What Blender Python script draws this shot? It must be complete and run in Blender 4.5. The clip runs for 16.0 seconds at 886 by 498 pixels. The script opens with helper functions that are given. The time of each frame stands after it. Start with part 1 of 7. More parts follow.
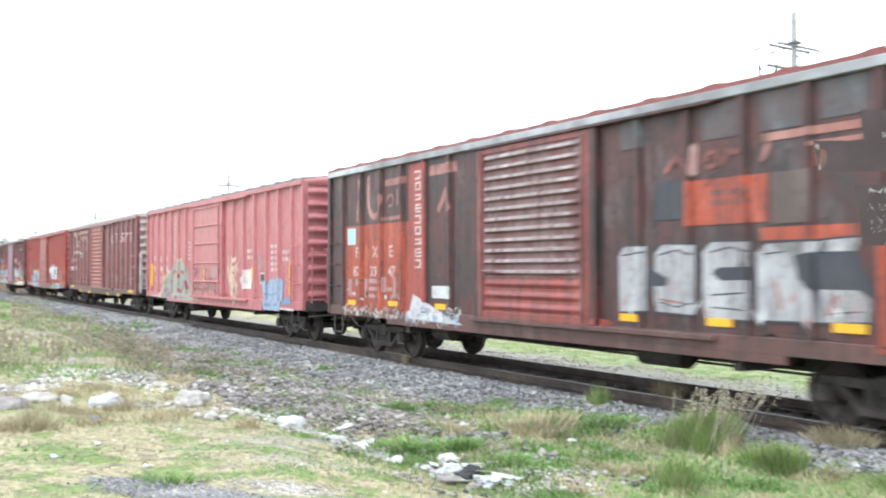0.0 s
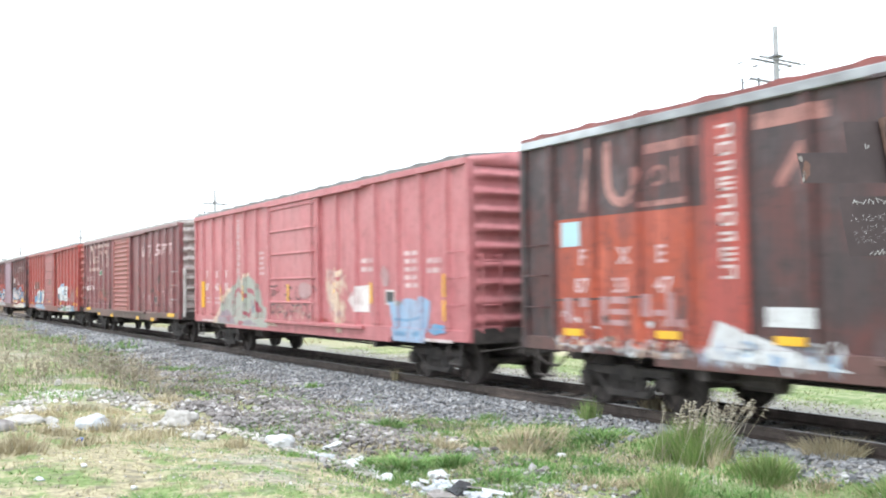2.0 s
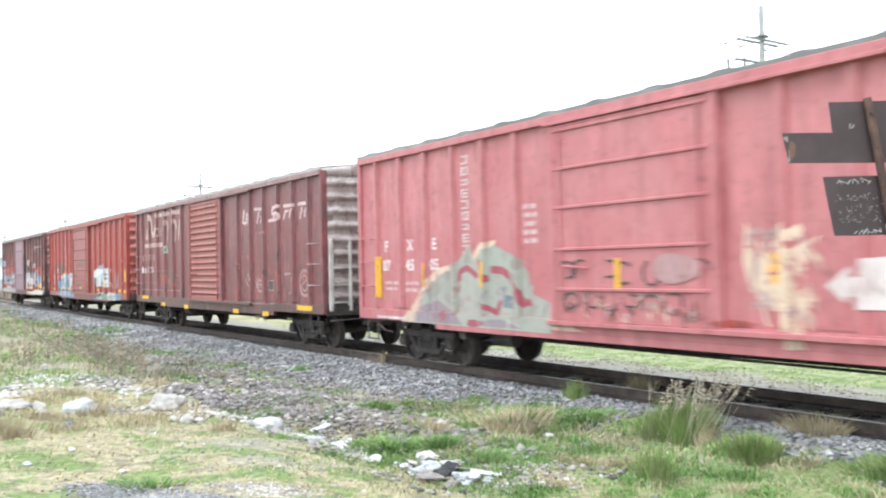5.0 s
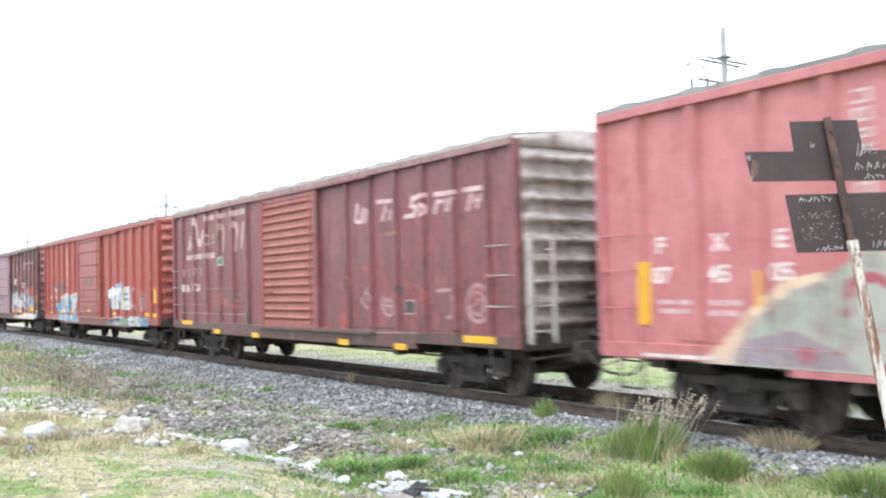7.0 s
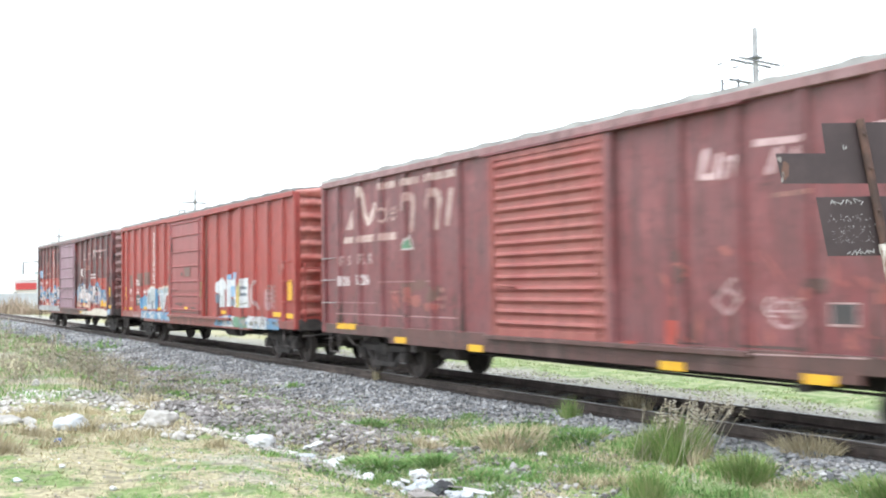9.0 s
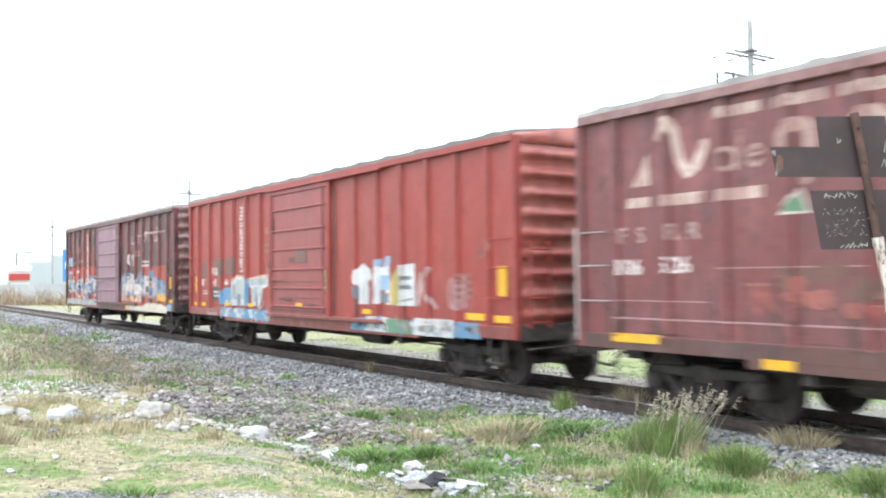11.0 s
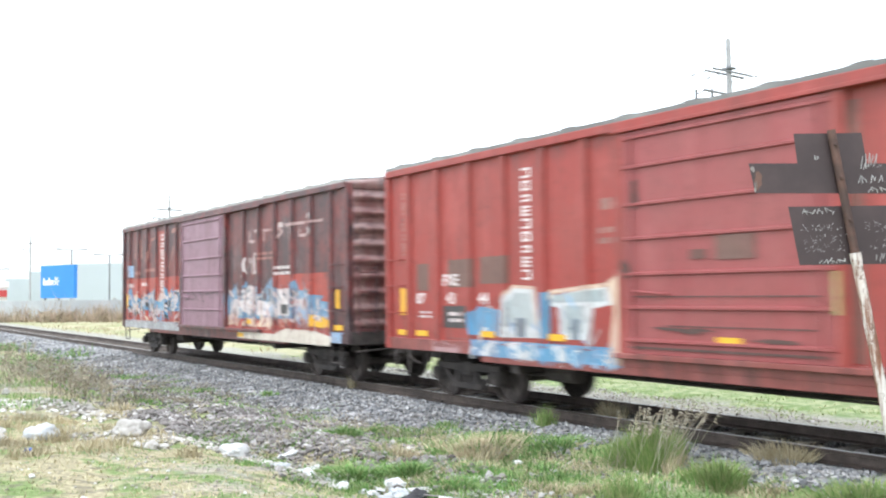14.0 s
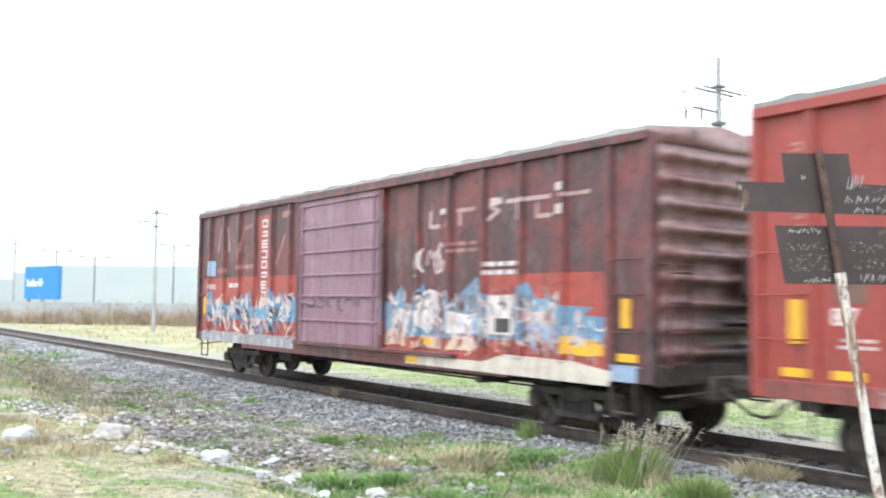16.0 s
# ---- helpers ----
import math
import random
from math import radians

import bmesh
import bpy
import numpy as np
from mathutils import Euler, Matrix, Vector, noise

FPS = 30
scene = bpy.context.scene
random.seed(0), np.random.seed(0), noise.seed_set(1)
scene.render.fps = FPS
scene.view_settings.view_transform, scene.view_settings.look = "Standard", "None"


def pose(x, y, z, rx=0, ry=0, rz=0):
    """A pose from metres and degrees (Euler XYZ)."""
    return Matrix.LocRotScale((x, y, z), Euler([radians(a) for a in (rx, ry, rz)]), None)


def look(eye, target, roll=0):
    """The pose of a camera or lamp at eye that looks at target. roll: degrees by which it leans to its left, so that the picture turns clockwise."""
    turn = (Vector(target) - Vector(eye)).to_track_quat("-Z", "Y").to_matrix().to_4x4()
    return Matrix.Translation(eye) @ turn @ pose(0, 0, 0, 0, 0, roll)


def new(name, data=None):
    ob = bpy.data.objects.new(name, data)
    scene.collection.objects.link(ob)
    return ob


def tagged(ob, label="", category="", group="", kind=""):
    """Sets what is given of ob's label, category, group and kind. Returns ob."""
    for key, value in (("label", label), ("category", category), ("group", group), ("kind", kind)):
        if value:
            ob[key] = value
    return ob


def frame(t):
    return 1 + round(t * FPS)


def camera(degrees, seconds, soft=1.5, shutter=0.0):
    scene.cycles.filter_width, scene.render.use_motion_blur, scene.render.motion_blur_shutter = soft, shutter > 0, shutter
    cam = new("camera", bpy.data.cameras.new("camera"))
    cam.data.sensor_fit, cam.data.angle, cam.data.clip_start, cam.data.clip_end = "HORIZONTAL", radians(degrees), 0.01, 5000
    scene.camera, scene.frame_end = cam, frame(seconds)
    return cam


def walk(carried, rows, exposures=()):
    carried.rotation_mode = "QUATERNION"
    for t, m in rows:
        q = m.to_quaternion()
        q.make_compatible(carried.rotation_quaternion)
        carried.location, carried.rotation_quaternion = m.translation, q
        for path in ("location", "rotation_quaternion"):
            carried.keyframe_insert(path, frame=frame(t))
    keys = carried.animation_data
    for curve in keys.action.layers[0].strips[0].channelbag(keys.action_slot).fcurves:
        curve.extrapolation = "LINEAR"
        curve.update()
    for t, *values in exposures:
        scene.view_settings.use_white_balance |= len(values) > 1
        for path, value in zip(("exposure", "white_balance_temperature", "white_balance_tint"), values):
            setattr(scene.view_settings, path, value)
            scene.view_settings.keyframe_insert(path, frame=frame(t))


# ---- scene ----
cam = camera(52.45, 16.0, soft=2.0, shutter=1.25)
EYE_Z = 1.92
PATH = [
    (0.0, pose(0, 0, EYE_Z, 91.31, 0.11, -32.04)),
    (0.5, pose(0, 0, EYE_Z, 91.07, 0.24, -33.20)),
    (1.0, pose(0, 0, EYE_Z, 91.30, 0.72, -33.16)),
    (1.5, pose(0, 0, EYE_Z, 91.86, 0.37, -33.20)),
    (2.0, pose(0, 0, EYE_Z, 92.31, 0.81, -32.82)),
    (2.5, pose(0, 0, EYE_Z, 91.96, 0.54, -32.58)),
    (3.0, pose(0, 0, EYE_Z, 91.59, 0.17, -32.42)),
    (3.5, pose(0, 0, EYE_Z, 91.44, 0.03, -31.99)),
    (4.0, pose(0, 0, EYE_Z, 91.33, 0.01, -32.09)),
    (4.2, pose(0, 0, EYE_Z, 91.17, 0.28, -32.16)),
    (6.3, pose(0, 0, EYE_Z, 91.83, 1.36, -36.10)),
    (6.5, pose(0, 0, EYE_Z, 91.96, 1.12, -36.11)),
    (7.0, pose(0, 0, EYE_Z, 92.30, 1.52, -35.65)),
    (7.5, pose(0, 0, EYE_Z, 92.93, 0.38, -35.16)),
    (8.0, pose(0, 0, EYE_Z, 92.59, 0.67, -34.46)),
    (8.5, pose(0, 0, EYE_Z, 92.40, 0.84, -33.94)),
    (10.8, pose(0, 0, EYE_Z, 91.67, 0.48, -34.58)),
    (11.0, pose(0, 0, EYE_Z, 91.75, 0.60, -34.36)),
    (11.5, pose(0, 0, EYE_Z, 91.65, 0.64, -34.74)),
    (12.0, pose(0, 0, EYE_Z, 91.83, 0.85, -35.99)),
    (12.5, pose(0, 0, EYE_Z, 91.85, 0.88, -36.56)),
    (13.0, pose(0, 0, EYE_Z, 92.31, 1.13, -36.22)),
    (13.5, pose(0, 0, EYE_Z, 92.57, 0.96, -35.80)),
    (14.0, pose(0, 0, EYE_Z, 92.75, 0.69, -35.53)),
    (14.5, pose(0, 0, EYE_Z, 93.20, 0.78, -34.99)),
    (15.0, pose(0, 0, EYE_Z, 93.20, 0.14, -35.46)),
    (15.5, pose(0, 0, EYE_Z, 93.44, -0.35, -35.50)),
    (16.0, pose(0, 0, EYE_Z, 93.41, -0.63, -36.40)),
]
walk(cam, PATH)

# distance that the train has rolled, metres at seconds
ROLLED = [
    (0.0, -0.00), (0.5, 2.02), (1.0, 4.04), (1.5, 6.09), (2.0, 8.08), (2.5, 10.10), (3.0, 12.13), (3.5, 14.09), (4.0, 16.13), (6.5, 26.38), (7.0, 28.32), (7.5, 30.31), (8.0, 32.35), (8.5, 34.38), (11.0, 45.12), (11.5, 47.14), (12.0, 49.17), (12.5, 51.27), (13.0, 53.43), (13.5, 55.58), (14.0, 57.62), (14.5, 59.73), (15.0, 61.83), (15.5, 63.92), (16.0, 66.01),
]

# ---- light ----
world = bpy.data.worlds.new("overcast_sky")
scene.world = world
world.use_nodes = True
wn, wl = world.node_tree.nodes, world.node_tree.links
wn.clear()
w_out = wn.new("ShaderNodeOutputWorld")
w_bg = wn.new("ShaderNodeBackground")
w_sky = wn.new("ShaderNodeTexSky")
w_sky.sky_type = "NISHITA"
w_sky.sun_disc = False
w_sky.sun_elevation, w_sky.sun_rotation = radians(58), radians(250)
w_hsv = wn.new("ShaderNodeHueSaturation")
w_hsv.inputs["Saturation"].default_value = 0.25
w_gain = wn.new("ShaderNodeVectorMath")
w_gain.operation = "SCALE"
w_gain.inputs["Scale"].default_value = 0.10
w_cloud = wn.new("ShaderNodeTexNoise")
w_cloud.inputs["Scale"].default_value = 1.6
w_cloud.inputs["Detail"].default_value = 4
w_ramp = wn.new("ShaderNodeValToRGB")
w_ramp.color_ramp.elements[0].position, w_ramp.color_ramp.elements[0].color = 0.3, (0.82, 0.92, 1.03, 1)
w_ramp.color_ramp.elements[1].position, w_ramp.color_ramp.elements[1].color = 0.7, (0.90, 0.98, 1.05, 1)
w_add = wn.new("ShaderNodeVectorMath")
w_add.operation = "ADD"
w_bg.inputs["Strength"].default_value = 1.05
wl.new(w_sky.outputs[0], w_hsv.inputs["Color"])
wl.new(w_hsv.outputs[0], w_gain.inputs[0])
wl.new(w_cloud.outputs["Fac"], w_ramp.inputs[0])
wl.new(w_gain.outputs[0], w_add.inputs[0])
wl.new(w_ramp.outputs[0], w_add.inputs[1])
# overcast: brighter overhead than low down
w_co = wn.new("ShaderNodeTexCoord")
w_sep = wn.new("ShaderNodeSeparateXYZ")
w_up = wn.new("ShaderNodeMapRange")
w_up.interpolation_type = "SMOOTHSTEP"
w_up.inputs["From Min"].default_value, w_up.inputs["From Max"].default_value = 0.0, 0.24
w_up.inputs["To Min"].default_value, w_up.inputs["To Max"].default_value = 0.62, 1.04
w_low = wn.new("ShaderNodeVectorMath")
w_low.operation = "SCALE"
wl.new(w_co.outputs["Generated"], w_sep.inputs[0])
wl.new(w_sep.outputs["Z"], w_up.inputs["Value"])
wl.new(w_add.outputs[0], w_low.inputs[0])
wl.new(w_up.outputs[0], w_low.inputs["Scale"])
wl.new(w_low.outputs[0], w_bg.inputs["Color"])
wl.new(w_bg.outputs[0], w_out.inputs[0])

sun_data = bpy.data.lights.new("sun", "SUN")
sun_data.energy, sun_data.angle, sun_data.color = 1.5, radians(25), (0.965, 0.985, 1.0)
sun = new("sun", sun_data)
sun.matrix_world = look((-20, -12, 40), (0, 0, 0))
scene.view_settings.exposure = 0.62


# ---- materials ----
def nodes_of(mat):
    mat.use_nodes = True
    n, l = mat.node_tree.nodes, mat.node_tree.links
    return n, l, n["Principled BSDF"]


def rgb(c):
    return (c[0], c[1], c[2], 1)


def tex(n, l, coord, scale, detail=4, stretch=(1, 1, 1), rough=0.6):
    m = n.new("ShaderNodeMapping")
    m.inputs["Scale"].default_value = stretch
    l.new(coord, m.inputs[0])
    t = n.new("ShaderNodeTexNoise")
    t.inputs["Scale"].default_value, t.inputs["Detail"].default_value, t.inputs["Roughness"].default_value = scale, detail, rough
    l.new(m.outputs[0], t.inputs["Vector"])
    return t.outputs["Fac"]


def ramp(n, l, fac, lo, hi):
    r = n.new("ShaderNodeMapRange")
    r.interpolation_type = "SMOOTHSTEP"
    r.inputs["From Min"].default_value, r.inputs["From Max"].default_value = lo, hi
    l.new(fac, r.inputs["Value"])
    return r.outputs[0]


def mix(n, l, fac, a, b):
    m = n.new("ShaderNodeMix")
    m.data_type = "RGBA"
    for sock, v in ((m.inputs["Factor"], fac), (m.inputs["A"], a), (m.inputs["B"], b)):
        if isinstance(v, (tuple, list)):
            sock.default_value = rgb(v)
        elif isinstance(v, (int, float)):
            sock.default_value = v
        else:
            l.new(v, sock)
    return m.outputs["Result"]


def bump(n, l, bsdf, height, strength, distance=0.01):
    b = n.new("ShaderNodeBump")
    b.inputs["Strength"].default_value, b.inputs["Distance"].default_value = strength, distance
    l.new(height, b.inputs["Height"])
    l.new(b.outputs[0], bsdf.inputs["Normal"])


def times(n, l, sock, k):
    m = n.new("ShaderNodeMath")
    m.operation = "MULTIPLY"
    m.inputs[1].default_value = k
    l.new(sock, m.inputs[0])
    return m.outputs[0]


def paint_mat(name, base, worn, grime, amount=0.5, rough=0.45, fine=9.0):
    """Old sheet-metal paint: bands from panel to panel, faded clouds, streaks running down, scratches and soot."""
    mat = bpy.data.materials.new(name)
    n, l, b = nodes_of(mat)
    co = n.new("ShaderNodeTexCoord").outputs["Object"]
    band = ramp(n, l, tex(n, l, co, 1.4, 3, (1, 1.1, 0.10)), 0.44, 0.58)
    cloud = ramp(n, l, tex(n, l, co, 1.1, 8, (1, 1.3, 0.8), 0.72), 0.42, 0.62)
    streak = ramp(n, l, tex(n, l, co, 2.6, 7, (1, 3.2, 0.20), 0.72), 0.49, 0.60)
    speck = ramp(n, l, tex(n, l, co, fine, 7, (1, 1, 0.6), 0.72), 0.53, 0.62)
    chip = ramp(n, l, tex(n, l, co, fine * 0.42, 8, (1, 1, 1), 0.75), 0.58, 0.63)
    pale = tuple(min(0.8, 1.25 * x + 0.035) for x in base)
    c = mix(n, l, times(n, l, band, 0.55 * amount), base, worn)
    c = mix(n, l, times(n, l, cloud, min(1.0, 1.25 * amount)), c, worn)
    c = mix(n, l, times(n, l, streak, 1.15 * amount), c, grime)
    c = mix(n, l, times(n, l, ramp(n, l, tex(n, l, co, 1.7, 7, (1, 1.6, 0.5), 0.7), 0.53, 0.62), 0.9 * amount), c, pale)
    c = mix(n, l, times(n, l, speck, 0.8 * amount), c, tuple(0.75 * x for x in grime))
    c = mix(n, l, times(n, l, chip, 0.9 * amount), c, tuple(0.55 * x for x in grime))
    l.new(c, b.inputs["Base Color"])
    b.inputs["Roughness"].default_value = rough
    bump(n, l, b, tex(n, l, co, 1.3, 3), 0.45, 0.025)
    return mat


def plain_mat(name, base, dark, scale=8.0, rough=0.8, metal=0.0, relief=0.3):
    mat = bpy.data.materials.new(name)
    n, l, b = nodes_of(mat)
    co = n.new("ShaderNodeTexCoord").outputs["Object"]
    f = tex(n, l, co, scale, 6)
    g = tex(n, l, co, scale * 0.14, 3)
    m = n.new("ShaderNodeMath")
    m.operation = "MULTIPLY"
    l.new(f, m.inputs[0])
    l.new(g, m.inputs[1])
    c = mix(n, l, ramp(n, l, m.outputs[0], 0.12, 0.42), dark, base)
    l.new(c, b.inputs["Base Color"])
    b.inputs["Roughness"].default_value, b.inputs["Metallic"].default_value = rough, metal
    bump(n, l, b, f, relief, 0.01)
    return mat


def island_mat(name, colours, rough=0.85, translucent=False):
    """Each separate piece of one mesh takes its own tone from the row of colours."""
    mat = bpy.data.materials.new(name)
    n, l, b = nodes_of(mat)
    g = n.new("ShaderNodeNewGeometry")
    r = n.new("ShaderNodeValToRGB")
    r.color_ramp.elements.remove(r.color_ramp.elements[1])
    for i, c in enumerate(colours):
        e = r.color_ramp.elements[0] if i == 0 else r.color_ramp.elements.new(i / (len(colours) - 1))
        e.color = rgb(c)
    l.new(g.outputs["Random Per Island"], r.inputs[0])
    co = n.new("ShaderNodeTexCoord").outputs["Object"]
    patch = ramp(n, l, tex(n, l, co, 0.9, 3), 0.35, 0.7)
    hsv = n.new("ShaderNodeHueSaturation")
    v = n.new("ShaderNodeMapRange")
    v.inputs["To Min"].default_value, v.inputs["To Max"].default_value = 0.75, 1.2
    l.new(patch, v.inputs["Value"])
    l.new(v.outputs[0], hsv.inputs["Value"])
    l.new(r.outputs[0], hsv.inputs["Color"])
    l.new(hsv.outputs[0], b.inputs["Base Color"])
    b.inputs["Roughness"].default_value = rough
    b.inputs["Specular IOR Level"].default_value = 0.25
    return mat


M = {}
M["steel_dark"] = plain_mat("dusty_sooty_steel", (0.088, 0.074, 0.068), (0.026, 0.022, 0.021), 6, 0.75)
M["wheel"] = plain_mat("worn_wheel_steel", (0.10, 0.082, 0.074), (0.035, 0.029, 0.027), 7, 0.7, 0.1)
M["rail"] = plain_mat("rusty_rail", (0.135, 0.105, 0.09), (0.06, 0.047, 0.041), 5, 0.6, 0.3)
M["rail_top"] = plain_mat("worn_rail_head", (0.34, 0.32, 0.31), (0.18, 0.16, 0.15), 5, 0.35, 0.8, 0.05)
M["tie"] = plain_mat("weathered_sleeper", (0.20, 0.17, 0.145), (0.09, 0.075, 0.065), 9, 0.9)
M["galv"] = plain_mat("weathered_galvanised", (0.46, 0.46, 0.45), (0.25, 0.24, 0.235), 2.5, 0.6, 0.2, 0.15)
M["yellow"] = paint_mat("yellow_reflector_paint", (0.80, 0.42, 0.02), (0.70, 0.40, 0.05), (0.35, 0.2, 0.05), 0.3)
M["white"] = paint_mat("faded_white_paint", (0.62, 0.57, 0.56), (0.50, 0.40, 0.39), (0.32, 0.2, 0.19), 0.6)
M["faded"] = paint_mat("washed_out_white_lettering", (0.46, 0.34, 0.33), (0.34, 0.2, 0.19), (0.22, 0.1, 0.1), 0.7)
M["cream"] = paint_mat("cream_spray_paint", (0.62, 0.49, 0.37), (0.52, 0.36, 0.30), (0.36, 0.19, 0.16), 0.6)
M["silver"] = paint_mat("silver_spray_paint", (0.38, 0.39, 0.41), (0.27, 0.265, 0.275), (0.16, 0.14, 0.145), 0.65)
M["roof_grey"] = plain_mat("dull_dark_roof_sheet", (0.26, 0.27, 0.265), (0.15, 0.15, 0.148), 2.0, 0.6, 0.1, 0.1)
M["A_frame"] = paint_mat("dull_red_door_frame_paint", (0.22, 0.058, 0.052), (0.26, 0.08, 0.07), (0.10, 0.045, 0.042), 0.6, 0.4)
M["A_low"] = paint_mat("scuffed_red_lower_door_paint", (0.30, 0.055, 0.045), (0.24, 0.075, 0.07), (0.13, 0.05, 0.05), 0.75, 0.4)
M["black"] = paint_mat("black_spray_paint", (0.038, 0.038, 0.042), (0.06, 0.055, 0.055), (0.09, 0.065, 0.06), 0.5)
M["skyblue"] = paint_mat("light_blue_spray_paint", (0.22, 0.38, 0.54), (0.30, 0.38, 0.50), (0.32, 0.22, 0.26), 0.6)
M["blue"] = paint_mat("blue_spray_paint", (0.08, 0.25, 0.42), (0.16, 0.32, 0.46), (0.22, 0.17, 0.19), 0.5)
M["signred"] = paint_mat("bright_red_paint", (0.38, 0.062, 0.045), (0.32, 0.07, 0.06), (0.13, 0.05, 0.048), 0.65)
M["orange"] = paint_mat("orange_red_paint", (0.38, 0.070, 0.032), (0.30, 0.07, 0.05), (0.12, 0.045, 0.042), 0.7)
M["greengrey"] = paint_mat("grey_green_spray_paint", (0.25, 0.27, 0.23), (0.30, 0.285, 0.25), (0.24, 0.16, 0.155), 0.55)
M["green"] = paint_mat("green_paint", (0.10, 0.26, 0.15), (0.14, 0.25, 0.18), (0.2, 0.15, 0.12), 0.4)
M["brownpatch"] = paint_mat("brown_patch_paint", (0.115, 0.052, 0.044), (0.14, 0.062, 0.052), (0.07, 0.04, 0.035), 0.5)
M["pinktext"] = paint_mat("faded_pink_lettering", (0.36, 0.17, 0.145), (0.25, 0.10, 0.09), (0.12, 0.06, 0.055), 0.7)
M["lilacpaint"] = paint_mat("lilac_door_paint", (0.27, 0.155, 0.20), (0.23, 0.12, 0.16), (0.12, 0.06, 0.07), 0.45)
# weathered body paints
M["A"] = paint_mat("dark_brown_boxcar_paint", (0.054, 0.037, 0.039), (0.105, 0.036, 0.033), (0.030, 0.025, 0.026), 0.8)
M["A_door"] = paint_mat("red_brown_door_paint", (0.15, 0.050, 0.050), (0.25, 0.175, 0.175), (0.075, 0.036, 0.034), 0.6, 0.36)
# worn rib metal, with the sky's highlight on the crests put into its colour
M["skylit_rib"] = paint_mat("skylit_worn_rib_metal", (0.42, 0.38, 0.385), (0.34, 0.28, 0.28), (0.18, 0.09, 0.085), 0.8, 0.4)
M["ladder_paint"] = plain_mat("dusty_white_ladder_paint", (0.60, 0.58, 0.56), (0.36, 0.33, 0.31), 4, 0.7)
M["dull_galv"] = plain_mat("dull_galvanised_eave", (0.50, 0.53, 0.56), (0.20, 0.20, 0.21), 1.6, 0.6, 0.2, 0.15)
M["emblem"] = paint_mat("faded_emblem_paint", (0.50, 0.39, 0.35), (0.36, 0.22, 0.20), (0.22, 0.09, 0.085), 0.75)
M["letter"] = paint_mat("white_stencil_paint", (0.72, 0.68, 0.67), (0.62, 0.52, 0.51), (0.42, 0.28, 0.27), 0.35)
M["B"] = paint_mat("faded_pink_red_boxcar_paint", (0.42, 0.135, 0.145), (0.47, 0.20, 0.205), (0.30, 0.10, 0.105), 0.45)
M["C"] = paint_mat("maroon_boxcar_paint", (0.195, 0.054, 0.057), (0.18, 0.074, 0.078), (0.10, 0.052, 0.052), 0.65)
M["C_door"] = paint_mat("faded_red_door_paint", (0.30, 0.085, 0.075), (0.33, 0.13, 0.11), (0.18, 0.06, 0.055), 0.5)
M["D"] = paint_mat("orange_red_boxcar_paint", (0.31, 0.046, 0.038), (0.28, 0.066, 0.056), (0.17, 0.046, 0.040), 0.42)
M["D_door"] = paint_mat("faded_red_plug_door_paint", (0.275, 0.062, 0.064), (0.29, 0.090, 0.088), (0.19, 0.054, 0.050), 0.4)
M["E"] = paint_mat("dark_maroon_boxcar_paint", (0.080, 0.042, 0.045), (0.19, 0.046, 0.043), (0.046, 0.032, 0.036), 0.9)
M["E_end"] = paint_mat("worn_maroon_end_paint", (0.19, 0.080, 0.076), (0.34, 0.25, 0.24), (0.06, 0.038, 0.038), 0.55, 0.34)
# lighter copy of D's paint: bright highlights on the end ribs put into colour
M["D_end"] = paint_mat("highlight_pale_orange_red_end_paint", (0.34, 0.078, 0.062), (0.46, 0.20, 0.17), (0.19, 0.06, 0.052), 0.5, 0.34)
M["C_trim"] = paint_mat("faded_dusky_pink_eave_paint", (0.25, 0.125, 0.125), (0.30, 0.19, 0.19), (0.14, 0.07, 0.068), 0.6)
M["C_end"] = paint_mat("bleached_grey_brown_end_paint", (0.29, 0.24, 0.225), (0.46, 0.42, 0.40), (0.15, 0.10, 0.092), 0.65, 0.38)
M["whitewash"] = paint_mat("bluish_white_spray_paint", (0.58, 0.60, 0.61), (0.49, 0.50, 0.51), (0.36, 0.32, 0.32), 0.5)
M["paleblue"] = paint_mat("pale_blue_paint", (0.36, 0.56, 0.62), (0.38, 0.52, 0.57), (0.30, 0.36, 0.38), 0.3)
M["slate"] = paint_mat("slate_blue_spray_paint", (0.13, 0.17, 0.21), (0.18, 0.19, 0.21), (0.18, 0.12, 0.12), 0.4)
M["drab"] = paint_mat("drab_overpaint", (0.15, 0.085, 0.070), (0.17, 0.078, 0.066), (0.12, 0.058, 0.050), 0.5)
M["stencil_pink"] = paint_mat("pinkish_white_stencil_paint", (0.56, 0.42, 0.42), (0.48, 0.32, 0.32), (0.36, 0.17, 0.17), 0.6)
M["washed"] = paint_mat("washed_grey_pink_paint", (0.36, 0.22, 0.225), (0.40, 0.24, 0.24), (0.28, 0.12, 0.12), 0.6)
M["drabgreen"] = paint_mat("pale_grey_green_spray_paint", (0.36, 0.38, 0.32), (0.33, 0.33, 0.29), (0.24, 0.20, 0.18), 0.5)
M["lilacgrey"] = paint_mat("lilac_grey_spray_paint", (0.24, 0.20, 0.23), (0.28, 0.23, 0.25), (0.22, 0.13, 0.14), 0.5)
M["olive"] = paint_mat("olive_spray_paint", (0.34, 0.31, 0.10), (0.36, 0.32, 0.18), (0.26, 0.16, 0.10), 0.5)
M["bluegrey"] = paint_mat("dull_blue_grey_overpaint", (0.085, 0.088, 0.100), (0.095, 0.070, 0.070), (0.055, 0.045, 0.046), 0.7)
M["olivebrown"] = paint_mat("olive_brown_overpaint", (0.100, 0.074, 0.064), (0.12, 0.07, 0.062), (0.085, 0.06, 0.055), 0.6)
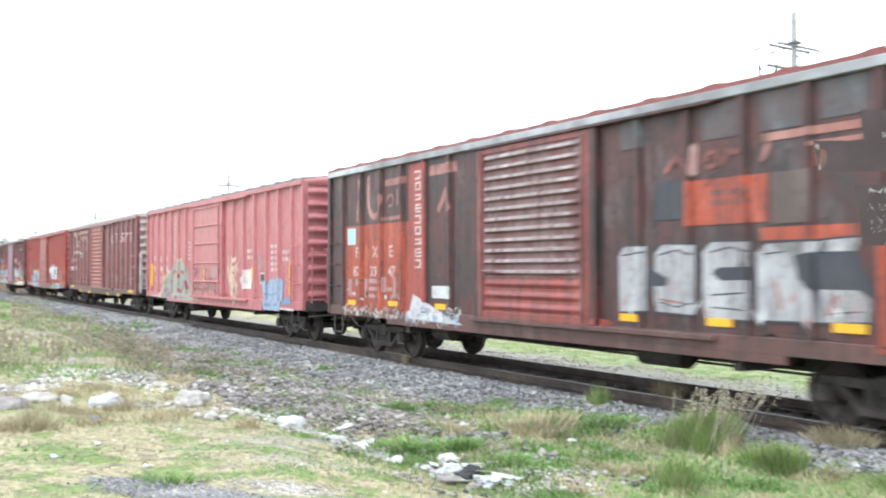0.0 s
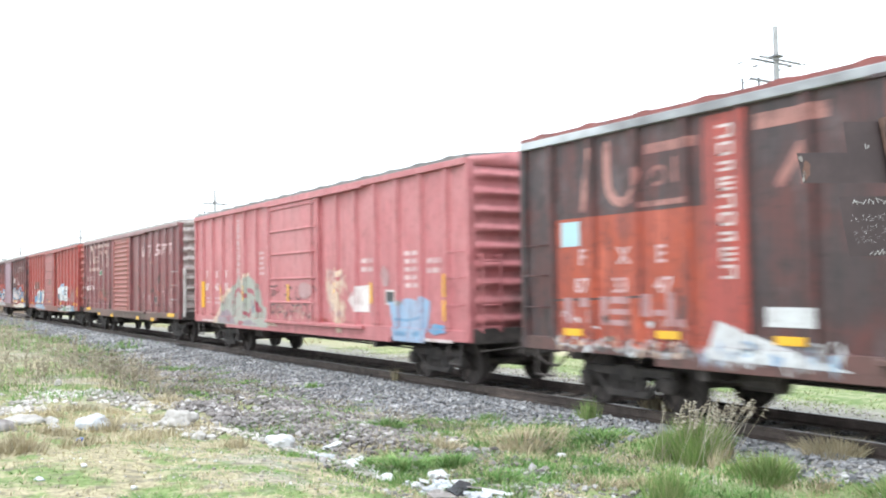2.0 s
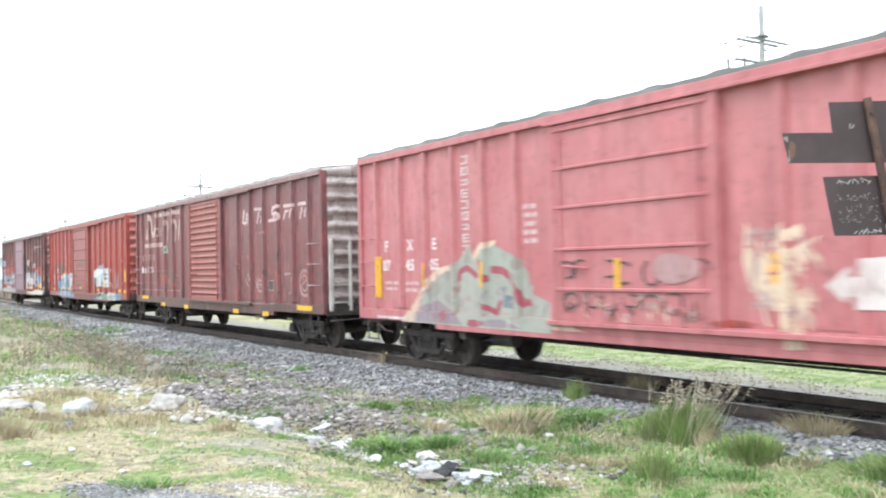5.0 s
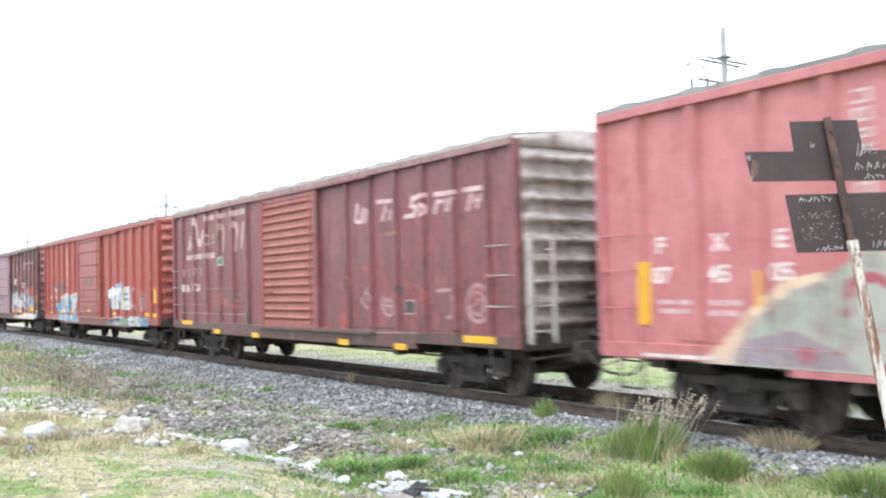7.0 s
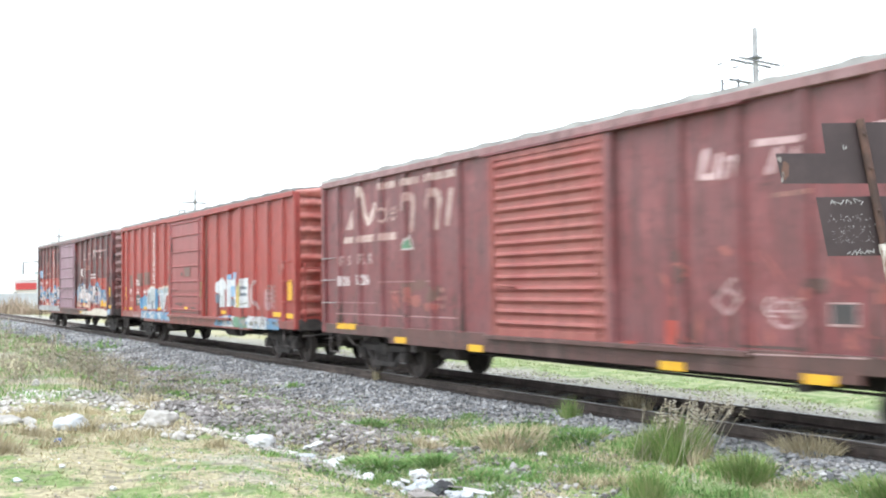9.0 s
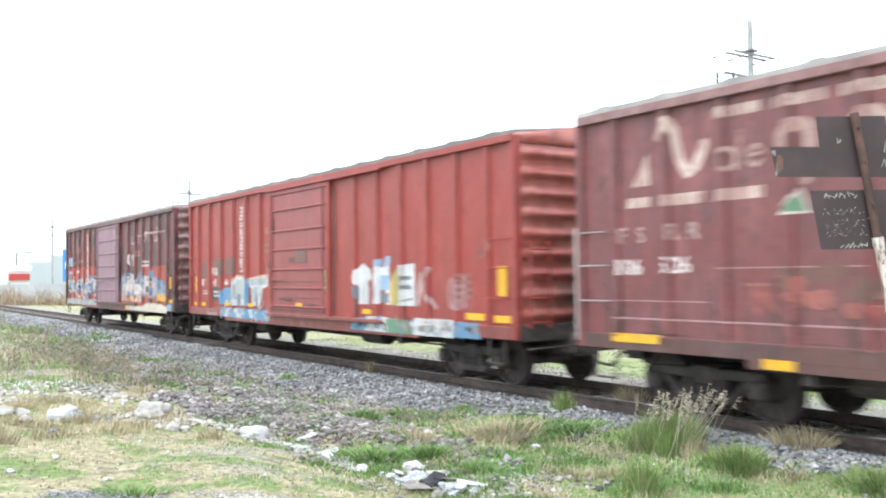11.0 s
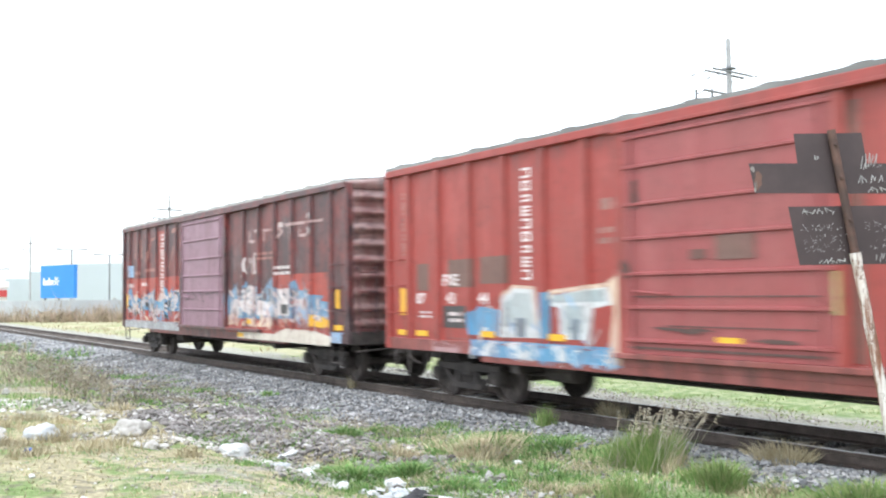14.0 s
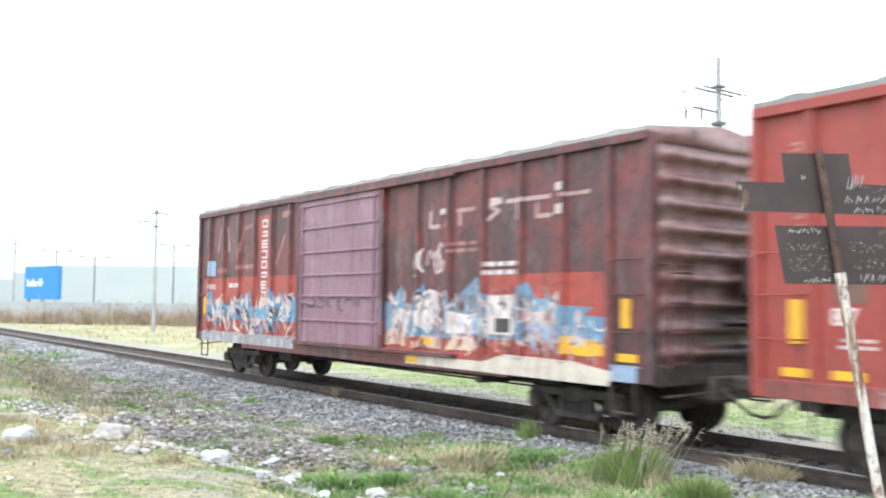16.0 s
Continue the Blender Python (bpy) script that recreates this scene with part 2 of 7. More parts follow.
M["rustfade"] = paint_mat("faded_rust_orange_lettering", (0.24, 0.085, 0.060), (0.17, 0.06, 0.05), (0.09, 0.042, 0.040), 0.8)
M["navy"] = paint_mat("dark_navy_spray_paint", (0.030, 0.038, 0.055), (0.05, 0.05, 0.06), (0.07, 0.055, 0.055), 0.4)
M["mistgrey"] = paint_mat("misty_grey_blue_spray_paint", (0.33, 0.39, 0.41), (0.40, 0.42, 0.42), (0.27, 0.22, 0.22), 0.5)
M["muralgreen"] = paint_mat("pale_sage_spray_paint", (0.29, 0.32, 0.275), (0.36, 0.35, 0.315), (0.27, 0.215, 0.20), 0.5)
M["crimson"] = paint_mat("crimson_spray_paint", (0.30, 0.055, 0.085), (0.33, 0.10, 0.12), (0.22, 0.07, 0.085), 0.4)
M["bone"] = paint_mat("bone_white_spray_paint", (0.60, 0.555, 0.48), (0.52, 0.46, 0.39), (0.36, 0.26, 0.22), 0.5)
M["deepblue"] = paint_mat("deep_sky_blue_spray_paint", (0.10, 0.235, 0.36), (0.17, 0.29, 0.40), (0.17, 0.13, 0.16), 0.6)
M["sill_brown"] = paint_mat("grimy_brown_sill_paint", (0.105, 0.056, 0.050), (0.14, 0.066, 0.060), (0.055, 0.042, 0.038), 0.6)



def sooted(mat, soot=(0.050, 0.036, 0.032)):
    """The same paint with the brown-black stain that brake gear and couplers leave on a car's end."""
    new_mat = mat.copy()
    new_mat.name = "sooted_" + mat.name
    n, l = new_mat.node_tree.nodes, new_mat.node_tree.links
    b = n["Principled BSDF"]
    paint_out = b.inputs["Base Color"].links[0].from_socket
    co = n.new("ShaderNodeTexCoord").outputs["Object"]
    mp = n.new("ShaderNodeMapping")
    mp.inputs["Scale"].default_value = (1.0, 0.0, 1.15)
    mp.inputs["Location"].default_value = (-0.25, 0.0, -1.75)
    l.new(co, mp.inputs[0])
    ln = n.new("ShaderNodeVectorMath")
    ln.operation = "LENGTH"
    l.new(mp.outputs[0], ln.inputs[0])
    d = n.new("ShaderNodeMath")
    d.operation = "MULTIPLY_ADD"
    l.new(tex(n, l, co, 2.4, 7, (1, 1, 1), 0.7), d.inputs[0])
    d.inputs[1].default_value = 1.6
    l.new(ln.outputs["Value"], d.inputs[2])
    m = n.new("ShaderNodeMapRange")
    m.interpolation_type = "SMOOTHSTEP"
    m.inputs["From Min"].default_value, m.inputs["From Max"].default_value = 1.25, 2.0
    m.inputs["To Min"].default_value, m.inputs["To Max"].default_value = 0.85, 0.0
    l.new(d.outputs[0], m.inputs["Value"])
    c = mix(n, l, m.outputs[0], paint_out, soot)
    l.new(c, b.inputs["Base Color"])
    return new_mat


M["end_A"], M["end_B"], M["end_C"], M["end_D"], M["end_E"] = (sooted(M[k]) for k in ("A", "B", "C_end", "D_end", "E_end"))

# ---- ground material ----
def ground_mat():
    mat = bpy.data.materials.new("verge_ground")
    n, l, b = nodes_of(mat)
    co = n.new("ShaderNodeTexCoord").outputs["Object"]
    sep = n.new("ShaderNodeSeparateXYZ")
    l.new(co, sep.inputs[0])
    fine = tex(n, l, co, 14, 8)
    mid = tex(n, l, co, 1.6, 5)
    big = tex(n, l, co, 0.33, 4)
    grain = tex(n, l, co, 40, 4)
    dry = mix(n, l, ramp(n, l, fine, 0.35, 0.65), (0.27, 0.24, 0.158), (0.44, 0.395, 0.26))
    green = mix(n, l, ramp(n, l, fine, 0.35, 0.65), (0.115, 0.18, 0.06), (0.225, 0.285, 0.12))
    turf = mix(n, l, ramp(n, l, mid, 0.46, 0.58), dry, green)
    soil = mix(n, l, ramp(n, l, fine, 0.3, 0.7), (0.20, 0.187, 0.158), (0.44, 0.415, 0.36))
    bare = n.new("ShaderNodeMath")
    bare.operation = "MULTIPLY"
    l.new(ramp(n, l, tex(n, l, co, 0.75, 6), 0.50, 0.58), bare.inputs[0])
    l.new(ramp(n, l, sep.outputs["X"], 1.0, 5.2), bare.inputs[1])
    turf = mix(n, l, bare.outputs[0], turf, soil)
    turf = mix(n, l, times(n, l, ramp(n, l, tex(n, l, co, 5.0, 6), 0.52, 0.64), 0.7), turf, (0.15, 0.135, 0.105))
    ditch = n.new("ShaderNodeMath")
    ditch.operation = "MULTIPLY"
    l.new(ramp(n, l, sep.outputs["X"], 4.6, 5.6), ditch.inputs[0])
    l.new(ramp(n, l, tex(n, l, co, 0.8, 5), 0.40, 0.54), ditch.inputs[1])
    turf = mix(n, l, times(n, l, ditch.outputs[0], 0.8), turf, green)
    vor = n.new("ShaderNodeTexVoronoi")
    vor.inputs["Scale"].default_value = 22
    l.new(co, vor.inputs["Vector"])
    stone = mix(n, l, ramp(n, l, grain, 0.3, 0.7), (0.13, 0.13, 0.135), (0.30, 0.30, 0.305))
    stone = mix(n, l, ramp(n, l, vor.outputs["Distance"], 0.25, 0.75), stone, (0.08, 0.075, 0.07))
    # ballast band: its near edge wanders, and spreads out further along the line
    edge = n.new("ShaderNodeMapRange")
    edge.interpolation_type = "SMOOTHSTEP"
    edge.inputs["From Min"].default_value, edge.inputs["From Max"].default_value = 8.5, 15.0
    edge.inputs["To Min"].default_value, edge.inputs["To Max"].default_value = 8.95, 7.55
    l.new(sep.outputs["Y"], edge.inputs["Value"])
    d = n.new("ShaderNodeMath")
    d.operation = "SUBTRACT"
    l.new(sep.outputs["X"], d.inputs[0])
    l.new(edge.outputs[0], d.inputs[1])
    wob = n.new("ShaderNodeMath")
    wob.operation = "MULTIPLY_ADD"
    l.new(tex(n, l, co, 0.9, 6), wob.inputs[0])
    wob.inputs[1].default_value = 3.0
    l.new(d.outputs[0], wob.inputs[2])
    near = ramp(n, l, wob.outputs[0], 1.25, 1.75)
    far = n.new("ShaderNodeMapRange")
    far.interpolation_type = "SMOOTHSTEP"
    far.inputs["From Min"].default_value, far.inputs["From Max"].default_value = 12.5, 13.3
    far.inputs["To Min"].default_value, far.inputs["To Max"].default_value = 1, 0
    l.new(sep.outputs["X"], far.inputs["Value"])
    both = n.new("ShaderNodeMath")
    both.operation = "MULTIPLY"
    l.new(near, both.inputs[0])
    l.new(far.outputs[0], both.inputs[1])
    c = mix(n, l, both.outputs[0], turf, stone)
    # the far field: pale straw with green
    field = mix(n, l, ramp(n, l, tex(n, l, co, 0.25, 6), 0.42, 0.6), (0.39, 0.355, 0.24), (0.27, 0.285, 0.145))
    strip = n.new("ShaderNodeMapRange")
    strip.interpolation_type = "SMOOTHSTEP"
    strip.inputs["From Min"].default_value, strip.inputs["From Max"].default_value = 15.0, 22.0
    strip.inputs["To Min"].default_value, strip.inputs["To Max"].default_value = 0.95, 0.0
    l.new(sep.outputs["X"], strip.inputs["Value"])
    nearby = n.new("ShaderNodeMapRange")
    nearby.interpolation_type = "SMOOTHSTEP"
    nearby.inputs["From Min"].default_value, nearby.inputs["From Max"].default_value = 16.0, 40.0
    nearby.inputs["To Min"].default_value, nearby.inputs["To Max"].default_value = 1.0, 0.1
    l.new(sep.outputs["Y"], nearby.inputs["Value"])
    lush = n.new("ShaderNodeMath")
    lush.operation = "MULTIPLY"
    l.new(strip.outputs[0], lush.inputs[0])
    l.new(nearby.outputs[0], lush.inputs[1])
    field = mix(n, l, lush.outputs[0], field, mix(n, l, ramp(n, l, tex(n, l, co, 2.6, 8, (1, 1, 1), 0.75), 0.42, 0.58), (0.12, 0.205, 0.065), (0.30, 0.34, 0.19)))
    path = n.new("ShaderNodeMath")
    path.operation = "MULTIPLY_ADD"
    l.new(tex(n, l, co, 0.9, 5), path.inputs[0])
    path.inputs[1].default_value = 2.2
    l.new(sep.outputs["X"], path.inputs[2])
    field = mix(n, l, ramp(n, l, path.outputs[0], 16.2, 17.2), mix(n, l, ramp(n, l, fine, 0.35, 0.65), (0.25, 0.24, 0.20), (0.38, 0.37, 0.32)), field)
    c = mix(n, l, ramp(n, l, sep.outputs["X"], 13.0, 13.4), c, field)
    l.new(c, b.inputs["Base Color"])
    b.inputs["Roughness"].default_value = 0.95
    b.inputs["Specular IOR Level"].default_value = 0.15
    bump(n, l, b, fine, 0.8, 0.03)
    return mat


M["ground"] = ground_mat()


# ---- mesh helpers ----
def mesh_ob(name, bm, material, parent=None, smooth=False):
    me = bpy.data.meshes.new(name)
    bm.to_mesh(me)
    bm.free()
    if smooth:
        me.polygons.foreach_set("use_smooth", [True] * len(me.polygons))
    if material:
        me.materials.append(material)
    ob = new(name, me)
    ob.parent = parent
    return ob


def part(name, bm, material, parent, label="", smooth=False):
    ob = mesh_ob(name, bm, material, parent, smooth)
    if label:
        ob["label"] = label
    return ob


def box(bm, x0, x1, y0, y1, z0, z1, bevel=0.0):
    r = bmesh.ops.create_cube(bm, size=1)
    vs = r["verts"]
    bmesh.ops.scale(bm, vec=(x1 - x0, y1 - y0, z1 - z0), verts=vs)
    bmesh.ops.translate(bm, vec=((x0 + x1) / 2, (y0 + y1) / 2, (z0 + z1) / 2), verts=vs)
    if bevel:
        es = list({e for v in vs for e in v.link_edges})
        bmesh.ops.bevel(bm, geom=es, offset=bevel, segments=1, affect="EDGES", clamp_overlap=True)
    return vs


def boxes(*dims, bevel=0.0):
    bm = bmesh.new()
    for d in dims:
        box(bm, *d, bevel=bevel)
    return bm


def rod(bm, a, b, r, seg=8, r2=None):
    a, b = Vector(a), Vector(b)
    d = b - a
    m = Matrix.Translation((a + b) / 2) @ d.to_track_quat("Z", "Y").to_matrix().to_4x4()
    bmesh.ops.create_cone(bm, cap_ends=True, segments=seg, radius1=r, radius2=r if r2 is None else r2, depth=d.length, matrix=m)


def rods(*ends, r=0.012, seg=6):
    bm = bmesh.new()
    for a, b in ends:
        rod(bm, a, b, r, seg)
    return bm


def soup(name, verts, faces, material, label, category, kind="stuff"):
    me = bpy.data.meshes.new(name)
    me.from_pydata(verts, [], faces)
    me.materials.append(material)
    return tagged(new(name, me), label, category, kind=kind)


# ---- ground ----
TRACK_X = 10.77


def ground_z(x, y):
    """Height of the ground: the mound near the camera, the ditch, the ballast bed and the field beyond."""
    x, y = np.asarray(x, float), np.asarray(y, float)
    z = np.interp(x, [-40, -2, 1.5, 4.0, 5.0, 6.0, 7.6, 8.5, 9.25, 9.95, 10.2, 11.35, 12.35, 13.1, 15, 40, 300], [0.3, 0.3, 0.2, -0.02, -0.3, -0.34, -0.32, -0.27, -0.16, -0.16, -0.21, -0.21, -0.16, -0.35, -0.45, -0.5, -0.5])
    heap = 0.22 * np.exp(-(((x - 6.1) / 0.9) ** 2 + ((y - 14.5) / 4.5) ** 2)) + 0.25 * np.exp(-(((x - 4.2) / 1.3) ** 2 + ((y - 24) / 7.0) ** 2))
    # ridge of tipped spoil between the bank and the ballast
    t = np.clip(((x - 4.6) * 1.35 + (y - 14.6) * -4.1) / (1.35 ** 2 + 4.1 ** 2), 0, 1)
    off = np.hypot(x - (4.6 + 1.35 * t), (y - (14.6 - 4.1 * t)) * 0.6)
    heap = heap + 0.21 * np.exp(-(off / 0.42) ** 2) * (0.8 + 0.25 * np.sin(t * 17))
    rough = 0.035 * np.sin(x * 2.1 + 1.3 * np.sin(y * 0.9)) * np.sin(y * 1.7 + 0.8 * np.sin(x * 1.4)) + 0.02 * np.sin(x * 5.3 + y * 3.1) * np.sin(y * 4.7 - x * 2.2)
    rough = rough * np.where(np.abs(x - TRACK_X) < 1.9, 0.15, 1.0)
    return z + heap + rough


def spread(lo, dense_lo, dense_hi, hi, step, grow=1.22):
    mid = list(np.arange(dense_lo, dense_hi + 1e-6, step))
    out, s = [mid[-1]], step
    while out[-1] < hi:
        s *= grow
        out.append(out[-1] + s)
    back, s = [mid[0]], step
    while back[-1] > lo:
        s *= grow
        back.append(back[-1] - s)
    return np.array(back[::-1][:-1] + mid + out[1:])


def build_ground():
    xs, ys = spread(-2500, -6, 18, 2500, 0.22), spread(-2500, -8, 46, 2500, 0.25)
    X, Y = np.meshgrid(xs, ys)
    Z = ground_z(X, Y)
    verts = np.stack([X.ravel(), Y.ravel(), Z.ravel()], 1)
    nx, ny = len(xs), len(ys)
    i = np.arange(nx * ny).reshape(ny, nx)
    faces = np.stack([i[:-1, :-1].ravel(), i[:-1, 1:].ravel(), i[1:, 1:].ravel(), i[1:, :-1].ravel()], 1)
    me = bpy.data.meshes.new("ground")
    me.from_pydata(verts.tolist(), [], faces.tolist())
    me.polygons.foreach_set("use_smooth", [True] * len(me.polygons))
    me.materials.append(M["ground"])
    tagged(new("ground", me), "dry grassy verge with gravel ballast and bare soil", "ground", kind="structure")


build_ground()


# ---- track ----
def build_track():
    track = tagged(new("railway_track"), "single rusty railway track on grey stone ballast", "railway track", kind="structure")
    y0, y1 = -60, 700
    for sx in (-0.7525, 0.7525):
        bm = bmesh.new()
        cx = TRACK_X + sx
        profile = [(-0.07, -0.17), (0.07, -0.17), (0.07, -0.155), (0.012, -0.13), (0.012, -0.045), (0.036, -0.035), (0.036, -0.006), (0.028, 0), (-0.028, 0), (-0.036, -0.006), (-0.036, -0.035), (-0.012, -0.045), (-0.012, -0.13), (-0.07, -0.155)]
        a = [bm.verts.new((cx + px, y0, pz)) for px, pz in profile]
        b = [bm.verts.new((cx + px, y1, pz)) for px, pz in profile]
        for k in range(len(profile)):
            bm.faces.new((a[k], a[(k + 1) % len(profile)], b[(k + 1) % len(profile)], b[k]))
        rail = part("rail", bm, M["rail"], track)
        part("running_surface", boxes((cx - 0.026, cx + 0.026, y0, y1, 0.0005, 0.003)), M["rail_top"], rail, "polished steel running surface")
    me = None
    for k in range(260):
        y = -12 + 0.6 * k
        if me is None:
            s = part("sleeper", boxes((-1.25, 1.25, -0.11, 0.11, -0.36, -0.172), bevel=0.015), M["tie"], track)
            me = s.data
        else:
            s = new("sleeper", me)
            s.parent = track
        s.location = (TRACK_X + random.uniform(-0.04, 0.04), y + random.uniform(-0.03, 0.03), random.uniform(-0.012, 0.004))
        s.rotation_euler = (0, 0, random.uniform(-0.02, 0.02))


build_track()


# ---- boxcars ----
HALF, EAVE, SILL = 7.92, 4.23, 0.82
POSTS = (2.53, 3.46, 4.39, 5.32, 6.25, 7.18)
PANEL_X, POST_X, DOOR_X, SILL_X = 1.53, 1.60, 1.62, 1.575


def corrugated(width_y, z0, z1, count, depth, nx=10, per=8, taper=0.12, flat=0.35):
    """A pressed sheet in the YZ plane with horizontal ribs bulging to -X. Returns a bmesh with its back at x = 0."""
    bm = bmesh.new()
    ys = [(-0.5 + k / nx) * width_y for k in range(nx + 1)]
    ys = sorted(set(ys + [ys[0] + taper * 0.5, ys[-1] - taper * 0.5]))
    rows = []
    nz = count * per
    for j in range(nz + 1):
        u = j / per
        wave = 0.5 - 0.5 * math.cos(2 * math.pi * u)
        wave = max(0.0, (wave - flat) / (1 - flat))
        z = z0 + (z1 - z0) * j / nz
        row = []
        for y in ys:
            e = min(1.0, (width_y / 2 - abs(y)) / taper)
            row.append(bm.verts.new((-depth * wave * e - 0.012, y, z)))
        rows.append(row)
    for r0, r1 in zip(rows, rows[1:]):
        for k in range(len(ys) - 1):
            bm.faces.new((r0[k], r0[k + 1], r1[k + 1], r1[k]))
    g = bmesh.ops.extrude_face_region(bm, geom=bm.faces[:])
    for v in (v for v in g["geom"] if isinstance(v, bmesh.types.BMVert)):
        v.co.x = 0.012
    bmesh.ops.recalc_face_normals(bm, faces=bm.faces[:])
    return bm


def wheel_profile(bm, x, out):
    """A flanged wheel with a dished web, its axis along X."""
    pts = [(0.07, -0.075), (0.13, -0.07), (0.17, -0.02), (0.36, -0.015), (0.37, -0.05), (0.445, -0.06), (0.445, -0.035), (0.42, -0.025), (0.415, 0.07), (0.37, 0.075), (0.36, 0.02), (0.17, 0.03), (0.13, 0.09), (0.07, 0.095)]
    seg = 28
    rings = []
    for r, w in pts:
        rings.append([bm.verts.new((x + out * w, r * math.cos(2 * math.pi * k / seg), r * math.sin(2 * math.pi * k / seg))) for k in range(seg)])
    for a, b in zip(rings, rings[1:] + rings[:1]):
        for k in range(seg):
            bm.faces.new((a[k], a[(k + 1) % seg], b[(k + 1) % seg], b[k]))


def build_truck():
    """Meshes of a two-axle truck about its centre: side frames, bolster, springs, brake beams, wheelset."""
    out = {}
    for sx in (-1, 1):
        bm = bmesh.new()
        x0, x1 = sorted((sx * 0.98, sx * 1.10))
        box(bm, x0, x1, -0.95, 0.95, 0.52, 0.66, 0.02)
        box(bm, x0, x1, -0.42, 0.42, 0.20, 0.31, 0.02)
        for sy in (-1, 1):
            rod(bm, (sx * 1.04, sy * 0.38, 0.25), (sx * 1.04, sy * 0.74, 0.56), 0.065, 6)
            box(bm, sx * 1.04 - 0.06, sx * 1.04 + 0.06, sy * 0.29 - 0.05, sy * 0.29 + 0.05, 0.28, 0.56)
            box(bm, sx * 1.06 - 0.10, sx * 1.06 + 0.10, sy * 0.865 - 0.13, sy * 0.865 + 0.13, 0.32, 0.56, 0.03)
        out["side_frame", sx] = bm
    out["truck", 0] = boxes((-1.12, 1.12, -0.19, 0.19, 0.45, 0.70), (-0.5, 0.5, -0.25, 0.25, 0.66, 0.80), bevel=0.02)
    bm = bmesh.new()
    for k in range(5):
        bmesh.ops.create_cone(bm, cap_ends=True, segments=10, radius1=0.065, radius2=0.065, depth=0.022, matrix=Matrix.Translation((0, 0, 0.32 + 0.03 * k)))
    rod(bm, (0, 0, 0.30), (0, 0, 0.46), 0.045, 8)
    out["spring", 0] = bm
    bm = bmesh.new()
    for sx in (-1, 1):
        wheel_profile(bm, sx * 0.78, sx)
        rod(bm, (sx * 0.85, 0, 0), (sx * 1.18, 0, 0), 0.09, 12)
    rod(bm, (-0.9, 0, 0), (0.9, 0, 0), 0.08, 12)
    out["wheelset", 0] = bm
    bm = boxes((-0.83, -0.73, -0.04, 0.04, 0.30, 0.56), (0.73, 0.83, -0.04, 0.04, 0.30, 0.56), bevel=0.01)
    rod(bm, (-0.85, 0, 0.38), (0.85, 0, 0.38), 0.03)
    out["brake_beam", 0] = bm
    made = {}
    for key, bm in out.items():
        me = bpy.data.meshes.new(key[0])
        bm.to_mesh(me)
        bm.free()
        me.materials.append(M["wheel"] if key[0] == "wheelset" else M["steel_dark"])
        made[key] = me
    return made


TRUCK = build_truck()
WHEELSETS = []
CARS = {}


def add_truck(car, y):
    t = new("truck", TRUCK["truck", 0])
    t.parent, t.location = car, (0, y, 0)

    def sub(name, key, loc=(0, 0, 0)):
        o = new(name, TRUCK[key])
        o.parent, o.location = t, loc
        return o
    for sx in (-1, 1):
        sub("side_frame", ("side_frame", sx))
        for sy in (-0.15, 0.0, 0.15):
            sub("spring", ("spring", 0), (sx * 1.04, sy, 0))
    for sy in (-0.37, 0.37):
        sub("brake_beam", ("brake_beam", 0), (0, sy, 0))
    for sy in (-0.865, 0.865):
        WHEELSETS.append((sub("wheelset", ("wheelset", 0), (0, sy, 0.42)), sy))


def roof_bm():
    """A low gable of pressed sheets with raised seams every panel."""
    bm = bmesh.new()
    nx, seams = 8, 14
    ys, hs = [], []
    step = 2 * HALF / seams
    for k in range(seams):
        y = -HALF + k * step
        for f, h in ((0.0, 0.0), (0.32, 0.0), (0.38, 0.021), (0.5, 0.029), (0.62, 0.021), (0.68, 0.0)):
            ys.append(y + f * step)
            hs.append(h)
    ys.append(HALF)
    hs.append(0)
    rows = []
    for y, h in zip(ys, hs):
        row = []
        for i in range(nx + 1):
            x = -1.60 + 3.20 * i / nx
            row.append(bm.verts.new((x, y, EAVE + 0.075 + 0.17 * (1 - abs(x) / 1.60) + h)))
        rows.append(row)
    for a, b in zip(rows, rows[1:]):
        for i in range(nx):
            bm.faces.new((a[i], a[i + 1], b[i + 1], b[i]))
    g = bmesh.ops.extrude_face_region(bm, geom=bm.faces[:])
    for v in (v for v in g["geom"] if isinstance(v, bmesh.types.BMVert)):
        v.co.z = v.co.z - 0.03 if abs(v.co.x) < 1.55 else EAVE - 0.005
    bmesh.ops.recalc_face_normals(bm, faces=bm.faces[:])
    return bm


def gable_end(sign):
    """The pressed end of a boxcar: ten horizontal ribs, under a flat triangular top."""
    bm = corrugated(3.06, SILL + 0.28, EAVE - 0.12, 9, 0.095, nx=8, per=10, taper=0.22, flat=0.3)
    rot = Matrix.Rotation(radians(90 if sign < 0 else -90), 4, "Z")
    bmesh.ops.transform(bm, matrix=Matrix.Translation((0, sign * (HALF - 0.02), 0)) @ rot, verts=bm.verts[:])
    tri = [(-1.55, EAVE - 0.12), (1.55, EAVE - 0.12), (1.55, EAVE + 0.03), (0, EAVE + 0.24), (-1.55, EAVE + 0.03)]
    a = [bm.verts.new((x, sign * (HALF - 0.03), z)) for x, z in tri]
    b = [bm.verts.new((x, sign * (HALF + 0.02), z)) for x, z in tri]
    fa = bm.faces.new(a)
    fb = bm.faces.new(b[::-1])
    for k in range(5):
        bm.faces.new((a[k], b[k], b[(k + 1) % 5], a[(k + 1) % 5]))
    bmesh.ops.recalc_face_normals(bm, faces=bm.faces[:])
    return bm


SHARED = {}


